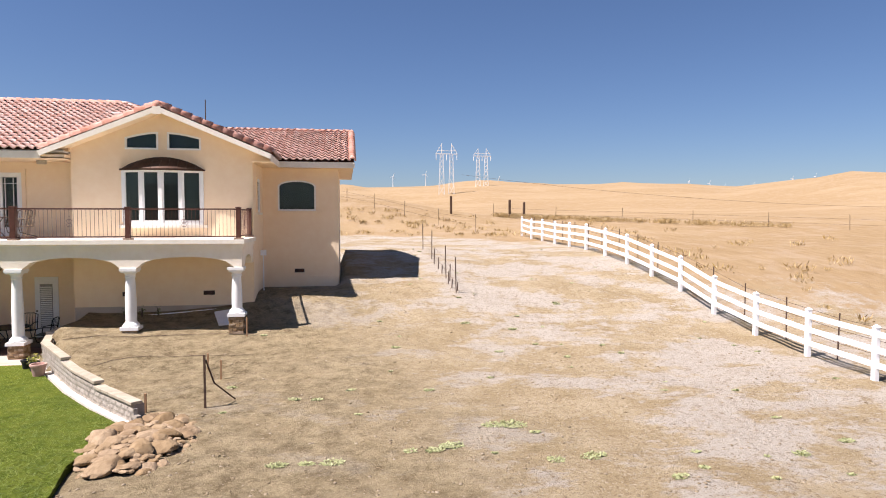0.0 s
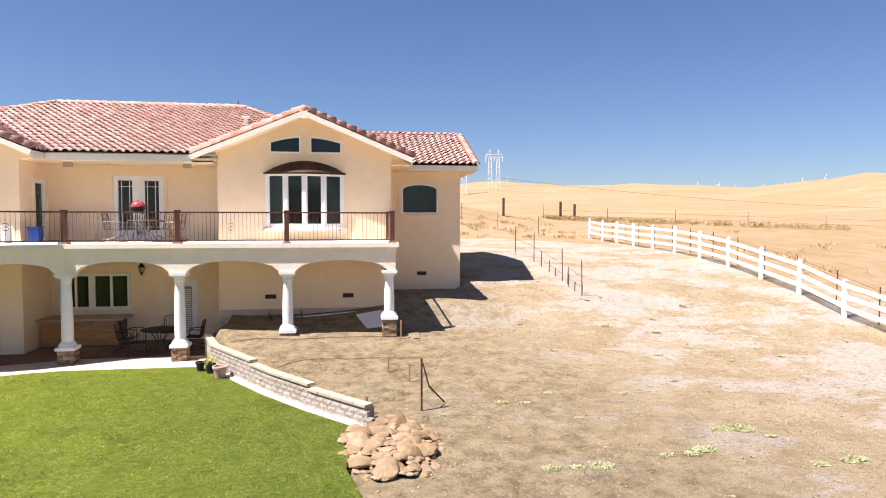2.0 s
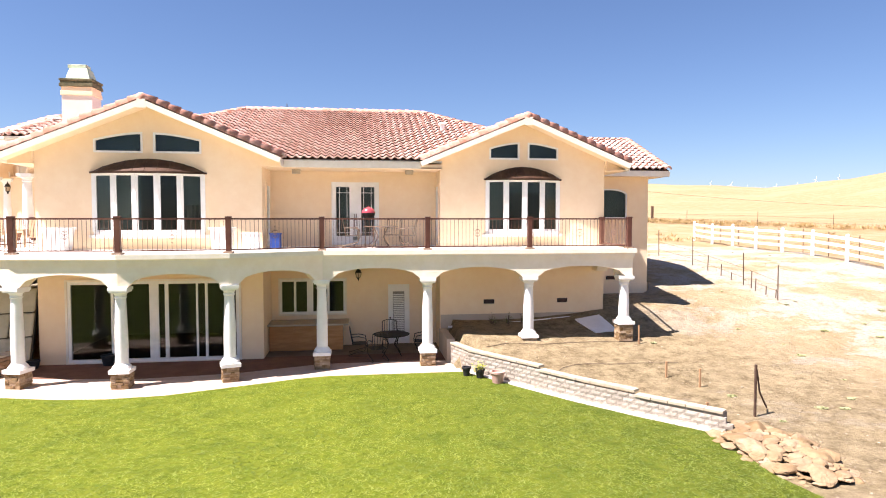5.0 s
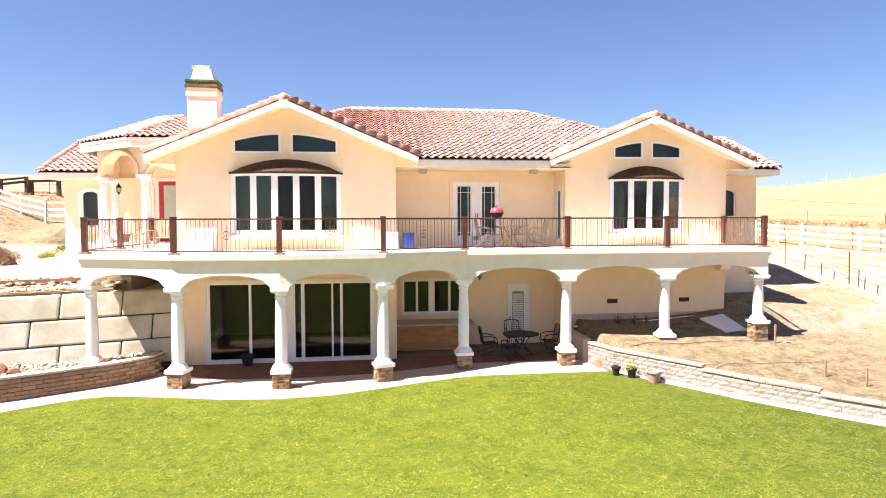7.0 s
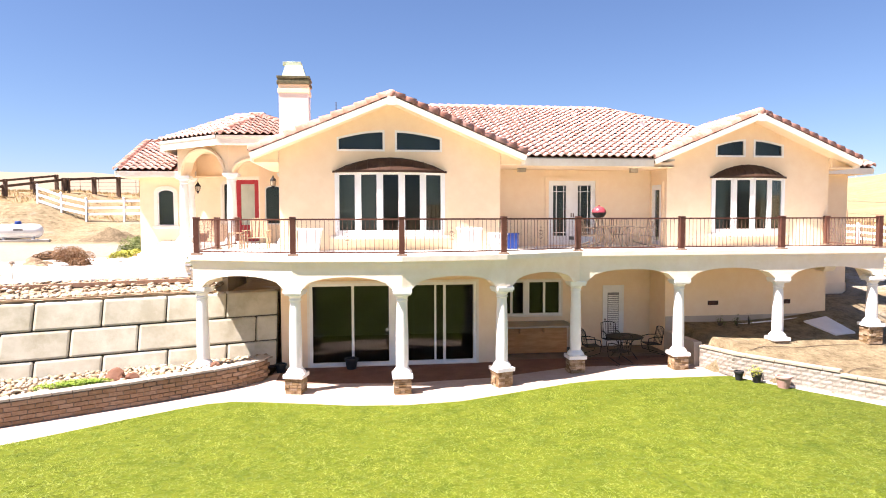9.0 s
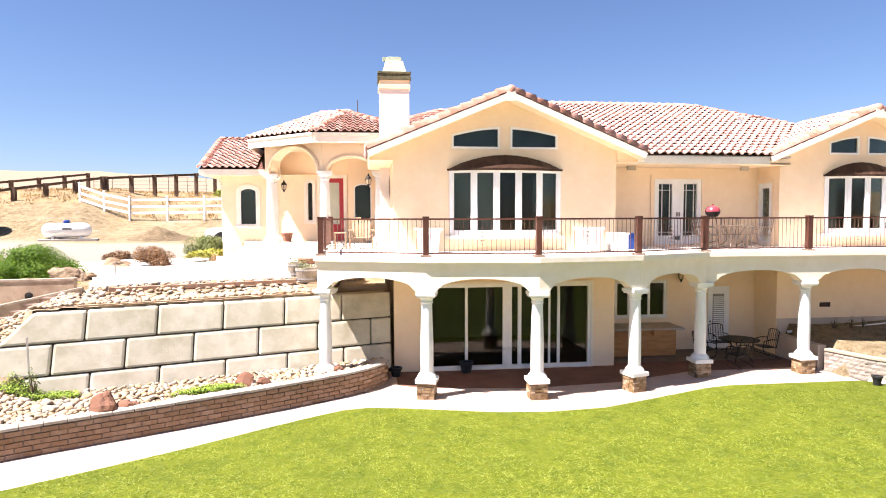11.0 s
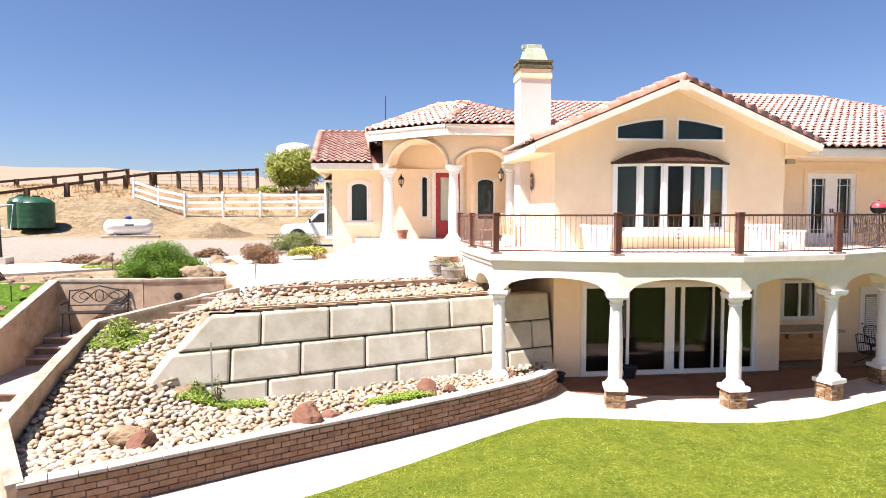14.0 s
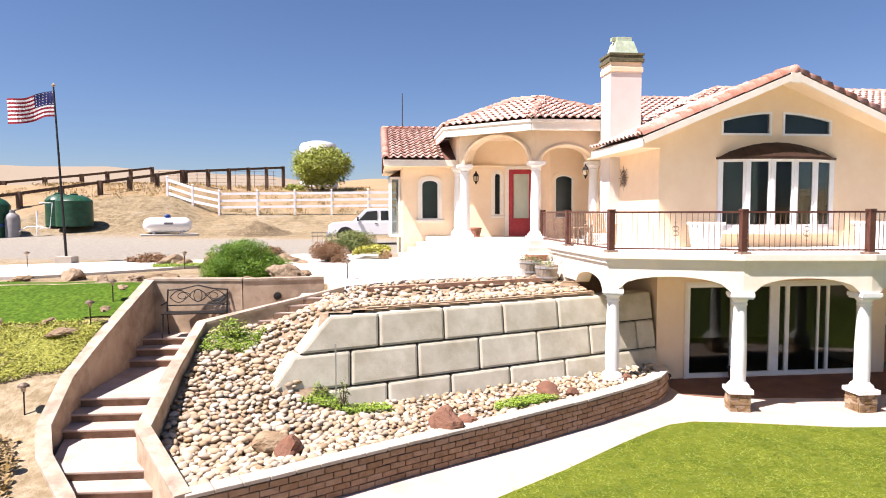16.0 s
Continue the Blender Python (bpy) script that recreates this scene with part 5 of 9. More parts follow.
part("balcony_floor", Geo().prism(deck_poly, 4.80, 4.99), DECK, house, "pale balcony floor")
part("porch_ceiling", Geo().prism([(x, y) for x, y in deck_poly], 4.60, 4.66), STUCCO, house)
part("porch_ceiling", Geo().prism([(XL1, YL - 0.01), (XL1, YM), (XR0, YM), (XR0, YR), (XR0, 22.0), (XL1, 22.0)][::-1], 4.585, 4.60), STUCCO, house)


def column(at, z0, z1, ped, r=0.165, yaw=0.0):
    """White column with moulded capital and base, on a stacked-stone foot when ped > 0."""
    x, y = at
    zb = z0 + ped
    ux, uy = (math.cos(yaw), math.sin(yaw)), (-math.sin(yaw), math.cos(yaw))
    n = 20
    shaft = part("column", Geo().lathe(at, [(r, zb + 0.24), (r * 1.02, zb + 0.5), (r * 1.0, (zb + z1) / 2), (r * 0.82, z1 - 0.2)], n), WHITE, house, "white plaster porch column", smooth=35)
    part("column_base", Geo().lathe(at, [(0.0, zb + 0.09), (r * 1.5, zb + 0.09), (r * 1.56, zb + 0.13), (r * 1.42, zb + 0.18), (r * 1.2, zb + 0.22), (r * 1.02, zb + 0.26)], n).obox(at, ux, uy, r * 1.62, r * 1.62, zb, zb + 0.10), WHITE, shaft)
    part("capital", Geo().lathe(at, [(r * 0.82, z1 - 0.22), (r * 0.98, z1 - 0.2), (r * 0.98, z1 - 0.17), (r * 0.85, z1 - 0.155), (r * 1.0, z1 - 0.09), (r * 1.3, z1 - 0.045)], n)
         .obox(at, ux, uy, r * 1.35, r * 1.35, z1 - 0.05, z1).obox(at, ux, uy, r * 1.5, r * 1.5, z1, z1 + 0.085), WHITE, shaft)
    if ped:
        g = Geo().obox(at, ux, uy, 0.185, 0.185, z0 - 0.1, zb)
        z = z0 - 0.05
        while z < zb - 0.02:
            h = min(random.uniform(0.04, 0.085), zb - z)
            for side in range(4):
                a = -0.215
                while a < 0.18:
                    w = random.uniform(0.09, 0.22)
                    b = min(a + w, 0.22)
                    d = 0.195 + random.uniform(0.0, 0.03)
                    c, s = (ux, uy, (-ux[0], -ux[1]), (-uy[0], -uy[1]))[side]
                    cx, cy = x + s * d * 0.9 + c * (a + b) / 2, y - c * d * 0.9 + s * (a + b) / 2
                    g.obox((cx, cy), (c, s), (-s, c), (b - a) / 2 - 0.004, 0.04, z + 0.003, z + h - 0.003)
                    a = b
            z += h
        part("stone_foot", g, LEDGE, shaft, "stacked brown ledge-stone foot")
    return shaft


for c, z0, ped in zip(COLS, (1.84, 1.36, 1.36, 1.36, 1.36, 1.36, 1.92, 2.02), (0.0, 0.42, 0.42, 0.42, 0.42, 0.42, 0.24, 0.5)):
    k = COLS.index(c)
    a, b = COLS[max(k - 1, 0)], COLS[min(k + 1, 7)]
    column(c, z0, 4.02, ped, 0.165, math.atan2(b[1] - a[1], b[0] - a[0]) if 0 < k < 4 else (-0.38 if k == 0 else 0.0))

# railing
RAIL = offset_line(LINE, 0.1)
railing = thing("balcony_railing", (-13.5, 20.8, 5.0), "brown metal balcony railing with slim pickets and square posts", "railing")
post_g = Geo().box(-0.072, -0.072, 0.05, 0.072, 0.072, 1.0).box(-0.082, -0.082, 0.985, 0.082, 0.082, 1.03)
flange_g = Geo().box(-0.13, -0.13, 0.0, 0.13, 0.13, 0.055)
post_m = mesh_of("post", post_g, BROWN, bevel=0.008)
flange_m = mesh_of("post_foot", flange_g, material("grey_brown_post_foot", (0.20, 0.14, 0.10), (0.28, 0.20, 0.15), 8.0, 0.7, 0.1, 50))
picket_m = mesh_of("picket", Geo().box(-0.0055, -0.0055, 0.10, 0.0055, 0.0055, 0.93), PICKET)


def medallion():
    """Picket ornament: four C-scrolls set as a diamond round a collar, between two beads."""
    g = Geo().tube([(0, 0, 0.10), (0, 0, 0.93)], 0.0065, 5)
    for sx in (-1, 1):
        for sz in (-1, 1):
            g.tube([(sx * (0.012 + 0.075 * math.sin(a) * (1 - 0.1 * a)), 0, 0.515 + sz * (0.012 + 0.052 * (1 - math.cos(a)))) for a in np.linspace(0, 4.6, 12)], 0.006, 4)
    for z in (0.515, 0.72, 0.31):
        g.lathe((0, 0), [(0, z - 0.022), (0.017, z - 0.008), (0.017, z + 0.008), (0, z + 0.022)], 6)
    return g


scroll_m = mesh_of("scroll", medallion(), PICKET)
for i in range(len(RAIL) - 1):
    p, q = Vector(RAIL[i]), Vector(RAIL[i + 1])
    d = (q - p).normalized()
    ln = (q - p).length
    yaw = math.atan2(d.y, d.x)
    part("top_rail", Geo().beam((*p, 5.955), (*q, 5.955), 0.06, 0.045), BROWN, railing)
    part("bottom_rail", Geo().beam((*p, 5.09), (*q, 5.09), 0.035, 0.035), BROWN, railing)
    n = int(ln / 0.118)
    for k in range(1, n):
        at = p + d * (ln * k / n)
        mid = k == n // 2 and ln > 2
        piece("scroll" if mid else "picket", scroll_m if mid else picket_m, Matrix.Translation((at.x, at.y, 5.0)) @ Matrix.Rotation(yaw, 4, 'Z'), railing)
for i, p in enumerate(RAIL):
    if i == len(RAIL) - 1:
        p = (p[0], p[1] - 0.12)
    post_ob = piece("post", post_m, Matrix.Translation((p[0], p[1], 4.995)), railing)
    piece("post_foot", flange_m, Matrix.Translation((p[0], p[1], 4.995)), post_ob)

# ---------- chimney ----------
cx0, cx1, cy0, cy1 = -22.36, -21.36, 25.2, 26.0
ch = part("chimney", Geo().box(cx0, cy0, 4.2, cx1, cy1, 10.42), PALESTUCCO, house, "pale pink stucco chimney")
part("chimney_corbel", Geo().box(cx0 - 0.035, cy0 - 0.035, 10.30, cx1 + 0.035, cy1 + 0.035, 10.46).box(cx0 - 0.01, cy0 - 0.01, 10.46, cx1 + 0.01, cy1 + 0.01, 10.62), STUCCO, ch, bevel=0.015)
part("chimney_cap", Geo().box(cx0 - 0.06, cy0 - 0.06, 10.60, cx1 + 0.06, cy1 + 0.06, 10.72).box(cx0 - 0.03, cy0 - 0.03, 10.72, cx1 + 0.03, cy1 + 0.03, 10.80).box(cx0 - 0.06, cy0 - 0.06, 10.80, cx1 + 0.06, cy1 + 0.06, 10.88),
     material("mossy_brown_cap", (0.075, 0.072, 0.04), (0.16, 0.145, 0.08), 9.0, 0.9, 0.5, 30), ch, "mossy brown moulded cap", bevel=0.012)
hx0, hx1, hy0, hy1 = cx0 + 0.10, cx1 - 0.08, cy0 + 0.05, cy1 - 0.05
GREENHOOD = material("pale_green_patina_metal", (0.44, 0.54, 0.38), (0.54, 0.62, 0.47), 5.0, 0.6, 0.1, 40, c3=(0.26, 0.24, 0.14), s3=3.0, amount3=0.5, metal=0.2)
part("flue_hood", Geo().add([(hx0, hy0, 10.86), (hx1, hy0, 10.86), (hx1, hy1, 10.86), (hx0, hy1, 10.86), (hx0 + 0.12, hy0 + 0.1, 11.28), (hx1 - 0.12, hy0 + 0.1, 11.28), (hx1 - 0.12, hy1 - 0.1, 11.28), (hx0 + 0.12, hy1 - 0.1, 11.28)],
     [(3, 2, 1, 0), (0, 1, 5, 4), (1, 2, 6, 5), (2, 3, 7, 6), (3, 0, 4, 7), (4, 5, 6, 7)]).box(hx0 + 0.17, hy0 + 0.14, 11.28, hx1 - 0.17, hy1 - 0.14, 11.42).box(hx0 + 0.02, hy0 + 0.2, 11.30, hx0 + 0.2, hy0 + 0.34, 11.42), GREENHOOD, ch, "pale green flue hood", bevel=0.012)
# roof vent
vt = part("roof_vent", Geo().box(-8.83, 26.2, 9.3, -8.67, 26.36, 9.72).box(-8.9, 26.13, 9.72, -8.6, 26.43, 9.77), WHITE, house, "small white roof vent", bevel=0.01)

# ---------- entry turret ----------
CA, CB, CC, CA2 = (-26.45, 28.5), (-24.3, 26.75), (-22.35, 26.62), (-26.5, 29.75)
oo = offset_line([(-26.45, 31.6), CA, CB, CC, (-22.0, 26.62)], 0.2)
for i, rise, marg in ((1, 0.88, 0.25), (2, 0.46, 0.22)):
    p, q = oo[i], oo[i + 1]
    ln = math.hypot(q[0] - p[0], q[1] - p[1])
    wall("turret_wall", p, q, 7.62, 8.9, 0.4, STUCCO, [(marg, ln - marg, 7.5, 7.66, rise)])
    pts = []
    for k in range(15):
        a = math.pi * k / 14
        s = ln / 2 - (ln / 2 - marg + 0.06) * math.cos(a)
        pts.append((*span(p, q, s, 0.01), 7.66 + (rise + 0.06) * math.sin(a)))
    part("archivolt", Geo().tube(pts, 0.075, 6), STUCCO, house, "raised stucco arch moulding")
p, q = oo[0], oo[1]
wall("turret_wall", p, q, 7.62, 8.9, 0.4, STUCCO)
wall("turret_wall", oo[3], oo[4], 7.62, 8.9, 0.4, STUCCO)
part("turret_ceiling", Geo().prism([(-26.4, 31.5), CA, CB, (-22.05, 26.7), (-22.05, 31.5)], 8.6, 8.7), STUCCO, house)
for c in (CA, CB, CC, CA2):
    column(c, 5.06, 7.56, 0.0, 0.18)
wall("entry_wall", (-26.5, 29.7), (-23.5, 29.2), 5.0, 8.7, 0.2, STUCCO, [(1.88, 2.80, 5.06, 7.55), (1.32, 1.58, 5.85, 7.3, 0.13)])
wall("entry_wall", (-23.5, 29.19), (-23.5, 28.152), 5.0, 8.7, 0.15, STUCCO)
wall("entry_wall", (-23.5, 27.95), (-22.03, 27.95), 5.0, 8.7, 0.2, STUCCO, [(0.2, 0.86, 5.75, 7.1, 0.17)])
o = arched(0.2, 0.86, 5.75, 7.1, 0.17)
window((-23.5, 27.95), (-22.03, 27.95), o, [offset_ring(o, 0.03)], 0.04, WHITE, "arched_window", "narrow arched window with cream surround", sill=0.15, surround=0.12, surround_mat=STUCCO)
A, B = (-26.5, 29.7), (-23.5, 29.2)
o = arched(1.32, 1.58, 5.85, 7.3, 0.13)
window(A, B, o, [offset_ring(o, 0.03)], 0.04, TRIM, "sidelight", "narrow arched sidelight", sill=0.12, surround=0.1, surround_mat=TRIM)
rd = window(A, B, rect(1.88, 2.80, 5.06, 7.55), [(2.07, 2.62, 5.75, 7.38)], 0.17, REDDOOR, "front_door", "red front door with tall glass light", surround=0.14, surround_mat=TRIM)
part("door_light", pane_geo(A, B, rect(2.06, 2.63, 5.74, 7.39), -0.012), material("pale_reeded_glass", (0.40, 0.43, 0.34), (0.52, 0.54, 0.43), 2.2, 0.25, 0.3, 60, stretch=(1, 1, 0.4), spec=0.5), rd, "pale reeded glass light")
part("kick_panel", pane_geo(A, B, rect(2.04, 2.65, 5.2, 5.72), 0.01), REDDOOR, rd)
part("inner_entry_wall", Geo().box(-26.4, 31.4, 5.0, -22.0, 31.6, 8.7), INROOM, house)


# ---------- rocks, leaves, stones ----------
def rock_mesh(name, mat, seed, rough=0.28, flat=0.7, sub=2):
    bm = bmesh.new()
    bmesh.ops.create_icosphere(bm, subdivisions=sub, radius=1.0)
    off = Vector((seed * 7.3, seed * 3.1, seed * 5.7))
    for v in bm.verts:
        n = noise.noise(v.co * 0.9 + off) + 0.5 * noise.noise(v.co * 2.1 + off)
        v.co *= 1 + rough * n
        if rough > 0.4:
            v.co *= 1 - 0.22 * abs(noise.noise(v.co * 2.6 + off)) - 0.10 * abs(noise.noise(v.co * 6.0 + off))
        for ax in (Vector((0.8, 0.3, 0.5)), Vector((-0.6, 0.7, 0.35)), Vector((0.1, -0.9, 0.4))):
            d = v.co.dot(ax.normalized())
            lim = 0.72 + 0.12 * math.sin(seed * 2.7 + ax.x * 5)
            if rough > 0.2 and d > lim:
                v.co -= ax.normalized() * (d - lim) * 0.8
        v.co.z *= flat
    me = bpy.data.meshes.new(name)
    bm.to_mesh(me)
    bm.free()
    me.materials.append(mat)
    if rough < 0.2:
        me.shade_smooth()
    return me


COBBLES = [rock_mesh("cobble", COBBLE, i, 0.19, 0.66, 2 if i < 3 else 1) for i in range(5)]
ROCKS = [rock_mesh("rock", ROCK, 20 + i, 0.30, 0.62, 3) for i in range(6)]
LROCKS = [rock_mesh("rock", LROCK, 60 + i, 0.46, 0.72, 4) for i in range(5)]
RED_ROCKS = [rock_mesh("rock", REDROCK, 40 + i, 0.34, 0.75, 3) for i in range(3)]


def pose_s(x, y, z, rz, sx, sy, sz, rx=0.0, ry=0.0):
    return Matrix.LocRotScale((x, y, z), Euler((rx, ry, rz)), (sx, sy, sz))


def lone_rock(x, y, z, size, label, meshes=None, flat=1.0, turn=0.0):
    ms = meshes or ROCKS
    ob = new("rock", ms[int(abs(x * 13 + y * 7)) % len(ms)])
    ob.matrix_world = pose_s(x, y, z + size * 0.25 * flat, turn or x * 3.7, size, size * 0.75, size * flat, 0.15 * math.sin(x * 5), 0.12 * math.cos(y * 3))
    return tagged(ob, label, "rock")


def leaf_cloud(points, normals, size, rng, droop=0.3, aspect=0.45, upright=False):
    """Small pointed leaves, one at each point, lying about across its normal, or standing upright."""
    n = len(points)
    a = rng.normal(size=(n, 3))
    if upright:
        d = normals + 0.8 * a
        d[:, 2] += droop * 0.3
        face = rng.normal(size=(n, 3))
    else:
        d = 0.35 * normals + 0.8 * a
        face = normals + np.array([0, 0, 0.5]) + 0.45 * rng.normal(size=(n, 3))
        d -= 0.8 * face * (d * face).sum(1, keepdims=True) / (face * face).sum(1, keepdims=True)
    d /= np.linalg.norm(d, axis=1, keepdims=True) + 1e-6
    s = np.cross(d, face)
    s /= np.linalg.norm(s, axis=1, keepdims=True) + 1e-6
    ln = size * rng.uniform(0.6, 1.3, (n, 1))
    w = ln * aspect
    v = np.stack([points - s * w * 0.15, points + d * ln * 0.5 + s * w * 0.5, points + d * ln, points + d * ln * 0.45 - s * w * 0.5], 1).reshape(-1, 3)
    return v, np.arange(4 * n).reshape(-1, 4)


def shrub(name, x, y, z, rx, ry, h, mat, leaf, count, label, seed, lumps=16, category="shrub", low=0.05, fill=0.5):
    """Bush of leaves gathered in lumps round a dome, on short stems."""
    rng = np.random.default_rng(seed)
    root = thing(name, (x, y, z), label, category)
    th = rng.uniform(0, 2 * np.pi, lumps)
    ph = np.arccos(rng.uniform(0.0, 1, lumps))
    rr = rng.uniform(0.45, 0.8, lumps)
    cs = np.stack([np.cos(th) * np.sin(ph) * rr * rx, np.sin(th) * np.sin(ph) * rr * ry, (0.15 + np.cos(ph) * rr) * h * 0.8], 1)
    per = count // lumps
    pts, nrm = [], []
    for c in cs:
        d = rng.normal(size=(per, 3))
        d /= np.linalg.norm(d, axis=1, keepdims=True)
        r = rng.uniform(fill, 1.0, (per, 1)) ** 0.5
        ls = rng.uniform(0.28, 0.46)
        p = c + d * r * np.array([rx, ry, h * 0.8]) * ls
        p[:, 2] = np.abs(p[:, 2] - low) + low
        pts.append(p)
        nrm.append(d)
    P, N = np.concatenate(pts) + np.array([x, y, z]), np.concatenate(nrm)
    v, f = leaf_cloud(P, N, leaf, rng)
    ob = new("crown", big_mesh("crown", v, f, mat, (x, y, z)))
    ob.parent = root
    g = Geo()
    for c in cs[:7]:
        g.tube([(x, y, z - 0.05), (x + c[0] * 0.5, y + c[1] * 0.5, z + c[2] * 0.45), (x + c[0], y + c[1], z + c[2])], 0.025, 5, 0.008)
    tagged(part("stem", g, BARK, root), kind="stuff")
    return root


def ground_cover(name, poly, zfun, mat, leaf, count, label, seed, category="groundcover", height=0.12):
    """Low mat of leaves over a plan polygon: stuff."""
    rng = np.random.default_rng(seed)
    xs, ys = [p[0] for p in poly], [p[1] for p in poly]
    X, Y = rng.uniform(min(xs), max(xs), count * 3), rng.uniform(min(ys), max(ys), count * 3)
    ok = inside(poly, X, Y) & (wave(X, Y, 2.1, seed) + rng.uniform(-0.5, 0.9, X.shape) > -0.25)
    X, Y = X[ok][:count], Y[ok][:count]
    Z = zfun(X, Y) + rng.uniform(0, height, X.shape)
    v, f = leaf_cloud(np.stack([X, Y, Z], 1), np.tile(np.array([[0, 0, 1.0]]), (len(X), 1)), leaf, rng, 0.6, 0.6)
    ob = new(name, big_mesh(name, v, f, mat))
    return tagged(ob, label, category, kind="stuff")


# ---------- left garden: low brick wall, cobble bed, block wall ----------
BED = [(-22.3, 21.45), (-22.45, 21.0), (-22.85, 20.5), (-23.5, 20.0), (-25.08, 19.02), (-27.15, 17.9), (-29.36, 16.78), (-31.13, 15.82), (-32.4, 15.2)]
bed_wall = thing("garden_wall", (-27.0, 17.9, 1.36), "low brown brick garden wall with pale cap", "garden wall")
bi = offset_line(BED[::-1], -0.22)[::-1]
weld(part("core", strip(BED[::-1], bi[::-1], 1.2, 1.92), MORTAR, bed_wall))
bo = offset_line(BED[::-1], 0.045)[::-1]
bi2 = offset_line(BED[::-1], -0.27)[::-1]


def along(line, step):
    """Plan points every step metres along a line, with the way there."""
    out, left = [], step / 2
    for a, b in zip(line[:-1], line[1:]):
        a, b = Vector(a), Vector(b)
        ln, d = (b - a).length, (b - a).normalized()
        s = left
        while s < ln:
            out.append((a + d * s, d))
            s += step
        left = s - ln
    return out


brick_m = mesh_of("brick", Geo().box(-0.142, -0.03, 0.0, 0.142, 0.06, 0.098), BRICK, bevel=0.010)
cap_m = mesh_of("cap_stone", Geo().box(-0.197, -0.05, 0.0, 0.197, 0.27, 0.06), CAPCON, bevel=0.012)
for row in range(5):
    line = BED[::-1]
    for p, d in along(line, 0.30):
        q = p + d * (0.15 if row % 2 else 0.0)
        m = Matrix((d.to_3d(), Vector((-d.y, d.x, 0)), Vector((0, 0, 1)))).transposed().to_4x4()
        m.translation = (q.x, q.y, 1.37 + row * 0.109 + random.uniform(-0.003, 0.003))
        piece("brick", brick_m, m @ Matrix.Translation((0, random.uniform(-0.012, 0.004), 0)), bed_wall)
for p, d in along(BED[::-1], 0.405):
    m = Matrix((d.to_3d(), Vector((-d.y, d.x, 0)), Vector((0, 0, 1)))).transposed().to_4x4()
    m.translation = (p.x, p.y, 1.925 + random.uniform(0, 0.008))
    piece("cap_stone", cap_m, m, bed_wall)

STAIR_R = [(-32.45, 15.2), (-33.55, 16.92), (-33.68, 21.05), (-30.5, 21.72)]


def bed_height(x, y):
    x, y = np.asarray(x, float), np.asarray(y, float)
    a = np.clip((-30.2 - x) / 1.6, 0, 1)
    z = 1.90 + a * np.maximum(0, y - 17.2) * 0.36
    face = 20.99 + 0.36 * (x + 26.5)
    up = np.minimum(3.86, 2.36 + 0.85 * ((x + 31.58) * 0.64 + (y - 18.8) * 0.77))
    up = np.minimum(up, 3.46 + 0.2136 * (x + 33.68) - np.interp(x, [-33.7, -32.3, -30.6], [0.5, 0.5, 0.15]) + 9.0 * (x > -30.6))
    left = sstep(-31.3, -31.9, x) + sstep(-0.55, 0.1, y - face) * (x >= -31.9)
    z = z + np.clip(left, 0, 1) * np.maximum(0, up - z)
    z = np.where((y > face + 0.1) & (x > -30.9), np.maximum(z, 3.84), z)
    return z + 0.2 * sstep(1.4, 2.7, y - face) * (x > -30.9)


bed_poly = BED[::-1][:-1] + [(-22.2, 21.6), (-22.15, 24.3), (-24.3, 24.5), (-26.8, 23.95), (-28.8, 23.5), (-30.45, 22.2), (-30.5, 21.72), (-33.68, 21.05), (-33.55, 16.92)]
bx, by = np.arange(-34.2, -22.0, 0.16), np.arange(15.0, 24.8, 0.16)
BX, BY = np.meshgrid(bx, by)
BZ = bed_height(BX, BY) - 0.03 + 0.02 * wave(BX, BY, 3.0)
FACE = 20.99 + 0.36 * (BX + 26.5)
ok = inside(bed_poly, BX, BY) & ~((BX > -24.1) & (BY > FACE + 0.3)) & ~((BX > -30.6) & (BY > FACE - 0.45) & (BY < FACE + 0.12))
bidx = np.arange(BX.size).reshape(BX.shape)
cell = ok[:-1, :-1] & ok[1:, 1:] & ok[:-1, 1:] & ok[1:, :-1]
bq = np.stack([bidx[:-1, :-1], bidx[:-1, 1:], bidx[1:, 1:], bidx[1:, :-1]], -1)[cell]
BEDSOIL = material("tan_bed_soil", (0.20, 0.14, 0.085), (0.32, 0.24, 0.16), 8.0, 0.97, 0.6, 25)
bed_soil = tagged(new("planting_bed", big_mesh("planting_bed", np.stack([BX, BY, BZ], -1).reshape(-1, 3), bq, BEDSOIL, smooth=True)), "tan soil of the sloping cobble bed", "bed", kind="structure")

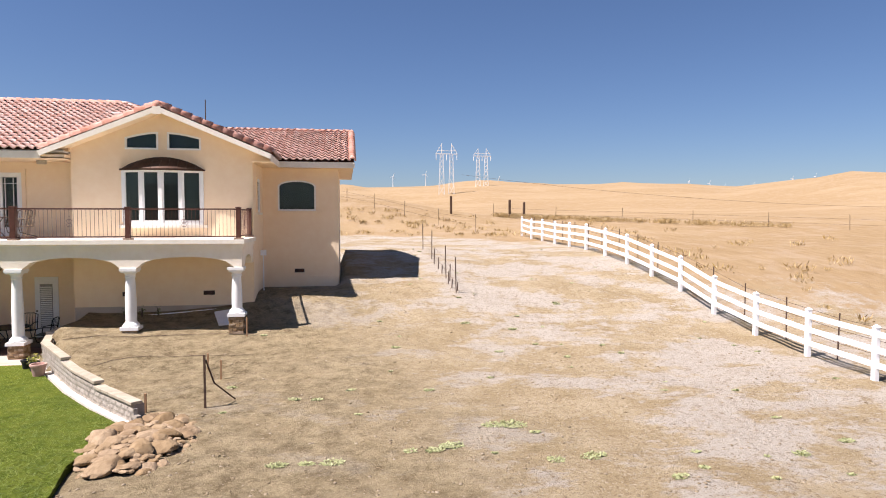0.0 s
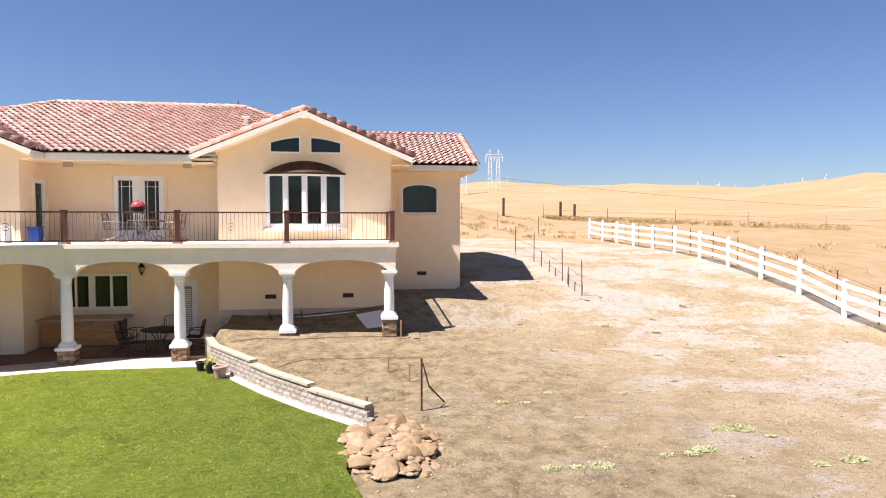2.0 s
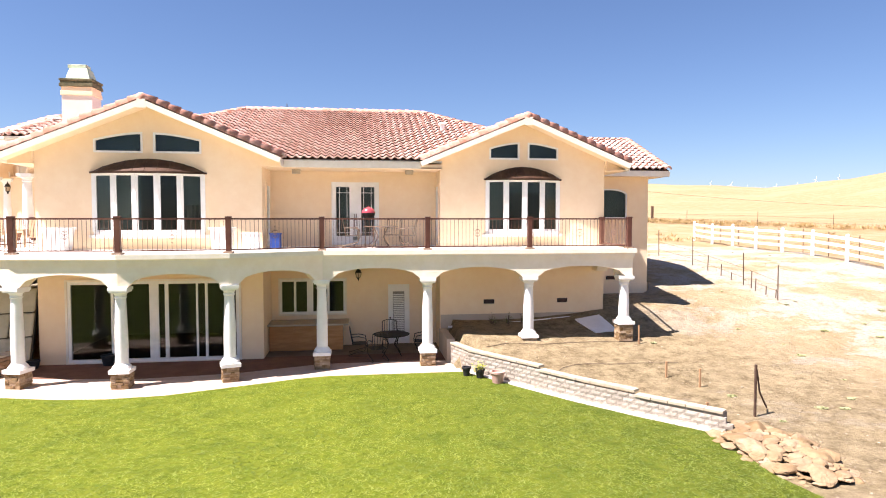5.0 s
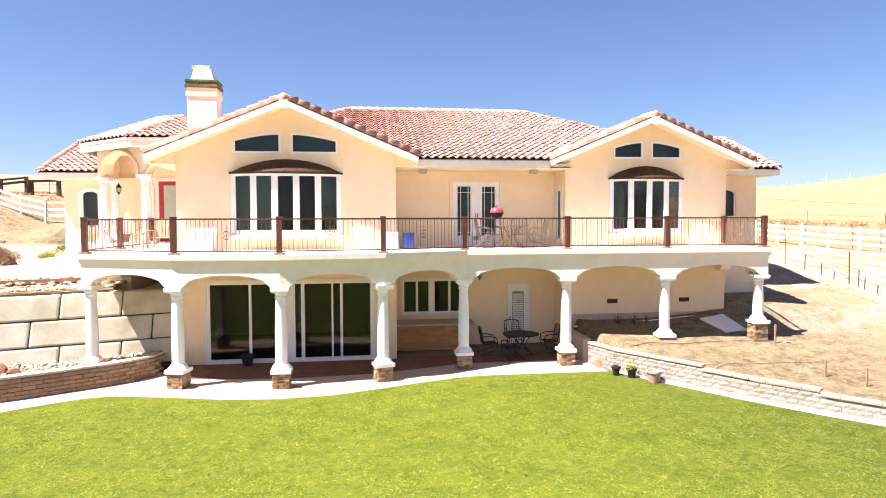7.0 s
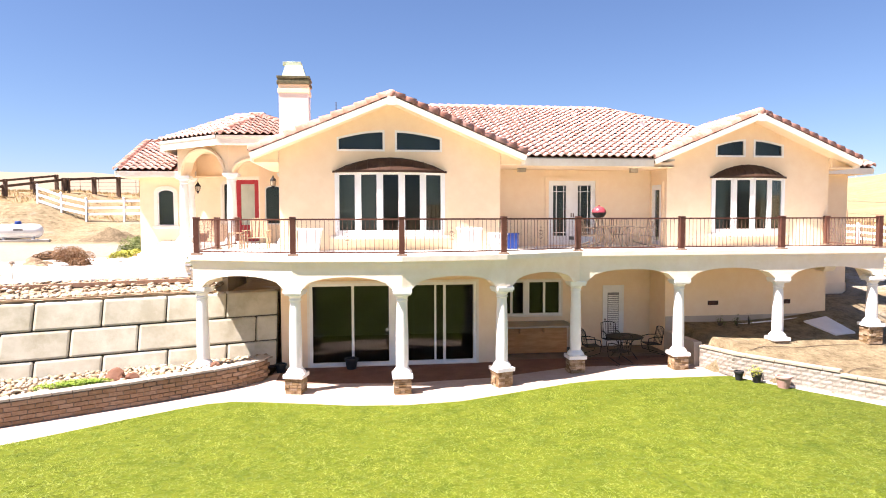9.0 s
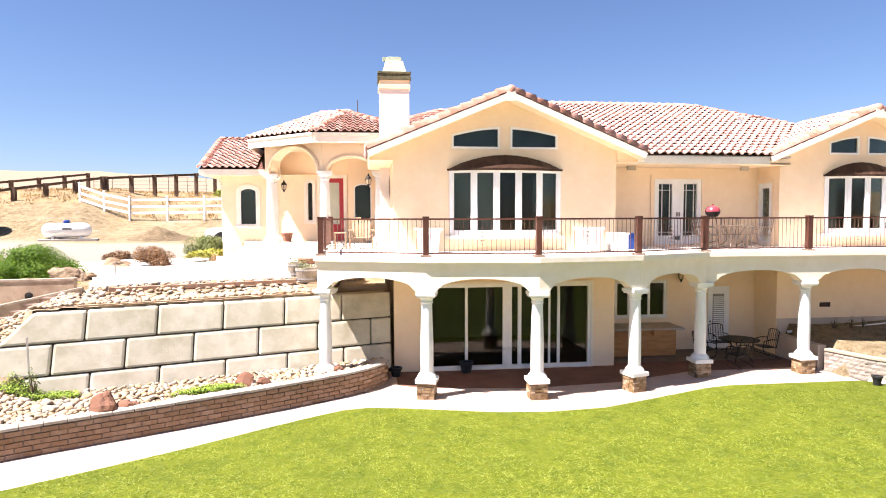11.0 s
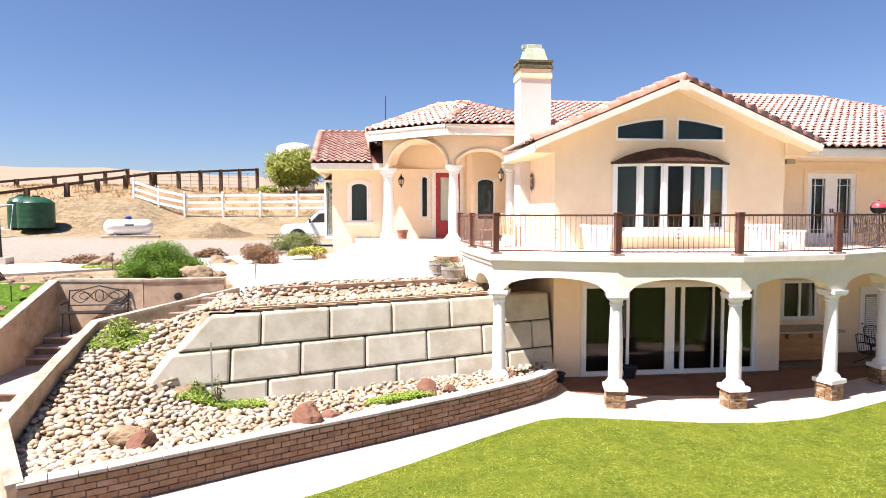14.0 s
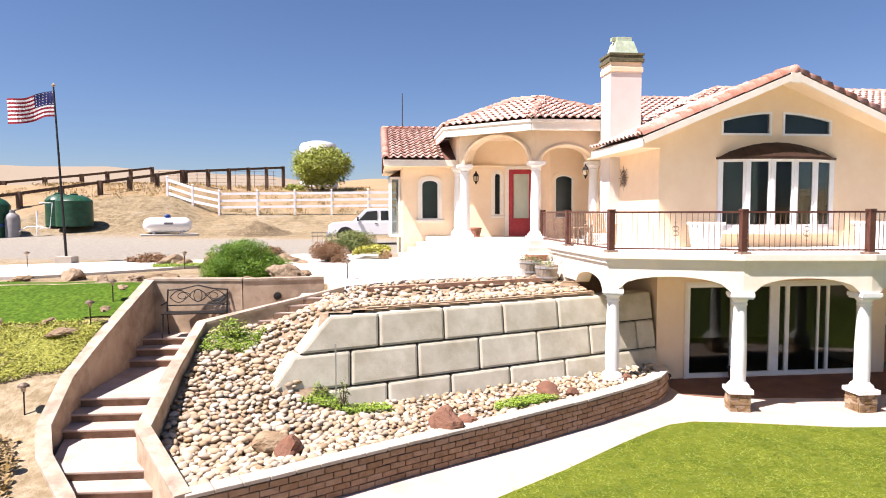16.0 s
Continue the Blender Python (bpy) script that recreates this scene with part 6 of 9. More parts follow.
# cobbles
rng = np.random.default_rng(5)
cob_near, cob_rest = [], []
step = 0.120
for iy in range(int(9.5 / step)):
    for ix in range(int(12.2 / step)):
        x = -34.1 + (ix + 0.5 * (iy % 2) + rng.uniform(-0.36, 0.36)) * step
        y = 15.1 + (iy + rng.uniform(-0.36, 0.36)) * step
        xa, ya = np.array([x]), np.array([y])
        if not inside(offset_ring(bed_poly, 0.12), xa, ya)[0]:
            continue
        face = 20.99 + 0.36 * (x + 26.5)
        if x > -31.3 and face - 0.5 < y < face + 0.46 and not (x < -31.15 and y > face - 0.3):
            continue
        if y > face + 1.05 and x > -30.0 and not (x > -24.6) and rng.uniform() < 0.55:
            continue
        if x > -24.0 and y > face + 0.3:
            continue
        dens = 0.93 if (x < -29.5 or y > face) else 0.80
        if rng.uniform() > dens:
            continue
        r = rng.uniform(0.046, 0.086) * (1.25 if rng.uniform() < 0.12 else 1.0)
        if x > -29 and y < face:
            r *= 0.85
        z = float(bed_height(x, y)) + r * 0.22
        row = (x, y, z, rng.uniform(0, 6.28), r * rng.uniform(1.0, 1.55), r * rng.uniform(0.8, 1.1), r * rng.uniform(0.85, 1.1), rng.uniform(-0.35, 0.35), rng.uniform(-0.35, 0.35))
        (cob_near if x < -31.4 and y < 19.5 and len(cob_near) < 300 else cob_rest).append(row)
cobble_bed = thing("cobble_bed", (-30.0, 18.0, 1.9), "bed of rounded tan river cobbles", "cobbles")
for i, r in enumerate(cob_near):
    piece("cobble", COBBLES[i % 3], pose_s(*r), cobble_bed)
tri_v = [np.array([v.co[:] for v in m.vertices]) for m in COBBLES]
tri_f = [np.array([p.vertices[:] for p in m.polygons]) for m in COBBLES]
cv, cf = [], []
for i, r in enumerate(cob_rest):
    j = i % 5
    m = np.array(pose_s(*r))
    cv.append(tri_v[j] @ m[:3, :3].T + m[:3, 3])
    cf.append(tri_f[j])
V, F = merge_np(cv, cf)
ob = new("cobble_field", big_mesh("cobble_field", V, F, COBBLE_F, tuple(base_of(cobble_bed)), smooth=True))
ob.parent = cobble_bed
tagged(ob, kind="stuff")

# great block wall
block_wall = thing("block_wall", (-26.5, 21.0, 1.6), "battered retaining wall of large cast concrete blocks", "retaining wall")
DIRB, BAT = Vector((0.941, 0.339)), 0.28


def face_point(x, z, back):
    """Point of the wall face at plan x and height z, moved back metres into the bank."""
    dz = 3.78 - z
    s = (x + 26.5 - 0.339 * BAT * dz) / 0.941
    return (-26.5 + 0.941 * s + 0.339 * BAT * dz - 0.339 * back, 21.09 + 0.339 * s - 0.941 * BAT * dz + 0.941 * back, z)


rows = [(3.04, 3.77, [-29.6, -28.1, -26.6, -25.08, -23.55, -22.12], (-30.65, -31.25)),
        (2.31, 3.035, [-30.2, -28.74, -27.26, -25.72, -24.2, -22.72, -22.12], (-31.35, -31.85)),
        (1.58, 2.305, [-30.9, -29.42, -27.98, -26.5, -24.98, -23.48, -22.12], (-31.6, -31.6))]
for z0, z1, js, (lt, lb) in rows:
    g = 0.012
    ends = [(lt, lb, js[0] - g, js[0] - g)] + [(a + g, a + g, b - g, b - g) for a, b in zip(js[:-1], js[1:])]
    for a_t, a_b, b_t, b_b in ends:
        vs = [face_point(a_b, z0 + g, 0), face_point(b_b, z0 + g, 0), face_point(b_b, z0 + g, 0.6), face_point(a_b, z0 + g, 0.6),
              face_point(a_t, z1 - g, 0), face_point(b_t, z1 - g, 0), face_point(b_t, z1 - g, 0.6), face_point(a_t, z1 - g, 0.6)]
        part("block", Geo().add(vs, [(3, 2, 1, 0), (4, 5, 6, 7), (0, 1, 5, 4), (1, 2, 6, 5), (2, 3, 7, 6), (3, 0, 4, 7)]), BLOCKC, block_wall, bevel=0.06)
# dark sheet behind the blocks, painted as the shade in their joints
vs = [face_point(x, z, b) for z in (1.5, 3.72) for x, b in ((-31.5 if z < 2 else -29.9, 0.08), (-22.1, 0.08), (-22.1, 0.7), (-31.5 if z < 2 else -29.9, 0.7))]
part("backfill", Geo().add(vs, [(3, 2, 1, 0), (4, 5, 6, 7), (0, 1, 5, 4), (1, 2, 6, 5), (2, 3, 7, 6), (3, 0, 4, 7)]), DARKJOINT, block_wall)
solo("timber_edging", Geo().beam((-29.9, 20.17, 3.80), (-23.9, 22.33, 3.80), 0.14, 0.12), PALEWOOD, (-27.0, 21.2, 3.8), "pale timber board laid along the block wall", "edging")
solo("timber_edging", Geo().beam((-29.9, 22.05, 4.02), (-25.0, 23.55, 4.04), 0.12, 0.12), material("weathered_brown_board", (0.34, 0.20, 0.13), (0.46, 0.30, 0.20), 6.0, 0.85, 0.3, 40), (-27.5, 22.8, 3.88), "weathered brown timber edging in the cobbles", "edging")

# bed rocks and plants
for x, y, z, s, fl in ((-28.35, 17.75, 1.86, 0.42, 1.15), (-27.95, 17.9, 1.86, 0.26, 1.0), (-25.85, 19.75, 1.90, 0.34, 0.75), (-25.35, 19.55, 1.9, 0.17, 1.0), (-31.5, 17.0, 2.0, 0.36, 0.8), (-31.15, 16.8, 1.95, 0.28, 0.9), (-23.6, 20.75, 1.88, 0.18, 0.8)):
    lone_rock(x, y, z, s, "rough red-brown rock among the cobbles", RED_ROCKS if s != 0.36 else ROCKS, fl)
for k, (poly, n) in enumerate((([(-31.2, 18.55), (-29.3, 18.75), (-29.5, 19.15), (-30.9, 19.1)], 1500), ([(-27.3, 18.5), (-26.3, 18.85), (-25.7, 19.2), (-26.3, 19.35), (-27.2, 18.95)], 1500), ([(-33.5, 20.1), (-32.4, 20.0), (-32.1, 20.7), (-33.4, 20.9)], 1500))):
    ground_cover("groundcover", poly, bed_height, LEAF_LIME, 0.045, n * 3, "bright green creeping groundcover in the cobbles", 30 + k, height=0.13)
shrub("sapling", -30.35, 18.85, 2.05, 0.13, 0.13, 0.75, LEAF_OLIVE, 0.07, 140, "thin young sapling tied to a stake", 3, 6, "sapling")
shrub("shrub", -32.9, 20.6, 3.1, 0.36, 0.3, 0.6, LEAF_LIME, 0.07, 420, "small green shrub behind the stair wall", 4, 9)
solo("stake", Geo().beam((-30.5, 19.05, 2.2), (-30.5, 19.0, 3.3), 0.035, 0.03, up=(1, 0, 0)), STEEL, (-30.5, 19.0, 2.2), "grey stake leaning at the block wall", "stake")

# ---------- terrace and entry steps ----------
terr = [(-30.42, 22.2), (-28.8, 23.5), (-26.8, 23.95), (-24.3, 24.4), (-23.95, 29.2), (-28.95, 29.97), (-29.3, 34.0), (-33.0, 35.0), (-35.0, 32.2), (-39.3, 31.6), (-46.0, 29.5), (-46.0, 25.3), (-40.0, 25.9), (-37.2, 27.9),
        (-35.6, 29.4), (-33.8, 28.8), (-32.3, 26.6), (-31.3, 24.5), (-30.9, 23.2)]
solo("terrace", Geo().prism(terr, 3.8, 4.095), CONCRETE, (0, 0, 0), "white concrete entry terrace and path", "paving", kind="structure")
STEPLINE = [(-27.75, 29.9), (-27.3, 28.0), (-24.75, 25.7), (-24.2, 25.65)]
steps = thing("entry_steps", (-26.0, 27.0, 4.09), "pale concrete entry steps", "steps")
for kx in range(5):
    o = offset_line(STEPLINE, 0.36 * (4 - kx))
    part("step", Geo().prism(o + [(-23.9, 29.5), (-26.0, 30.2)], 4.05, 4.10 + 0.194 * (kx + 1) - 0.02), CONCRETE, steps)
part("landing", Geo().prism([(-22.1, 25.6), (-22.1, 29.3), (-26.4, 29.9), (-24.2, 25.66)], 4.6, 5.045), CONCRETE, steps)

# ---------- stairs, garden walls, bench ----------
GW = GARDENWALL
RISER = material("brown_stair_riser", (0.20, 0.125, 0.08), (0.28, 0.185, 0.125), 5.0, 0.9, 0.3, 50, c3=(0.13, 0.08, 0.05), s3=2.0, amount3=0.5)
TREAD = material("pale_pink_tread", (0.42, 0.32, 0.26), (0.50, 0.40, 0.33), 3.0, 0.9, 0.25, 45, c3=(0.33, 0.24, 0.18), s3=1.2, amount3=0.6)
COPING = material("worn_tan_coping", (0.36, 0.28, 0.205), (0.46, 0.375, 0.29), 4.0, 0.92, 0.4, 45, c3=(0.20, 0.145, 0.10), s3=2.2, amount3=0.7)
stairs = thing("garden_stairs", (-34.4, 18.0, 1.36), "pinkish concrete garden stairs with landings", "stairs")
treads = [(15.3, 16.35, 1.52), (16.2, 16.75, 1.69), (16.6, 18.3, 1.85), (18.1, 18.6, 2.03), (18.5, 19.0, 2.20), (18.9, 21.5, 2.38), (21.3, 21.75, 2.56), (21.65, 22.1, 2.75), (22.0, 22.75, 2.93)]
for y0, y1, z in treads:
    x0 = -35.42 if y0 > 17.5 else -35.6 + (17.5 - y0) * 0.75
    x1 = -33.5 if y0 > 16.9 else -33.5 + (16.9 - y0) * 0.65
    q = [(x0, y0), (x1, y0 - 0.05), (-33.5 if y1 > 16.9 else x1 - 0.2, y1), (-35.42 if y1 > 17.2 else x0 - 0.2, y1)]
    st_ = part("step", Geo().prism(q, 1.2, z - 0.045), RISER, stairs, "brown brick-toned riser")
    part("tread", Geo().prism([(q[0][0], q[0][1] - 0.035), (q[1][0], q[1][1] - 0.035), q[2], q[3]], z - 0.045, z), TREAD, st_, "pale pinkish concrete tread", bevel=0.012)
for i in range(6):
    z = 3.10 + 0.165 * i
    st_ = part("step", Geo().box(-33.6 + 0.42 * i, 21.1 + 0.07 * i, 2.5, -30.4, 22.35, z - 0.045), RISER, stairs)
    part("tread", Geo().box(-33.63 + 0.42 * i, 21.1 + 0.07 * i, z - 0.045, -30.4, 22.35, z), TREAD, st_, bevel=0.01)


def sloped_wall(name, pts, thick, low, label, mat=GW):
    """Garden wall along (x, y, top) points, its top following them."""
    line = [(p[0], p[1]) for p in pts]
    a, b = offset_line(line, thick / 2), offset_line(line, -thick / 2)
    g, c = Geo(), Geo()
    a2, b2 = offset_line(line, thick / 2 + 0.02), offset_line(line, -thick / 2 - 0.02)
    for i in range(len(pts) - 1):
        t0, t1 = pts[i][2], pts[i + 1][2]
        g.prism([b[i], a[i], a[i + 1], b[i + 1]], low, [t0 - 0.05, t0 - 0.05, t1 - 0.05, t1 - 0.05])
        c.prism([b2[i], a2[i], a2[i + 1], b2[i + 1]], [t0 - 0.06, t0 - 0.06, t1 - 0.06, t1 - 0.06], [t0, t0, t1, t1])
    root = thing(name, (pts[0][0], pts[0][1], low), label, "garden wall")
    weld(part("wall_body", g, mat, root))
    weld(part("coping", c, COPING, root, "worn tan coping"))
    return root


sloped_wall("stair_wall", [(-33.9, 15.2, 1.75), (-34.25, 15.75, 1.83), (-35.05, 16.8, 2.05), (-35.45, 17.6, 2.28), (-35.5, 18.6, 2.88), (-35.5, 19.7, 3.25), (-35.48, 21.2, 3.72), (-35.35, 22.75, 4.3)], 0.2, 1.2, "tan stucco stair wall stepping up the slope")
sloped_wall("stair_wall", [(-32.42, 15.2, 2.0), (-33.55, 16.92, 2.42), (-33.68, 19.0, 2.92), (-33.68, 21.08, 3.46), (-32.2, 21.39, 3.78), (-30.45, 21.75, 4.15)], 0.2, 1.2, "tan stucco stair wall beside the cobbles")
sloped_wall("bench_wall", [(-35.4, 22.85, 4.31), (-33.0, 22.5, 4.31)], 0.24, 2.5, "tan stucco wall behind the bench")
sloped_wall("bench_wall", [(-33.0, 22.5, 4.30), (-31.0, 22.6, 4.32)], 0.24, 2.5, "tan stucco wall beside the upper steps")
solo("wall_lamp", Geo().lathe((0, 0), [(0, -0.03), (0.1, -0.03), (0.1, 0.03), (0.0, 0.05)], 12), IRON, (0, 0, 0), "round black step light set in the wall", "lamp").matrix_world = Matrix.Translation((-32.15, 22.41, 3.85)) @ Matrix.Rotation(math.pi / 2, 4, 'X')
bench = thing("garden_bench", (-34.1, 22.2, 2.93), "black iron garden bench with scrolled back", "bench")
for x in (-34.82, -33.38):
    part("leg", Geo().tube([(x, 21.9, 2.93), (x, 22, 3.52)], 0.02, 6).tube([(x, 22.4, 2.93), (x, 22.3, 3.52), (x, 22.4, 4.06)], 0.02, 6).tube([(x, 21.9, 3.74), (x, 22.3, 3.76)], 0.018, 6), IRON, bench)
for j in range(5):
    part("slat", Geo().box(-34.84, 21.9 + j * 0.085, 3.5, -33.36, 22 + j * 0.085, 3.525), IRON, bench)
part("back_rail", Geo().tube([(-34.82, 22.4, 4.04), (-34.46, 22.4, 4.07), (-34.1, 22.4, 4.16), (-33.74, 22.4, 4.07), (-33.38, 22.4, 4.04)], 0.02, 6).tube([(-34.82, 22.4, 3.66), (-33.38, 22.4, 3.66)], 0.018, 6), IRON, bench)
for ph in (0.0, math.pi):
    part("scroll", Geo().tube([(-34.78 + 1.36 * u, 22.4, 3.86 + 0.04 * math.sin(math.pi * u) + 0.15 * math.sin(3 * math.pi * u + ph)) for u in np.linspace(0, 1, 31)], 0.012, 5), IRON, bench)
for c, d in ((-34.46, 1), (-33.74, -1)):
    part("scroll", Geo().tube([(c + d * 0.19 * (1 - a / 9) * math.cos(a), 22.4, 3.88 + 0.12 * (1 - a / 10) * math.sin(a)) for a in np.linspace(0, 6.5, 18)], 0.011, 5), IRON, bench)
part("scroll", Geo().tube([(-34.1 + 0.1 * math.cos(a), 22.4, 3.9 + 0.16 * math.sin(a)) for a in np.linspace(0, 6.28, 17)], 0.011, 5), IRON, bench)

# ---------- upper garden ----------
BANK_Y = [13.0, 15.2, 15.75, 16.8, 17.6, 18.6, 19.7, 21.2, 22.75]
BANK_X = [-33.2, -34.03, -34.38, -35.17, -35.56, -35.61, -35.61, -35.59, -35.46]
BANK_Z = [1.4, 1.66, 1.74, 1.95, 2.2, 2.78, 3.14, 3.62, 4.2]


def bank_height(x, y):
    """Earth behind the stair wall, level with its coping at the wall and rising gently away from it."""
    x, y = np.asarray(x, float), np.asarray(y, float)
    d = np.interp(y, BANK_Y, BANK_X) - x
    k = sstep(0.3, 5.0, d)
    return np.interp(y, BANK_Y, BANK_Z) - 0.05 * k + 0.02 * wave(x, y, 2.6, 1.0) + 0.03


rows_y, offs = np.arange(13.0, 22.95, 0.15), np.concatenate([np.arange(0, 2.4, 0.15), np.arange(2.5, 12, 0.5)])
KD, KY = np.meshgrid(offs, rows_y)
KX = np.interp(KY, BANK_Y, BANK_X) - KD
KZ = bank_height(KX, KY)
KZ = np.where((KD > 11.2) | (KY < 13.1) | (KY > 22.8), KZ - 0.35, KZ)
kid = np.arange(KX.size).reshape(KX.shape)
kq = np.stack([kid[:-1, :-1], kid[1:, :-1], kid[1:, 1:], kid[:-1, 1:]], -1).reshape(-1, 4)
tagged(new("bank", big_mesh("bank", np.stack([KX, KY, KZ], -1).reshape(-1, 3), kq, BANKSOIL, smooth=True)), "dry tan earth bank behind the stair wall", "bank", kind="structure")
zt = lambda x, y: ground_height(x, y)
UP_LAWN = [(-35.3, 20.9), (-36.6, 20.75), (-38.2, 20.75), (-40.0, 20.5), (-46.0, 20.3), (-46.0, 24.6), (-40.5, 24.9), (-37.2, 24.6), (-35.3, 23.2)]
ux, uy = np.arange(-46.2, -35.4, 0.2), np.arange(20.0, 25.2, 0.2)
UX, UY = np.meshgrid(ux, uy)
ok = inside(UP_LAWN, UX, UY)
uidx = np.arange(UX.size).reshape(UX.shape)
cell = ok[:-1, :-1] & ok[1:, 1:] & ok[:-1, 1:] & ok[1:, :-1]
uq = np.stack([uidx[:-1, :-1], uidx[:-1, 1:], uidx[1:, 1:], uidx[1:, :-1]], -1)[cell]
UZ = np.where(UY < 22.7, bank_height(UX, UY), np.maximum(ground_height(UX, UY), 4.0)) + 0.05
tagged(new("upper_lawn", big_mesh("upper_lawn", np.stack([UX, UY, UZ], -1).reshape(-1, 3), uq, UPLAWN, smooth=True)), "small green upper lawn edged with rocks", "lawn", kind="structure")
ground_cover("groundcover", [(-35.62, 18.9), (-36.9, 18.5), (-39.0, 18.4), (-46, 18.6), (-46, 20.4), (-40.0, 20.6), (-38.2, 20.8), (-36.8, 20.75), (-35.62, 20.9)], lambda x, y: bank_height(x, y) + 0.01, LEAF_YELLOW, 0.045, 60000, "yellow-green creeping groundcover on the bank", 41, height=0.10)
YX, YY = np.meshgrid(np.arange(-46, -35.6, 0.12), np.arange(18.4, 21.0, 0.12))
YZ = bank_height(YX, YY) + 0.03 + 0.04 * wave(YX, YY, 3.4, 2.0) + 0.02 * wave(YX, YY, 9.0, 1.0)
ok = inside([(-35.66, 18.95), (-36.9, 18.6), (-39.0, 18.5), (-46, 18.6), (-46, 20.4), (-40.0, 20.55), (-38.2, 20.7), (-36.8, 20.7), (-35.66, 20.85)], YX, YY)
yid = np.arange(YX.size).reshape(YX.shape)
cell = ok[:-1, :-1] & ok[1:, 1:] & ok[:-1, 1:] & ok[1:, :-1]
yq = np.stack([yid[:-1, :-1], yid[:-1, 1:], yid[1:, 1:], yid[1:, :-1]], -1)[cell]
tagged(new("groundcover", big_mesh("groundcover", np.stack([YX, YY, YZ], -1).reshape(-1, 3), yq, CARPET, smooth=True)), "dense yellow-green mat covering the bank", "groundcover", kind="stuff")
ground_cover("dry_grass", [(-34.6, 14.5), (-35.4, 16.6), (-35.75, 17.3), (-38.0, 17.6), (-42.0, 17.0), (-42.0, 14.5)], bank_height, DRYWEED, 0.10, 15000, "dry brown weeds matted on the bank", 42, "grass", 0.07)
ground_cover("groundcover", [(-34.6, 29.3), (-37.2, 28.4), (-37.5, 29.3), (-35.4, 30.4)], lambda x, y: 0 * x + 4.1, LEAF_LIME, 0.06, 3500, "patch of green turf between path and rocks", 43, height=0.05)
ground_cover("groundcover", [(-31.4, 24.0), (-32.6, 25.4), (-35.0, 25.0), (-35.3, 24.1), (-33.0, 23.2)], ground_height, LEAF_LIME, 0.06, 1800, "green turf below the boulders", 44, height=0.05)
ground_cover("groundcover", [(-30.6, 31.6), (-29.2, 31.1), (-28.95, 32.6), (-30.2, 33.2)], lambda x, y: 4.1 + 0.35 * np.exp(-((x + 29.6) ** 2 + (y - 32.1) ** 2)), LEAF_YELLOW, 0.10, 2500, "yellow-green mound of groundcover by the wall", 45, height=0.2)
lone_rock(-29.25, 31.4, 4.15, 0.35, "pale tan rock by the yellow groundcover", ROCKS, 1.1)
shrub("shrub", -33.55, 25.9, 4.0, 1.45, 1.1, 1.25, LEAF_DARK, 0.055, 52000, "large dense green rounded shrub", 11, 26, fill=0.35)
shrub("shrub", -31.4, 30.1, 4.05, 0.85, 0.75, 0.88, LEAF_BROWN, 0.075, 9000, "dry russet-brown rounded shrub", 12, 16)
shrub("shrub", -30.9, 36.5, 4.15, 1.25, 1.1, 1.15, LEAF_OLIVE, 0.09, 10000, "grey-green sprawling shrub near the drive", 13, 16)
shrub("shrub", -38.0, 31.2, 4.05, 1.15, 0.5, 0.38, LEAF_BROWN, 0.11, 2200, "low brown sprawling shrub by the road", 14, 14)
shrub("shrub", -34.3, 34.5, 4.05, 0.9, 0.5, 0.42, LEAF_BROWN, 0.11, 1600, "low brown-green shrub by the road", 15, 12)
for x, y, s, fl in ((-32.3, 25.0, 0.55, 0.75), (-31.8, 25.3, 0.32, 0.7), (-33.3, 24.6, 0.2, 0.7), (-32.9, 30.6, 0.55, 0.6), (-32.3, 29.7, 0.3, 0.6), (-37.1, 29.9, 0.52, 0.8), (-36.5, 29.6, 0.3, 0.8), (-35.45, 29.2, 0.34, 1.5), (-35.6, 24.6, 0.42, 0.6), (-36.6, 25.1, 0.25, 0.7),
                    (-38.5, 25.6, 0.45, 0.7), (-37.6, 25.3, 0.28, 0.6), (-39.8, 25.4, 0.3, 0.5), (-41.0, 25.3, 0.35, 0.5), (-34.8, 24.5, 0.22, 0.7), (-34.2, 24.3, 0.16, 0.7), (-36.3, 20.3, 0.28, 0.5), (-36.9, 20.9, 0.2, 0.5), (-38.2, 20.8, 0.42, 0.5), (-35.9, 21.4, 0.16, 0.6),
                    (-36.4, 16.2, 0.3, 0.5), (-36.0, 15.6, 0.25, 0.5), (-36.9, 15.4, 0.35, 0.5), (-35.9, 22.4, 0.15, 0.6)):
    lone_rock(x, y, float(bank_height(x, y)) if x < -35.5 and y < 22.8 else (float(ground_height(np.array([x]), np.array([y]))[0]) if y > 24 else 4.05), s * 1.15, "craggy brown landscape rock beside the path", LROCKS, fl)


def path_lamp(x, y, z):
    lamp = thing("path_lamp", (x, y, z), "small black solar path lamp on a stake", "lamp", "path lamps")
    part("stake", Geo().tube([(x, y, z - 0.05), (x, y, z + 0.42)], 0.014, 6), IRON, lamp)
    part("lens", Geo().lathe((x, y), [(0.0, z + 0.40), (0.035, z + 0.41), (0.05, z + 0.5), (0.0, z + 0.5)], 10), LAMPGLASS, lamp)
    part("cap", Geo().lathe((x, y), [(0.0, z + 0.5), (0.10, z + 0.5), (0.085, z + 0.535), (0.03, z + 0.57), (0.0, z + 0.575)], 12), BRONZE, lamp)


for x, y, z in ((-30.45, 24.0, 4.09), (-41.6, 29.2, 4.08), (-35.85, 21.7, 3.85), (-35.9, 20.6, 3.5), (-35.9, 17.9, 2.4), (-35.55, 16.4, 1.95), (-36.2, 28.6, 4.08)):
    path_lamp(x, y, z)

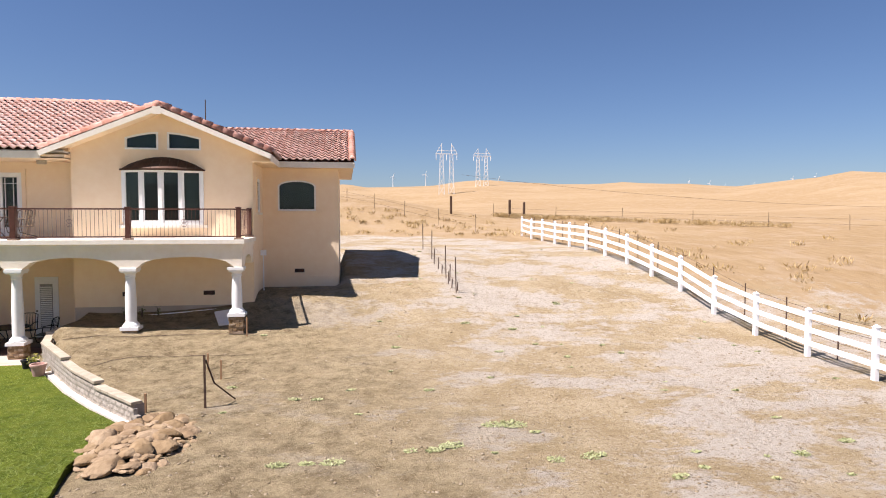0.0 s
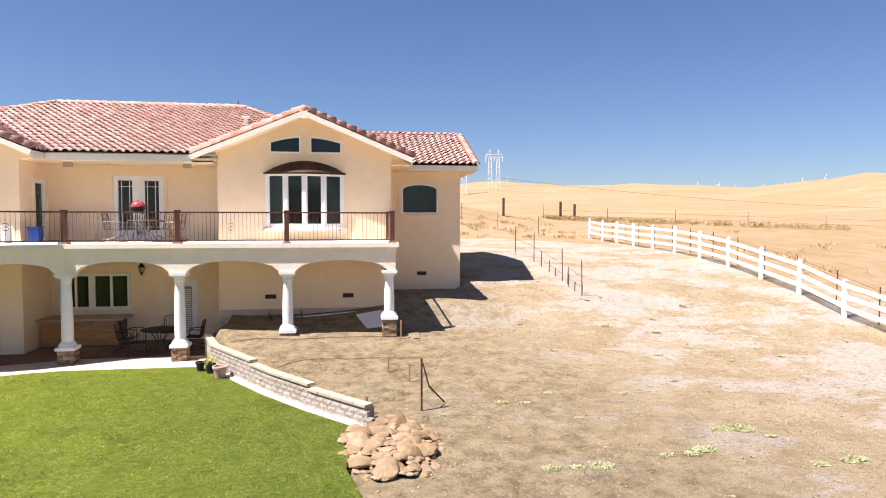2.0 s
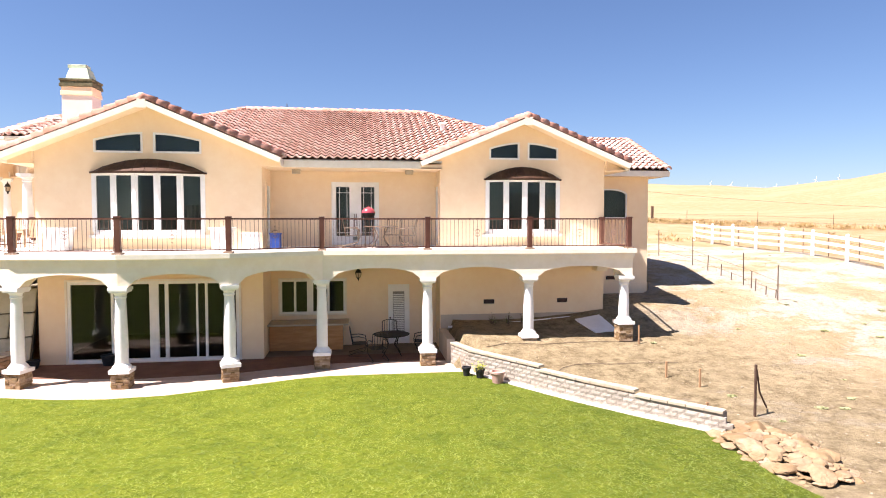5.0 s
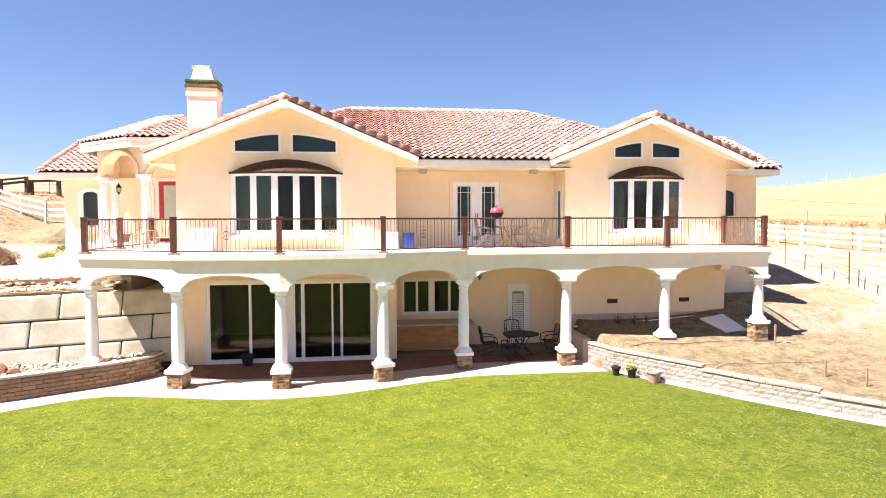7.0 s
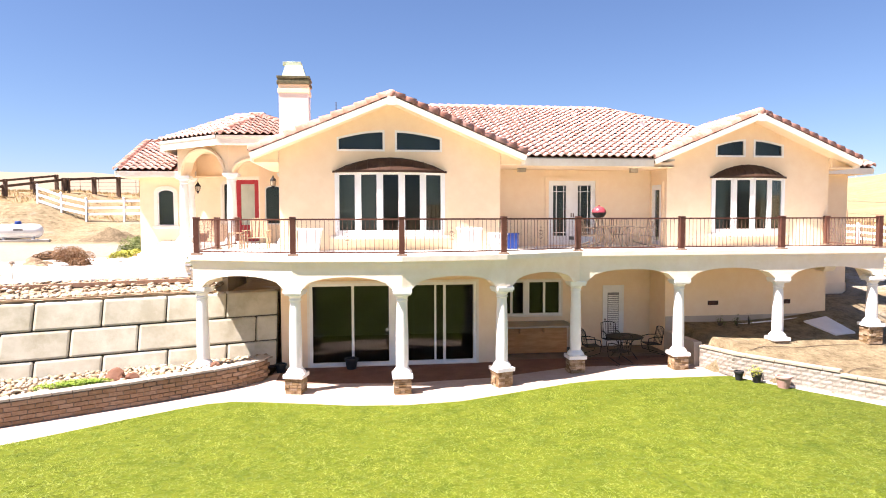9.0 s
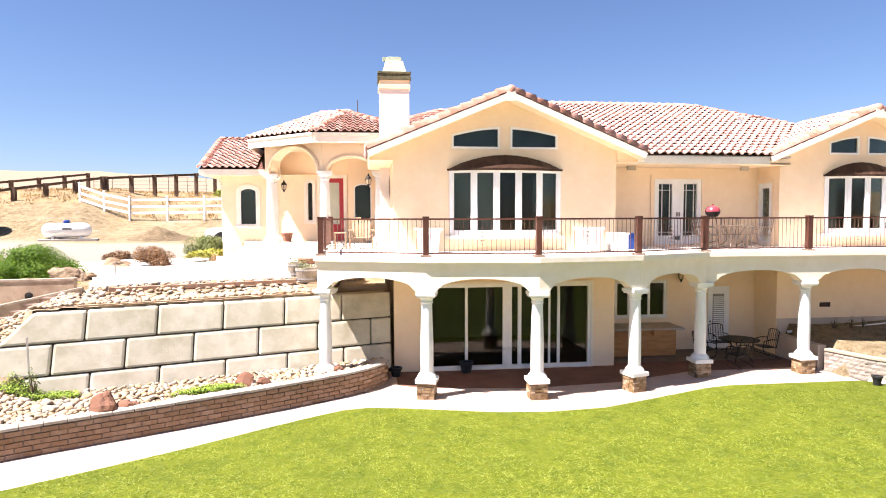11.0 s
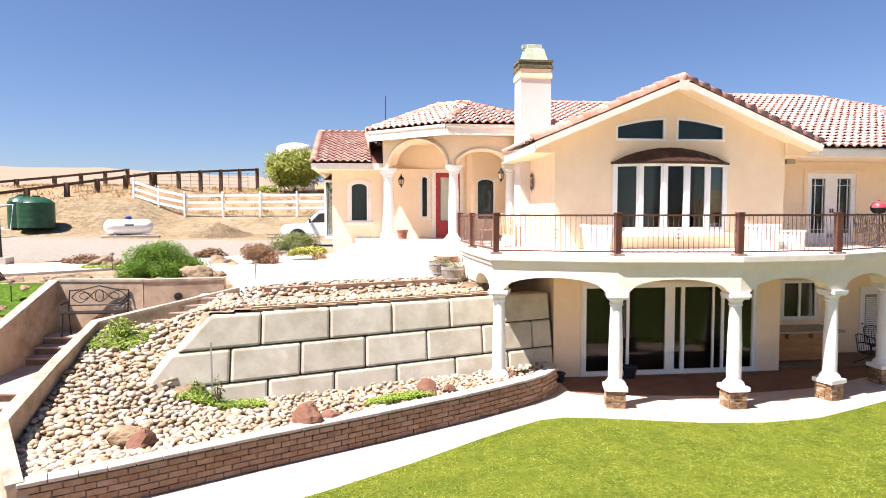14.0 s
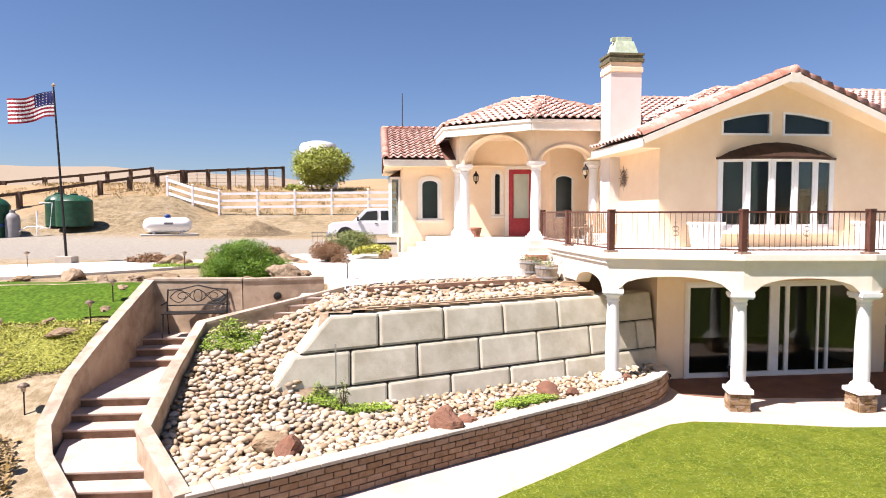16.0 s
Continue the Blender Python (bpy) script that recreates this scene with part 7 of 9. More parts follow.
# pots on the terrace
def pot(name, x, y, z, r0, r1, h, mat, label, plant=None, rim=0.02, n=18):
    root = thing(name, (x, y, z), label, "pot")
    part("vessel", Geo().lathe((x, y), [(r0, z), (r0 * 1.02, z + 0.02), (r1, z + h - 0.05), (r1 + rim, z + h - 0.05), (r1 + rim, z + h), (r1 - 0.02, z + h), (r1 - 0.03, z + h - 0.06), (0, z + h - 0.07)], n), mat, root)
    if plant:
        rng = np.random.default_rng(int(abs(x * 100)))
        P = rng.normal(size=(220, 3)) * np.array([r1 * 0.6, r1 * 0.6, 0.06]) + np.array([x, y, z + h + 0.05])
        v, f = leaf_cloud(P, np.tile(np.array([[0, 0, 1.0]]), (220, 1)), 0.07, rng)
        ob = new("plant", big_mesh("plant", v, f, plant, (x, y, z)))
        ob.parent = root
        tagged(ob, kind="stuff")
    return root


def barrel(x, y, z, label):
    root = pot("barrel_planter", x, y, z, 0.28, 0.34, 0.45, BARREL, label, LEAF_OLIVE, 0.0, 20)
    for zz, r in ((0.08, 0.297), (0.36, 0.338)):
        part("hoop", Geo().lathe((x, y), [(r, z + zz), (r + 0.008, z + zz), (r + 0.008, z + zz + 0.045), (r, z + zz + 0.045)], 20), STEEL, root)


barrel(-24.72, 23.9, 3.98, "weathered half-barrel planter with hoops")
barrel(-25.05, 24.5, 4.09, "grey half-barrel planter behind another")
pot("pot", -24.75, 25.0, 4.3, 0.24, 0.34, 0.36, TERRACOTTA, "terracotta bowl planter on the steps", None)
pot("pot", -27.55, 29.3, 4.45, 0.15, 0.2, 0.3, TERRACOTTA, "terracotta pot with a small plant", LEAF_OLIVE)
pot("pot", -27.15, 29.5, 4.65, 0.16, 0.22, 0.28, TERRACOTTA, "terracotta pot by the arched window", LEAF_OLIVE)
pot("pot", -25.95, 29.1, 5.05, 0.15, 0.21, 0.34, TERRACOTTA, "tall terracotta pot beside the column", None)
solo("garden_hose", Geo().tube([(-24.35 + 0.32 * math.cos(a) * (1 - a / 60), 22.9 + 0.26 * math.sin(a) * (1 - a / 60), 3.95 + 0.004 * a) for a in np.linspace(0, 22, 70)], 0.014, 5), PALEWOOD, (-24.3, 22.9, 3.93), "coiled pale garden hose on the cobbles", "hose")


def gh(x, y):
    return float(ground_height(np.array([float(x)]), np.array([float(y)]))[0])


# ---------- right of the lawn: split-face wall, rocks ----------
rwall = thing("garden_wall", (-7.0, 17.0, 1.36), "split-face grey-tan block garden wall stepping down", "garden wall")
ro, ri = offset_line(RWALL, -0.02), offset_line(RWALL, 0.24)
seg_len = [math.hypot(b[0] - a[0], b[1] - a[1]) for a, b in zip(RWALL[:-1], RWALL[1:])]
total = sum(seg_len)


def rwall_top(s):
    return 2.04 if s < 4.0 else (1.94 if s < 6.7 else 1.84)


g = Geo()
acc = 0.0
back = offset_line(RWALL, -0.24)
for i, (a, b) in enumerate(zip(RWALL[:-1], RWALL[1:])):
    g.prism([RWALL[i], RWALL[i + 1], back[i + 1], back[i]], 1.2, min(rwall_top(acc), rwall_top(acc + seg_len[i])) - 0.07)
    acc += seg_len[i]
weld(part("core", g, MORTAR, rwall))
rng = np.random.default_rng(8)


def split_face(w, h):
    """Block with a rough broken face."""
    vs, fs, nx_, nz_ = [], [], 4, 2
    for k in range(nz_ + 1):
        for i in range(nx_ + 1):
            edge_ = i in (0, nx_) or k in (0, nz_)
            vs.append((-w / 2 + w * i / nx_, -0.016 + (0.008 if edge_ else rng.uniform(-0.007, 0.0)), h * k / nz_))
    m = nx_ + 1
    for k in range(nz_):
        for i in range(nx_):
            fs.append((k * m + i, k * m + i + 1, (k + 1) * m + i + 1, (k + 1) * m + i))
    b = len(vs)
    vs += [(-w / 2, 0.08, 0), (w / 2, 0.08, 0), (w / 2, 0.08, h), (-w / 2, 0.08, h)]
    fs += [(0, b, b + 1, nx_), (nz_ * m + nx_, b + 2, b + 3, nz_ * m), (b, 0, nz_ * m, b + 3), (nx_, b + 1, b + 2, nz_ * m + nx_)]
    return mesh_of("wall_block", Geo().add(vs, fs), CMU)


BLK = [split_face(0.286, 0.118) for _ in range(4)]
rcap_m = mesh_of("cap_stone", Geo().box(-0.196, -0.035, 0, 0.196, 0.20, 0.07), TANCAP, bevel=0.012)
for row in range(6):
    for i, (p, d) in enumerate(along(RWALL, 0.295)):
        s = 0.15 + i * 0.295
        z = 1.34 + row * 0.122
        if z + 0.12 > rwall_top(s) - 0.05:
            continue
        q = p + d * (0.147 if row % 2 else 0.0)
        m = Matrix((d.to_3d(), Vector((-d.y, d.x, 0)), Vector((0, 0, 1)))).transposed().to_4x4()
        m.translation = (q.x, q.y, z)
        piece("wall_block", BLK[(i * 3 + row * 5) % 4], m, rwall)
for i, (p, d) in enumerate(along(RWALL, 0.40)):
    m = Matrix((d.to_3d(), Vector((-d.y, d.x, 0)), Vector((0, 0, 1)))).transposed().to_4x4()
    m.translation = (p.x, p.y, rwall_top(0.2 + i * 0.4) - 0.07)
    piece("cap_stone", rcap_m, m, rwall)
solo("curb_strip", strip(offset_line(RWALL[1:], 0.17), offset_line(RWALL[1:], 0.0), 1.25, 1.405), CONCRETE, (-7, 17, 1.3), "white concrete mowing strip along the wall", "curb", kind="structure")
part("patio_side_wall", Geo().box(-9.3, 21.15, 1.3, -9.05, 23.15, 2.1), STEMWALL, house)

pile = thing("rock_pile", (-4.0, 12.3, 1.3), "heap of tan rocks at the end of the wall", "rocks")
rng = np.random.default_rng(11)
placed = []
for k in range(900):
    t = rng.uniform(0, 1)
    cx_, cy_ = -3.98 + 0.12 * t, 14.0 - 2.95 * t
    wid = 0.55 + 0.48 * math.sin(math.pi * min(1, t * 1.1))
    r = rng.uniform(0.17, 0.30) if k < 24 else (rng.uniform(0.12, 0.2) if k < 110 else rng.uniform(0.055, 0.10))
    big = k < 14
    off = rng.uniform(-1, 1)
    x, y = cx_ + off * wid - 0.12 * (t - 0.4), cy_ + rng.uniform(-0.1, 0.1)
    if any((x - a) ** 2 + (y - b) ** 2 < ((r + c) * (0.72 if big else 0.6)) ** 2 for a, b, c in placed):
        continue
    placed.append((x, y, r))
    h = 0.30 * (1 - off * off * 0.8) * (0.6 + 0.4 * math.sin(math.pi * t))
    piece("rock", ROCKS[k % 6], pose_s(x, y, 1.24 + h + r * 0.12, rng.uniform(0, 6.28), r * 1.3, r * 1.0, r * rng.uniform(0.6, 0.85), rng.uniform(-0.25, 0.25), rng.uniform(-0.25, 0.25)), pile)
solo("rock_pile_core", Geo().add([(-4.5, 13.5, 1.2), (-3.9, 13.4, 1.2), (-3.4, 12.2, 1.2), (-3.6, 11.2, 1.2), (-4.3, 11.1, 1.2), (-4.7, 12.0, 1.2), (-4.15, 13.0, 1.42), (-3.95, 11.8, 1.42)],
     [(0, 1, 6), (1, 2, 7, 6), (2, 3, 7), (3, 4, 7), (4, 5, 6, 7), (5, 0, 6)]), BEDSOIL, (-4, 12.3, 1.2), "earth packed under the rock heap", "earth", kind="stuff")

# ---------- white rail fences ----------
fpost = mesh_of("post", Geo().box(-0.065, -0.065, -0.15, 0.065, 0.065, 1.42).add([(-0.08, -0.08, 1.42), (0.08, -0.08, 1.42), (0.08, 0.08, 1.42), (-0.08, 0.08, 1.42), (0, 0, 1.5)], [(3, 2, 1, 0), (0, 1, 4), (1, 2, 4), (2, 3, 4), (3, 0, 4)]), VINYL)


def rail_fence(pts, label, height=1.0):
    """White fence of posts and three rails through (x, y) points; stands on the ground."""
    fence = thing("rail_fence", (pts[0][0], pts[0][1], gh(*pts[0][:2])), label, "fence")
    zs = [p[2] if len(p) > 2 else gh(p[0], p[1]) for p in pts]
    for p, z in zip(pts, zs):
        piece("post", fpost, Matrix.Translation((p[0], p[1], z)) @ Matrix.Diagonal((1, 1, height, 1)), fence)
    for i in range(len(pts) - 1):
        a, b = pts[i], pts[i + 1]
        for h in (0.42, 0.82, 1.24):
            part("rail", Geo().beam((a[0], a[1], zs[i] + h * height), (b[0], b[1], zs[i + 1] + h * height), 0.045, 0.15 * height), VINYL, fence)
    return fence


line = []
for k in range(17):
    y = 45.9 - 2.43 * k
    line.append((13.22 + 0.5 * float(sstep(44, 24, y)), y))
rail_fence(line, "long white vinyl rail fence down the slope")
rail_fence([(-45.55, 56.9, 6.95), (-43.55, 56.4, 6.3), (-41.45, 55.85, 5.85)], "white vinyl rail fence stepping up the bank", 1.25)
rail_fence([(-41.45 + 2.83 * k, 55.87 + 0.03 * k, 5.83 + 0.03 * k) for k in range(9)], "white vinyl rail fence along the paddock", 1.25)

# ---------- wire fences and stakes ----------
tpost = mesh_of("post", Geo().box(-0.018, -0.006, -0.1, 0.018, 0.006, 1.4).box(-0.006, -0.03, -0.1, 0.006, 0.006, 1.4), STEELPOST)


def wire_fence(pts, label, heights=(0.5, 0.9, 1.25), group="", lean=0.02):
    wf = thing("wire_fence", (pts[0][0], pts[0][1], gh(*pts[0][:2])), label, "fence")
    rg = random.Random(len(pts))
    for p in pts:
        piece("post", tpost, Matrix.Translation((p[0], p[1], gh(*p))) @ Euler((rg.uniform(-lean, lean), rg.uniform(-lean, lean), rg.uniform(0, 3))).to_matrix().to_4x4(), wf)
    for h in heights:
        part("wire", Geo().tube([(p[0], p[1], gh(*p) + h) for p in pts], 0.007, 4), STEELPOST, wf)
    return wf


wire_fence([(14.35 + 0.04 * (k % 3), 46.5 - 2.15 * k) for k in range(19)], "rusty wire fence on steel posts behind the white rails")
wire_fence([(4.25, 23.95), (4.2, 26.1), (4.15, 30.1), (4.15, 33.6)], "low rusty wire fence across the bare yard", (0.35, 0.75), lean=0.03)
wire_fence([(13.2 - 2.6 * k, 46.8 + 3.6 * k) for k in range(1, 10)], "wire fence climbing the dry hill", (0.5, 1.0))
wire_fence([(15.5 + 5.8 * k, 64.6 - 3.0 * k) for k in range(9)], "wire fence along the golden field", (0.5, 1.0))
for k, (x, y) in enumerate(((4.2, 24.6), (4.15, 25.2), (4.3, 25.7), (4.15, 26.9), (4.1, 27.6), (4.05, 28.6), (4.35, 24.2))):
    h = 0.35 + 0.18 * (k % 3)
    solo("stake", Geo().tube([(x, y, gh(x, y) - 0.05), (x + 0.02, y, gh(x, y) + h)], 0.022, 5), STEELPOST, (x, y, gh(x, y)), "short weathered stake in the bare dirt", "stake", "yard stakes")
near_post = thing("brace_post", (-3.13, 14.5, 1.4), "rusty steel post with a leaning brace", "post")
part("upright", Geo().beam((-3.13, 14.49, 1.3), (-3.13, 14.49, 2.62), 0.045, 0.045, up=(1, 0, 0)), STEELPOST, near_post)
part("brace", Geo().beam((-3.1, 14.5, 2.5), (-2.95, 14.6, 1.95), 0.03, 0.03, up=(1, 0, 0)).beam((-2.95, 14.6, 1.95), (-2.55, 14.9, 1.48), 0.03, 0.03), STEELPOST, near_post)
for run in ([(-8.3, 19.9), (-7.48, 20.35), (-6.4, 20.3), (-5.59, 20.53), (-4.4, 20.67), (-2.93, 20.67)], [(-6.75, 17.9), (-6.4, 18.34), (-6.0, 18.58), (-5.54, 18.72), (-4.77, 18.66), (-3.99, 18.7), (-3.32, 18.76), (-2.69, 18.77)]):
    solo("garden_hose", Geo().tube([(x, y, gh(x, y) + 0.025) for x, y in run], 0.009, 5), BARK, (run[0][0], run[0][1], gh(*run[0])), "thin brown irrigation line lying across the dirt", "hose", "irrigation lines")
for x, y, h in ((-4.36, 14.4, 0.42), (-3.2, 16.7, 0.5), (-3.7, 17.55, 0.45), (-3.12, 20.5, 0.62)):
    solo("stake", Geo().box(x - 0.022, y - 0.022, gh(x, y) - 0.1, x + 0.022, y + 0.022, gh(x, y) + h), STAKE, (x, y, gh(x, y)), "orange pine stake in the dirt", "stake", "pine stakes")
sheet = [(-4.17, 21.54), (-3.34, 21.68), (-3.58, 22.73), (-4.52, 22.6)]
q = [(x, y, gh(x, y) + 0.05) for x, y in sheet] + [(x, y, gh(x, y)) for x, y in sheet]
solo("board", Geo().add(q, [(0, 1, 2, 3), (7, 6, 5, 4), (0, 4, 5, 1), (1, 5, 6, 2), (2, 6, 7, 3), (3, 7, 4, 0)]), WHITE, (-4, 22, 2.0), "white board lying on the ground under the porch", "board")
solo("drain_pipe", Geo().tube([(-9.0, 22.95, 2.18), (-6.5, 22.9, 2.3), (-3.6, 23.0, 2.5)], 0.04, 8), VINYL, (-6.5, 22.9, 2.2), "white plastic pipe along the stem wall", "pipe")
for k, (x, y) in enumerate(((-7.5, 22.75), (-6.9, 22.7), (-6.4, 22.8))):
    shrub("weed", x, y, gh(x, y), 0.22, 0.15, 0.45, LEAF_OLIVE, 0.06, 40, "straggly dark weed at the foot of the wall", 60 + k, 5, "weed")
solo("gas_meter", Geo().box(-3.2, 24.6, 4.25, -3.0, 24.8, 4.45).tube([(-3.1, 24.7, 4.25), (-3.1, 24.7, 2.7)], 0.02, 6), VINYL, (-3.1, 24.7, 2.7), "white meter box on the side wall", "meter")

# pots at the wall foot
pot("pot", -9.0, 19.25, 1.39, 0.09, 0.12, 0.26, BLACKPOT, "black plastic nursery pot", None)
pot("pot", -8.66, 18.95, 1.39, 0.10, 0.13, 0.26, BLACKPOT, "black nursery pot with a small plant", LEAF_YELLOW)
pot("pot", -8.28, 18.35, 1.39, 0.14, 0.19, 0.32, PINKPOT, "pink clay pot against the block wall", None)


# ---------- weeds and dry tufts ----------
def tufts(name, spots, mat, label, seed, leaf=0.10, per=60, spread_=0.25, height=0.10, category="weeds"):
    rng = np.random.default_rng(seed)
    P = []
    for x, y, s in spots:
        s = s * 0.75 if category == "weeds" else s
        n = int(per * s)
        a, r = rng.uniform(0, 6.28, n), np.sqrt(rng.uniform(0, 1, n)) * spread_ * s
        px, py = x + np.cos(a) * r * 1.5, y + np.sin(a) * r
        P.append(np.stack([px, py, ground_height(px, py) + rng.uniform(0.0, height, n) * s], 1))
    P = np.concatenate(P)
    v, f = leaf_cloud(P, np.tile(np.array([[0, 0, 1.2]]), (len(P), 1)), leaf, rng, 1.2, 0.2 if category == "grass" else 0.7, category == "grass")
    return tagged(new(name, big_mesh(name, v, f, mat)), label, category, kind="stuff")


rng = np.random.default_rng(21)
spots = [(3.39, 12.47, 1.7), (3.0, 12.5, 1.2), (1.97, 11.48, 1.3), (1.6, 11.3, 0.9), (-1.22, 11.09, 1.0), (-0.24, 11.06, 1.1), (4.45, 10.67, 1.3), (3.74, 10.65, 0.9), (1.15, 11.38, 0.7), (5.5, 9.5, 0.7), (8.3, 10.2, 0.9), (9.7, 10.7, 0.9), (-0.7, 11.1, 0.8),
         (-1.21, 14.78, 0.8), (-0.69, 14.7, 0.8), (0.1, 15.4, 0.6), (2.0, 15.1, 0.7), (4.6, 18.4, 0.8), (1.5, 19.0, 0.7), (5.6, 20.5, 0.8), (-2.8, 15.9, 0.6), (4.1, 21.2, 0.9), (8.0, 23.0, 0.9)]
for k in range(60):
    spots.append((rng.uniform(-3, 13), rng.uniform(9, 36), rng.uniform(0.2, 0.55)))
tufts("weeds", spots, WEED, "pale green weeds scattered over the bare dirt", 22, 0.05, 260, 0.17, 0.02)
spots = []
for k in range(26):
    y = rng.uniform(14, 62)
    spots.append((14.6 + abs(rng.normal()) * 6 + 0.12 * (y - 14), y, rng.uniform(0.3, 1.0)))
for k in range(170):
    u = rng.uniform() ** 1.6
    spots.append((16 + 25 * u, 64.4 - 12.9 * u + rng.normal() * 0.5, rng.uniform(0.4, 1.2)))
for k in range(70):
    spots.append((rng.uniform(-4, 13), rng.uniform(44, 60), rng.uniform(0.3, 0.7)))
tufts("dry_grass", spots, FARWEED, "dry golden weeds along the fences", 23, 0.26, 60, 0.55, 0.32, "grass")
spots = [(rng.uniform(-58, -30), rng.uniform(55.5, 76), rng.uniform(0.3, 0.75)) for k in range(420)]
tufts("dry_grass", spots, STRAW, "dry straw on the paddock bank", 24, 0.24, 50, 0.8, 0.14, "grass")
spots = [(15 + abs(rng.normal()) * 5, rng.uniform(15, 34), rng.uniform(0.3, 0.7)) for k in range(16)]
tufts("weeds", spots, FARWEED, "dry brown thistles in the golden field", 25, 0.16, 40, 0.22, 0.22, "grass")
# heap of tipped soil beside the road
MX, MY = np.meshgrid(np.arange(-40.2, -34.8, 0.12), np.arange(48.4, 52.4, 0.12))
lump = np.exp(-(((MX + 37.5) / 1.35) ** 2 + ((MY - 50.4) / 0.9) ** 2))
MZ = ground_height(MX, MY) - 0.06 + 0.85 * lump * (1 + 0.22 * wave(MX, MY, 4.0, 2.0) + 0.1 * wave(MX, MY, 11.0, 1.0))
mid_ = np.arange(MX.size).reshape(MX.shape)
mq = np.stack([mid_[:-1, :-1], mid_[:-1, 1:], mid_[1:, 1:], mid_[1:, :-1]], -1).reshape(-1, 4)
HEAPSOIL = material("brown_heaped_soil", (0.11, 0.08, 0.043), (0.21, 0.16, 0.095), 7.0, 0.97, 0.9, 12, c3=(0.08, 0.057, 0.03), s3=2.2, amount3=0.7, bump_dist=0.05)
tagged(new("soil_heap", big_mesh("soil_heap", np.stack([MX, MY, MZ], -1).reshape(-1, 3), mq, HEAPSOIL, smooth=True)), "low heap of brown soil beside the gravel road", "soil heap")
# clods and pebbles on the bare earth
PEB = rock_mesh("pebble", ROCK, 77, 0.45, 0.5, 1)
pv = np.array([v.co[:] for v in PEB.vertices])
pf = np.array([p.vertices[:] for p in PEB.polygons])
cv, cf = [], []
for k in range(9000):
    x, y = rng.uniform(-8, 13), 9 + 24 * rng.uniform() ** 1.6
    if inside(LOW_ZONE, np.array([x]), np.array([y]))[0]:
        continue
    r = 0.008 + 0.034 * rng.uniform() ** 4
    m = np.array(pose_s(x, y, gh(x, y) + r * 0.2, rng.uniform(0, 6), r * 1.3, r, r))
    cv.append(pv @ m[:3, :3].T + m[:3, 3])
    cf.append(pf)
V, F = merge_np(cv, cf)
tagged(new("pebbles", big_mesh("pebbles", V, F, PEBBLE)), "small stones and clods on the bare dirt", "stones", kind="stuff")

# ---------- lawn blades ----------
rng = np.random.default_rng(31)
n = 260000
X, Y = rng.uniform(-34, -4.6, n), 19.6 - 12.5 * rng.uniform(0, 1, n) ** 0.8
ok = inside(offset_ring(lawn_poly, 0.02), X, Y)
X, Y = X[ok], Y[ok]
n = len(X)
hgt = rng.uniform(0.012, 0.026, n) * (1 + 0.35 * wave(X, Y, 1.1, 4.0))
az = rng.uniform(0, 6.28, n)
w = 0.011
lean = rng.normal(size=(n, 2)) * 0.07
A = np.stack([X - np.cos(az) * w, Y - np.sin(az) * w, np.full(n, 1.38)], 1)
B = np.stack([X + np.cos(az) * w, Y + np.sin(az) * w, np.full(n, 1.38)], 1)
C = np.stack([X + lean[:, 0], Y + lean[:, 1], 1.385 + hgt], 1)
V = np.stack([A, B, C], 1).reshape(-1, 3)
tagged(new("grass", big_mesh("grass", V, np.arange(3 * n).reshape(-1, 3), BLADE)), "short green lawn grass", "grass", kind="stuff")

# ---------- drive, tanks, truck, flag ----------
tank = thing("propane_tank", (-43.2, 49.6, 4.4), "white propane tank on a concrete pad", "propane tank")
d = Vector((0.93, 0.36, 0)).normalized()
c0 = Vector((-43.3, 49.55, 5.15))
prof = [(-1.5, 0.0), (-1.46, 0.2), (-1.36, 0.36), (-1.2, 0.46), (-1.0, 0.5), (1.0, 0.5), (1.2, 0.46), (1.36, 0.36), (1.46, 0.2), (1.5, 0.0)]
sd = Vector((-d.y, d.x, 0))
vs, k = [], 20
for t, r in prof:
    for j in range(k):
        a = 2 * math.pi * j / k
        vs.append(c0 + d * t + (sd * math.cos(a) + Vector((0, 0, 1)) * math.sin(a)) * r)
fs = [(i * k + j, i * k + (j + 1) % k, (i + 1) * k + (j + 1) % k, (i + 1) * k + j) for i in range(len(prof) - 1) for j in range(k)]
part("vessel", Geo().add(vs, fs), WHITE, tank, smooth=40)
part("valve_dome", Geo().lathe((c0.x, c0.y), [(0.2, 5.6), (0.2, 5.78), (0.16, 5.84), (0, 5.86)], 12), BLUE, tank, "blue valve cover")
for t in (-0.85, 0.85):
    q = c0 + d * t
    part("saddle", Geo().obox((q.x, q.y), (d.x, d.y), (sd.x, sd.y), 0.08, 0.35, 4.55, 4.72), STEEL, tank)
q = c0 - sd * 0.506
part("marking", Geo().beam((q.x + d.x * -0.25, q.y + d.y * -0.25, 5.25), (q.x + d.x * 0.3, q.y + d.y * 0.3, 5.25), 0.004, 0.14), GREYTANK, tank, "grey lettering bar")
solo("concrete_pad", Geo().obox((-43.2, 49.5), (d.x, d.y), (sd.x, sd.y), 1.75, 0.6, 4.2, 4.56), CONCRETE, (-43.2, 49.5, 4.2), "concrete pad under the propane tank", "pad", kind="structure", bevel=0.02)


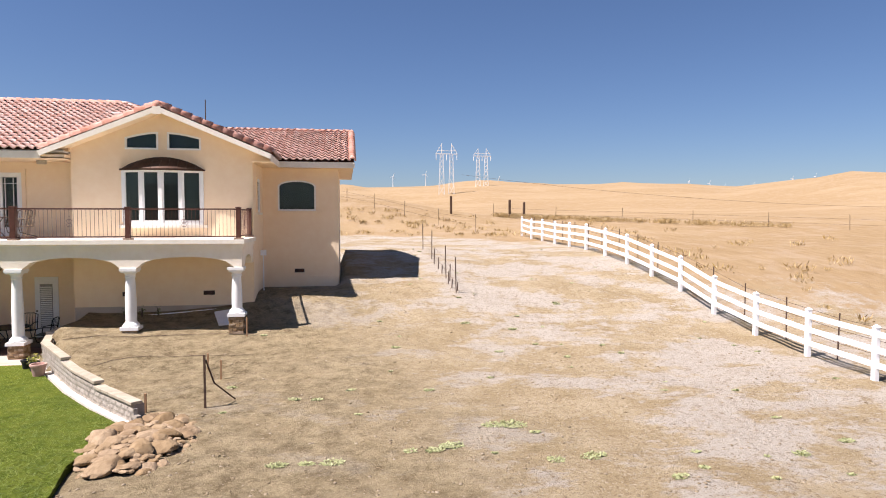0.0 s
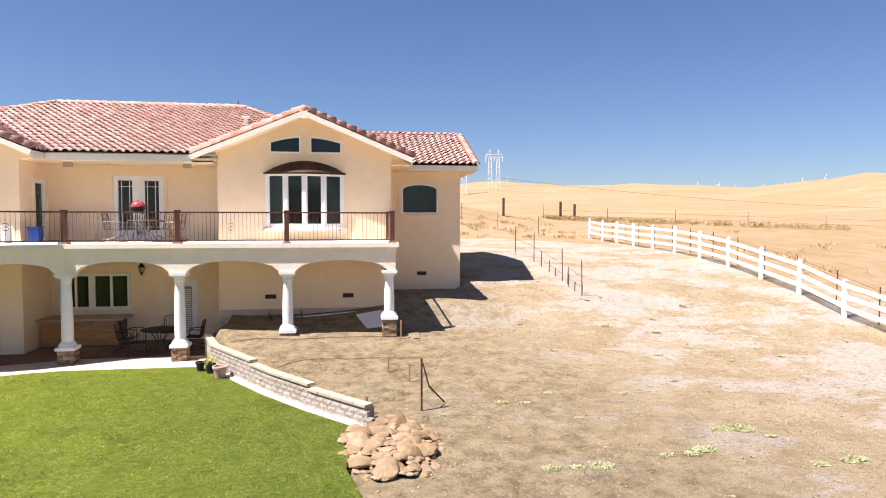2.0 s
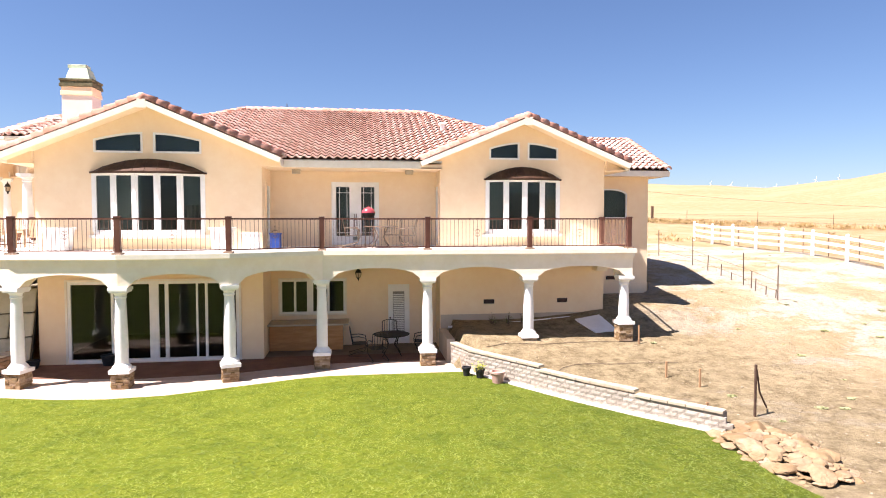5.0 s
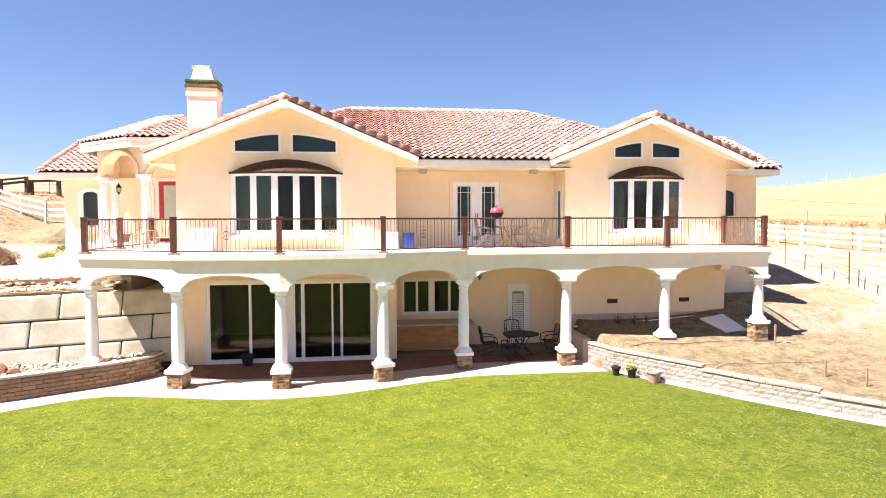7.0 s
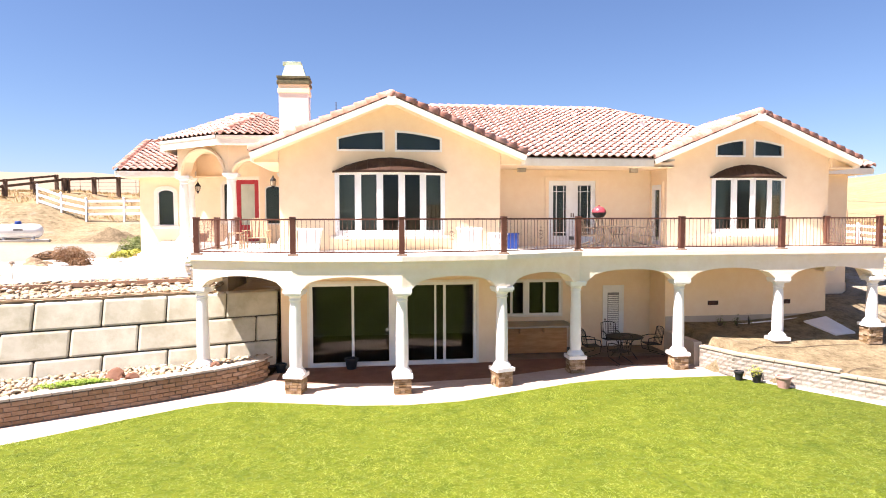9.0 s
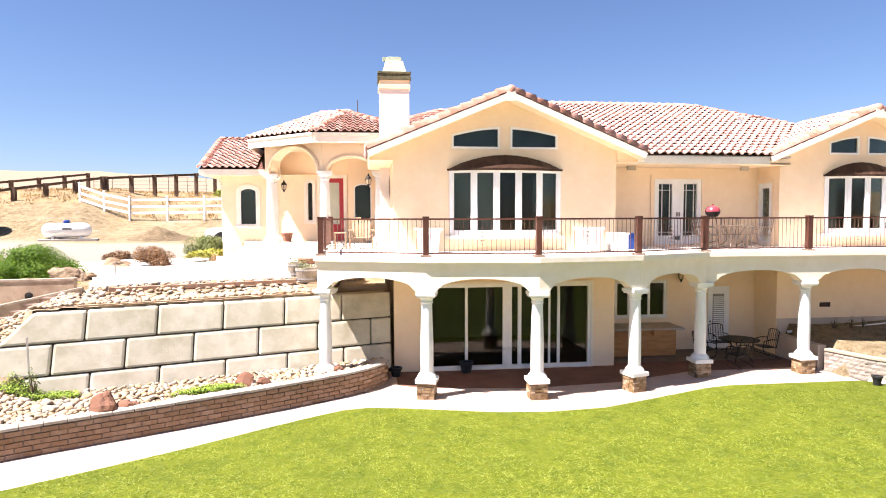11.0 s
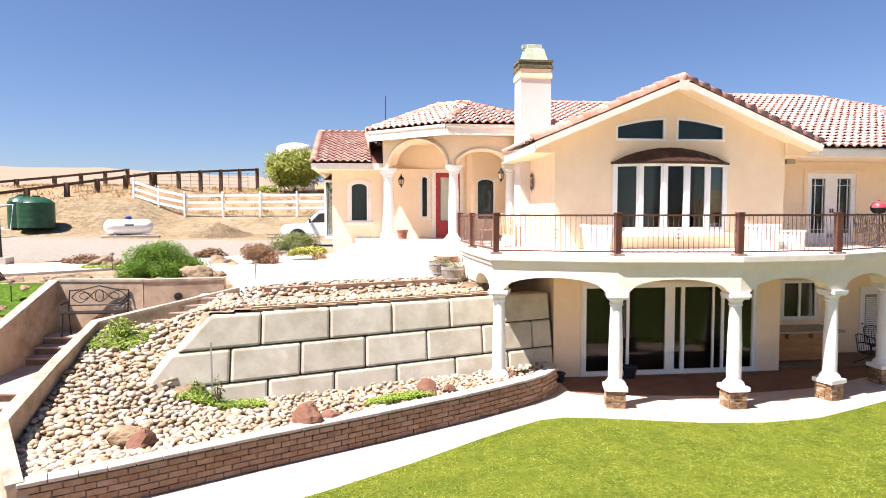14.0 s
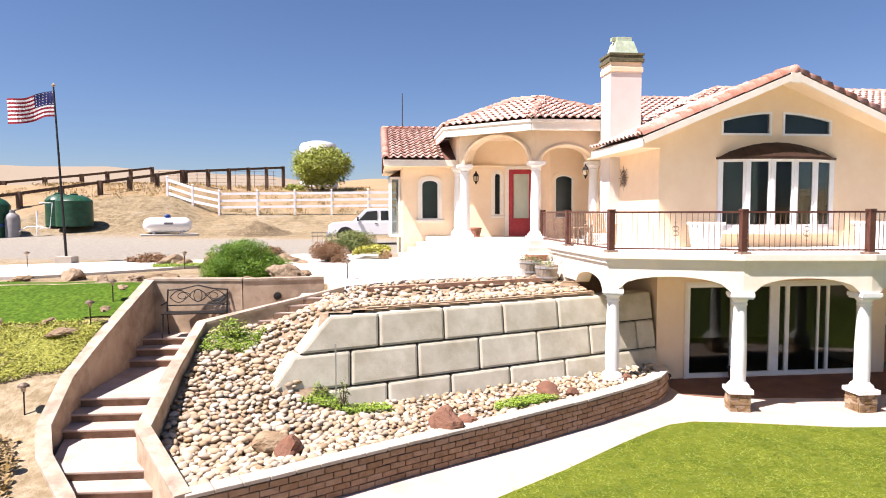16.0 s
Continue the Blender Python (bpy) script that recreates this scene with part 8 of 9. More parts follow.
def water_tank(x, y, z, r, h, label, mat=GREENTANK):
    root = thing("water_tank", (x, y, z), label, "tank")
    prof = [(r, z)]
    for i in range(5):
        zz = z + h * 0.78 * i / 4
        prof += [(r, zz), (r * 1.005, zz + 0.03), (r, zz + 0.06)]
    prof += [(r * 0.98, z + h * 0.82), (r * 0.75, z + h * 0.93), (r * 0.3, z + h), (0.0, z + h)]
    part("vessel", Geo().lathe((x, y), prof, 28), mat, root, smooth=40)
    part("lid", Geo().lathe((x, y), [(0.25, z + h - 0.03), (0.25, z + h + 0.08), (0.2, z + h + 0.11), (0, z + h + 0.12)], 14), mat, root)
    for k in range(3):
        a = -1.9 + k * 1.0
        part("rib", Geo().tube([(x + r * 1.0 * math.cos(a), y + r * 1.0 * math.sin(a), z + h * 0.8), (x + r * 0.4 * math.cos(a), y + r * 0.4 * math.sin(a), z + h * 0.99)], 0.06, 6), mat, root)
    return root


zt1 = 5.08
water_tank(-49.4, 50.2, zt1, 1.1, 2.05, "green plastic water tank")
water_tank(-50.75, 51.1, zt1, 0.85, 2.15, "narrow green plastic tank behind another")
water_tank(-53.6, 48.6, 4.35, 1.0, 2.6, "tall green water tank beside pipes")
pp = thing("pump_pipes", (-51.0, 48.6, 4.6), "white plastic pump pipes beside the tanks", "pipes")
part("riser", Geo().tube([(-50.9, 48.5, 4.6), (-50.9, 48.5, 6.1)], 0.05, 7), VINYL, pp)
part("feed", Geo().tube([(-51.0, 48.5, 5.0), (-50.2, 48.6, 5.0), (-50.1, 48.8, 6.6), (-50.8, 48.6, 6.6)], 0.04, 7), VINYL, pp)
part("low_pipe", Geo().tube([(-51.9, 48.3, 4.8), (-51.4, 48.3, 5.1), (-50.5, 48.4, 5.1)], 0.045, 7), VINYL, pp)
prs = thing("pressure_tank", (-52.3, 48.4, 4.4), "grey pressure vessel by the green tank", "tank")
part("vessel", Geo().lathe((-52.3, 48.4), [(0.42, 4.4), (0.42, 5.6), (0.34, 5.85), (0.15, 5.98), (0.15, 6.15), (0, 6.18)], 18), GREYTANK, prs, smooth=40)
part("valve", Geo().box(-52.95, 48.0, 5.1, -52.7, 48.2, 5.3), BLUE, prs, "blue pump valve")

fp = thing("flagpole", (-41.2, 31.0, 4.05), "dark flagpole with a flag flying", "flagpole")
part("pole", Geo().tube([(-41.15, 31.0, 4.2), (-41.45, 31.4, 7.5), (-41.75, 31.8, 10.75)], 0.05, 8, 0.03), IRON, fp)
part("finial", Geo().lathe((-41.76, 31.82), [(0, 10.74), (0.06, 10.79), (0.06, 10.84), (0, 10.9)], 10), PALEWOOD, fp, "gold ball finial")
part("base", Geo().box(-41.45, 30.7, 3.95, -40.85, 31.3, 4.35), CAPCON, fp, "tan concrete base", bevel=0.02)
top = Vector((-41.74, 31.78, 10.55))
fl_l, fl_h = 1.75, 0.95


def flag_point(u, v):
    return top + Vector((-u * fl_l, 0.16 * math.sin(u * 7.0) * u + 0.05 * math.sin(u * 13 + v * 2), -v * fl_h - 0.30 * u + 0.07 * math.sin(u * 6.5 + 0.6)))


def flag_strip(u0, u1, v0, v1, mat, nm, label="", shift=0.0):
    n = 14
    vs = [flag_point(u0 + (u1 - u0) * i / n, v) + Vector((0, shift + s, 0)) for s in (0.0, 0.012) for v in (v0, v1) for i in range(n + 1)]
    m = n + 1
    fs = [(i, i + 1, m + i + 1, m + i) for i in range(n)] + [(2 * m + i, 3 * m + i, 3 * m + i + 1, 2 * m + i + 1) for i in range(n)]
    part(nm, Geo().add(vs, fs), mat, fp, label)


for k in range(13):
    flag_strip(0.4 if k < 7 else 0.0, 1.0, k / 13, (k + 1) / 13, FLAGRED if k % 2 == 0 else FLAGWHITE, "stripe")
flag_strip(0.0, 0.4, 0.0, 7 / 13, FLAGBLUE, "canton", "dark blue canton with white stars")
for r in range(5):
    for c in range(6):
        q = flag_point(0.035 + c * 0.065, 0.05 + r * 0.108)
        part("star", Geo().add([q + Vector((0.028 * math.sin(a) * (1 if j % 2 == 0 else 0.45), -0.006, 0.028 * math.cos(a) * (1 if j % 2 == 0 else 0.45))) for j, a in enumerate(np.linspace(0, 2 * math.pi, 11)[:-1])], [tuple(range(10))]), FLAGWHITE, fp)

# pickup truck
truck = thing("pickup_truck", (-28.1, 42.5, 4.2), "white crew-cab pickup truck parked on the drive", "truck")


def extrude_y(prof, y0, y1):
    n = len(prof)
    g = Geo()
    return g.add([(x, y0, z) for x, z in prof] + [(x, y1, z) for x, z in prof], [tuple(range(n)), tuple(reversed(range(n, 2 * n)))] + [(i, n + i, n + (i + 1) % n, (i + 1) % n) for i in range(n)])


tz = 4.2
tx = -32.25
body = [(tx, tz + 0.55), (tx + 0.05, tz + 1.05), (tx + 0.25, tz + 1.18), (tx + 1.25, tz + 1.24), (tx + 1.4, tz + 1.24), (tx + 5.9, tz + 1.24), (tx + 5.95, tz + 0.6), (tx + 5.2, tz + 0.5), (tx + 1.0, tz + 0.48)]
part("body", extrude_y(body, 41.6, 43.5), CARWHITE, truck, bevel=0.05)
cab = [(tx + 1.35, tz + 1.22), (tx + 2.05, tz + 1.90), (tx + 2.3, tz + 1.98), (tx + 3.75, tz + 1.96), (tx + 3.85, tz + 1.22)]
part("cab", extrude_y(cab, 41.7, 43.4), CARWHITE, truck, bevel=0.06)
glassdark = material("dark_car_glass", (0.02, 0.024, 0.026), (0.03, 0.034, 0.036), 2.0, 0.05, 0.0, 20, spec=0.6)
part("side_window", extrude_y([(tx + 1.7, tz + 1.3), (tx + 2.18, tz + 1.8), (tx + 2.75, tz + 1.84), (tx + 2.75, tz + 1.3)], 41.675, 41.705), glassdark, truck)
part("side_window", extrude_y([(tx + 2.95, tz + 1.3), (tx + 2.95, tz + 1.84), (tx + 3.5, tz + 1.84), (tx + 3.5, tz + 1.32)], 41.675, 41.705), glassdark, truck)
part("windscreen", Geo().add([(tx + 1.38, 41.85, tz + 1.28), (tx + 1.38, 43.25, tz + 1.28), (tx + 2.03, 43.2, tz + 1.9), (tx + 2.03, 41.9, tz + 1.9), (tx + 1.36, 41.85, tz + 1.28), (tx + 1.36, 43.25, tz + 1.28), (tx + 2.01, 43.2, tz + 1.92), (tx + 2.01, 41.9, tz + 1.92)], [(0, 1, 2, 3), (7, 6, 5, 4), (0, 4, 5, 1), (1, 5, 6, 2), (2, 6, 7, 3), (3, 7, 4, 0)]), glassdark, truck)
part("bed_liner", Geo().box(tx + 3.95, 41.75, tz + 1.1, tx + 5.85, 43.35, tz + 1.245), RUBBER, truck)
part("bumper", Geo().box(tx - 0.08, 41.65, tz + 0.45, tx + 0.15, 43.45, tz + 0.72), STEEL, truck, bevel=0.03)
part("headlight", Geo().box(tx - 0.01, 41.68, tz + 0.78, tx + 0.12, 41.95, tz + 1.0), LAMPGLASS, truck)
part("mirror", Geo().box(tx + 1.62, 41.42, tz + 1.28, tx + 1.72, 41.62, tz + 1.5), RUBBER, truck)
part("door_handle", Geo().box(tx + 2.62, 41.57, tz + 1.12, tx + 2.76, 41.6, tz + 1.16), RUBBER, truck)
part("grille", Geo().box(tx - 0.005, 42.0, tz + 0.75, tx + 0.06, 43.1, tz + 1.02), STEEL, truck)
for x in (tx + 0.98, tx + 4.9):
    for y in (41.62, 43.3):
        wh = part("wheel", Geo().tube([(x, y - 0.02, tz + 0.40), (x, y + 0.22, tz + 0.40)], 0.40, 20), RUBBER, truck, "black tyre")
        part("rim", Geo().tube([(x, y - 0.03, tz + 0.40), (x, y + 0.02, tz + 0.40)], 0.23, 16), STEEL, wh)
    part("wheel_arch", Geo().tube([(x, 41.592, tz + 0.48), (x, 41.61, tz + 0.48)], 0.48, 18), RUBBER, truck)
# trailer hitch rack beside the truck
rack = thing("pipe_rack", (-32.50, 44.0, 4.2), "low steel rack standing on the drive", "rack")
for zz in (4.55, 4.75):
    part("bar", Geo().beam((-33.40, 44.0, zz), (-31.90, 44.2, zz), 0.05, 0.05), BARREL, rack)
for k in range(6):
    part("upright", Geo().beam((-33.30 + 0.27 * k, 44.0, 4.15), (-33.30 + 0.27 * k, 44.02, 4.8), 0.03, 0.03, up=(1, 0, 0)), BARREL, rack)

# dark timber corral
def corral(pts, label, top=0.16):
    root = thing("timber_fence", (pts[0][0], pts[0][1], gh(*pts[0][:2])), label, "fence")
    for x, y, z in pts:
        part("post", Geo().box(x - 0.16, y - 0.16, gh(x, y) - 0.2, x + 0.16, y + 0.16, z + 0.14), TIMBER, root, bevel=0.015)
    for a, b in zip(pts[:-1], pts[1:]):
        part("rail", Geo().beam((a[0], a[1], a[2]), (b[0], b[1], b[2]), 0.16, 0.22), TIMBER, root)


def resample(pts, step):
    out = []
    for a, b in zip(pts[:-1], pts[1:]):
        n = max(1, int(round(math.hypot(b[0] - a[0], b[1] - a[1]) / step)))
        out += [tuple(a[i] + (b[i] - a[i]) * k / n for i in range(3)) for k in range(n)]
    return out + [pts[-1]]


corral(resample([(-59.5, 49.5, 6.35), (-54.8, 54.0, 7.35), (-50.6, 57.2, 8.3), (-46.1, 62.7, 9.5)], 2.6), "dark-stained timber fence along the bank")
corral(resample([(-45.95, 63.05, 9.52), (-39.1, 73.8, 10.65)], 2.5), "dark timber fence along the paddock crest")
corral(resample([(-53.7, 78.0, 10.8), (-57.5, 70.0, 9.55), (-61.5, 64.5, 8.6), (-69.0, 60.0, 7.8)], 3.4), "dark timber fence of the far paddock")
corral(resample([(-61.95, 64.6, 8.61), (-74.0, 66.0, 8.9)], 3.4), "dark timber fence running off")
pg = thing("cattle_fence", (-44.0, 72.0, gh(-44, 72)), "grey steel cattle panels", "fence panel")
for h in (0.5, 0.9, 1.3, 1.7):
    part("rail", Geo().tube([(-52.5, 76.5, gh(-52.5, 76.5) + h), (-47.0, 75.5, gh(-47, 75.5) + h), (-40.0, 74.5, gh(-40, 74.5) + h)], 0.014, 5), STEELPOST, pg)
for k in range(7):
    x, y = -52.5 + 2.05 * k, 76.5 - 0.33 * k
    part("post", Geo().tube([(x, y, gh(x, y)), (x, y, gh(x, y) + 1.8)], 0.025, 5), STEELPOST, pg)

# tree and white tank
def tree(x, y, z, r, h, label):
    root = thing("tree", (x, y, z), label, "tree")
    rng = np.random.default_rng(91)
    g = Geo().tube([(x, y, z - 0.1), (x + 0.08, y, z + h * 0.2), (x - 0.05, y, z + h * 0.42)], 0.28, 8, 0.18)
    ends = []
    for k in range(9):
        a = k * 0.7
        e = (x + r * 0.6 * math.cos(a) * rng.uniform(0.6, 1.1), y + r * 0.6 * math.sin(a), z + h * rng.uniform(0.45, 0.85))
        g.tube([(x, y, z + h * 0.22), (x + (e[0] - x) * 0.5, y + (e[1] - y) * 0.5, z + h * 0.45), e], 0.12, 6, 0.03)
        ends.append(e)
    part("trunk", g, BARK, root)
    P, N = [], []
    for k in range(110):
        a, ph = rng.uniform(0, 6.28), math.acos(rng.uniform(-0.95, 1))
        rr = rng.uniform(0.55, 0.92)
        c = np.array([x + r * rr * math.sin(ph) * math.cos(a), y + r * rr * math.sin(ph) * math.sin(a), z + h * 0.52 + h * 0.46 * rr * math.cos(ph)])
        d = rng.normal(size=(230, 3))
        d /= np.linalg.norm(d, axis=1, keepdims=True)
        p = c + d * rng.uniform(0.4, 1.0, (230, 1)) * np.array([0.8, 0.8, 0.7]) * rng.uniform(0.75, 1.25)
        p[:, 2] -= 0.25 * rng.uniform(0, 1, 230) ** 2
        P.append(p)
        N.append(d)
    P, N = np.concatenate(P), np.concatenate(N)
    P[:, 2] = np.maximum(P[:, 2], z + 0.25)
    v, f = leaf_cloud(P, N, 0.24, rng, -0.6)
    ob = new("crown", big_mesh("crown", v, f, LEAF_TREE, (x, y, z)))
    ob.parent = root


tree(-34.9, 71.0, 8.2, 3.15, 4.5, "round olive-green tree on the crest")
shrub("shrub", -37.2, 70.0, gh(-37.2, 70.0), 1.4, 0.8, 0.9, LEAF_TREE, 0.2, 900, "low yellow-green growth beside the tree", 95, 10)
wt = thing("white_tank", (-36.3, 84.0, gh(-36.3, 84)), "large white water tank beyond the tree", "tank")
part("vessel", Geo().lathe((-36.3, 84.0), [(2.25, gh(-36.3, 84)), (2.25, 13.8), (2.05, 14.2), (0.9, 14.52), (0, 14.6)], 28), WHITE, wt, smooth=40)
mast = thing("antenna_mast", (-24.6, 118.0, 8.0), "thin grey antenna mast behind the roof", "antenna")
part("pole", Geo().tube([(-24.6, 118.0, 8.0), (-24.5, 118.0, 26.8)], 0.16, 6, 0.08), STEELPOST, mast)

# far wooden posts, power line, pylons, turbines
for x, y, h in ((16.9, 63.3, 1.9), (18.5, 63.5, 1.7), (10.5, 62.0, 1.8), (-3.0, 66.0, 1.6)):
    solo("timber_post", Geo().box(x - 0.11, y - 0.11, gh(x, y) - 0.2, x + 0.11, y + 0.11, gh(x, y) + h), TIMBER, (x, y, gh(x, y)), "stout dark timber post on the dry hill", "post", "hill posts", bevel=0.02)


def pylon(x, y, z, h, w):
    root = thing("power_pylon", (x, y, z), "tall white lattice power pylon far off", "pylon", "pylons")
    for sx in (-1, 1):
        g = Geo()
        cxp = x + sx * w * 0.45
        lv = [z + h * t for t in (0, 0.18, 0.34, 0.48, 0.6, 0.7, 0.8)]
        hw = [w * 0.26 * (1 - 0.62 * t) for t in (0, 0.18, 0.34, 0.48, 0.6, 0.7, 0.8)]
        for i in range(6):
            for a in (-1, 1):
                g.beam((cxp + a * hw[i], y, lv[i]), (cxp + a * hw[i + 1], y, lv[i + 1]), 0.3, 0.3, up=(0, 1, 0))
                g.beam((cxp + a * hw[i], y, lv[i]), (cxp - a * hw[i + 1], y, lv[i + 1]), 0.2, 0.2, up=(0, 1, 0))
        g.beam((cxp, y, lv[-1]), (cxp, y, z + h), 0.35, 0.35, up=(0, 1, 0))
        tagged(part("mast", g, WHITE, root), kind="stuff")
    part("cross_arm", Geo().beam((x - w, y, z + h * 0.80), (x + w, y, z + h * 0.80), 0.4, 0.4).beam((x - w * 0.9, y, z + h * 0.86), (x + w * 0.9, y, z + h * 0.86), 0.3, 0.3).beam((x - w, y, z + h * 0.8), (x - w * 0.5, y, z + h * 0.97), 0.25, 0.25, up=(0, 1, 0)).beam((x + w, y, z + h * 0.8), (x + w * 0.5, y, z + h * 0.97), 0.25, 0.25, up=(0, 1, 0)), WHITE, root)
    for t in (-1, 0, 1):
        part("insulator", Geo().tube([(x + t * w * 0.95, y, z + h * 0.8), (x + t * w * 0.95, y, z + h * 0.68)], 0.2, 5), WHITE, root)


pylon(64.0, 395.0, gh(64, 395) - 0.5, 53.5 - gh(64, 395), 7.0)
pylon(97.0, 440.0, gh(97, 440) - 0.5, 56.0 - gh(97, 440), 6.5)
pl = thing("power_line", (60.0, 150.0, 6.0), "single sagging power line over the dry hills", "cable")
for dz in (2.7,):
    part("cable", Geo().tube([(30 + 16.0 * k, 160 - 2.5 * k, 19.0 - dz - 8.5 * (k / 9) + 2.6 * ((k - 4.5) / 4.5) ** 2 - 2.0) for k in range(10)], 0.028, 4), STEELPOST, pl)
turb = thing("wind_turbine", (200.0, 880.0, 30.0), "white wind turbine on the far ridge", "wind turbine", "wind turbines")
part("tower", Geo().tube([(200, 880, -45), (200, 880, 62)], 1.1, 8, 0.7), WHITE, turb)
part("nacelle", Geo().box(199.2, 878.5, 61.5, 200.8, 882.5, 63.2), WHITE, turb)
for k in range(3):
    a = 0.35 + k * 2.094
    part("blade", Geo().beam((200, 878.2, 62.3), (200 + 11 * math.sin(a), 878.2, 62.3 + 11 * math.cos(a)), 0.9, 0.35, up=(0, 1, 0)), WHITE, turb)
for x, hub, k in ((68, 65, 0.5), (115, 68.7, 0.5), (223, 63.3, 0.42), (525, 62, 0.5), (559, 59.6, 0.5), (585, 55.5, 0.4), (634, 57.6, 0.45), (669, 58.8, 0.5), (742, 72, 0.55),
                  (570, 54, 0.28), (577, 55, 0.26), (592, 54, 0.28), (600, 55, 0.25), (608, 54, 0.28), (616, 55, 0.26)):
    copy_thing(turb, Matrix.Translation((x, 900, hub - 32.3 * k)) @ Matrix.Rotation(x * 0.37 % 1.2 - 0.6, 4, 'Z') @ Matrix.Scale(k, 4))
turb.location = (702, 900, 69 - 32.3 * 0.5)
turb.scale = (0.5, 0.5, 0.5)


# ---------- balcony furniture ----------
def tapered_box(name, x, y, z, w, dpt, h, taper, mat, label, category="planter"):
    a, b, c, e = w / 2 * taper, dpt / 2 * taper, w / 2, dpt / 2
    root = thing(name, (x, y, z), label, category)
    part("body", Geo().add([(x - a, y - b, z), (x + a, y - b, z), (x + a, y + b, z), (x - a, y + b, z), (x - c, y - e, z + h), (x + c, y - e, z + h), (x + c, y + e, z + h), (x - c, y + e, z + h)],
         [(3, 2, 1, 0), (4, 5, 6, 7), (0, 1, 5, 4), (1, 2, 6, 5), (2, 3, 7, 6), (3, 0, 4, 7)]), mat, root, bevel=0.02)
    part("rim", Geo().box(x - c - 0.03, y - e - 0.03, z + h - 0.07, x + c + 0.03, y + e + 0.03, z + h), mat, root, bevel=0.012)
    part("soil", Geo().box(x - c + 0.04, y - e + 0.04, z + h, x + c - 0.04, y + e - 0.04, z + h + 0.008), BEDSOIL, root)
    return root


DZ = 4.995
tapered_box("planter", -21.06, 21.75, DZ, 0.66, 0.66, 0.7, 0.78, WHITE, "large square white planter box")
tapered_box("planter", -16.3, 21.75, DZ, 0.66, 0.66, 0.7, 0.78, WHITE, "square white planter box beside a storage box")
box2 = thing("storage_box", (-15.4, 21.7, DZ), "low white storage box", "box")
part("body", Geo().box(-15.68, 21.5, DZ, -15.17, 21.9, DZ + 0.48), WHITE, box2, bevel=0.015)
part("lid", Geo().box(-15.7, 21.48, DZ + 0.48, -15.15, 21.92, DZ + 0.53), WHITE, box2, bevel=0.01)
bin_ = thing("blue_bin", (-14.78, 22.5, DZ), "small blue plastic bin", "bin")
part("body", Geo().box(-14.95, 22.35, DZ, -14.61, 22.65, DZ + 0.5), BLUE, bin_, bevel=0.025)
part("rim", Geo().box(-14.97, 22.33, DZ + 0.46, -14.59, 22.67, DZ + 0.5), BLUE, bin_)


def metal_table(x, y, z, r, h, mat, label):
    root = thing("patio_table", (x, y, z), label, "table")
    part("tabletop", Geo().lathe((x, y), [(0, z + h - 0.03), (r, z + h - 0.03), (r + 0.015, z + h - 0.01), (r, z + h), (0, z + h)], 24), mat, root)
    for k in range(4):
        a = 0.78 + k * 1.5708
        c, s = math.cos(a), math.sin(a)
        part("leg", Geo().tube([(x + 0.75 * r * c, y + 0.75 * r * s, z), (x + 0.55 * r * c, y + 0.55 * r * s, z + 0.15), (x + 0.22 * r * c, y + 0.22 * r * s, z + h * 0.5), (x + 0.6 * r * c, y + 0.6 * r * s, z + h - 0.03)], 0.016, 6), mat, root)
    return root


def metal_chair(x, y, z, yaw, mat, label, seat=None):
    """Arm chair of bent bars with a slung seat."""
    root = thing("patio_chair", (x, y, z), label, "chair", "chairs round the patio tables")
    c, s = math.cos(yaw), math.sin(yaw)

    def w(px, py, pz):
        return (x + px * c - py * s, y + px * s + py * c, z + pz)

    for a in (-0.26, 0.26):
        part("frame", Geo().tube([w(a, 0.28, 0.0), w(a, -0.3, 0.0), w(a, -0.34, 0.06), w(a, 0.2, 0.2), w(a, 0.26, 0.40)], 0.014, 6).tube([w(a, -0.2, 0.40), w(a, -0.3, 0.92)], 0.014, 6), mat, root)
        part("arm", Geo().tube([w(a, -0.26, 0.66), w(a, 0.0, 0.67), w(a, 0.22, 0.62), w(a, 0.26, 0.42)], 0.016, 6), mat, root)
    part("back_top", Geo().tube([w(-0.26, -0.3, 0.92), w(-0.12, -0.31, 0.97), w(0.12, -0.31, 0.97), w(0.26, -0.3, 0.92)], 0.014, 6), mat, root)
    part("seat", Geo().add([w(-0.25, 0.25, 0.41), w(0.25, 0.25, 0.41), w(0.25, -0.22, 0.39), w(-0.25, -0.22, 0.39), w(-0.25, 0.25, 0.43), w(0.25, 0.25, 0.43), w(0.25, -0.22, 0.41), w(-0.25, -0.22, 0.41)], [(3, 2, 1, 0), (4, 5, 6, 7), (0, 1, 5, 4), (1, 2, 6, 5), (2, 3, 7, 6), (3, 0, 4, 7)]), seat or mat, root)
    for k in range(5):
        t = -0.18 + 0.09 * k
        part("back_bar", Geo().tube([w(t, -0.21, 0.41), w(t * 1.05, -0.3, 0.94)], 0.008, 5), mat, root)
    return root


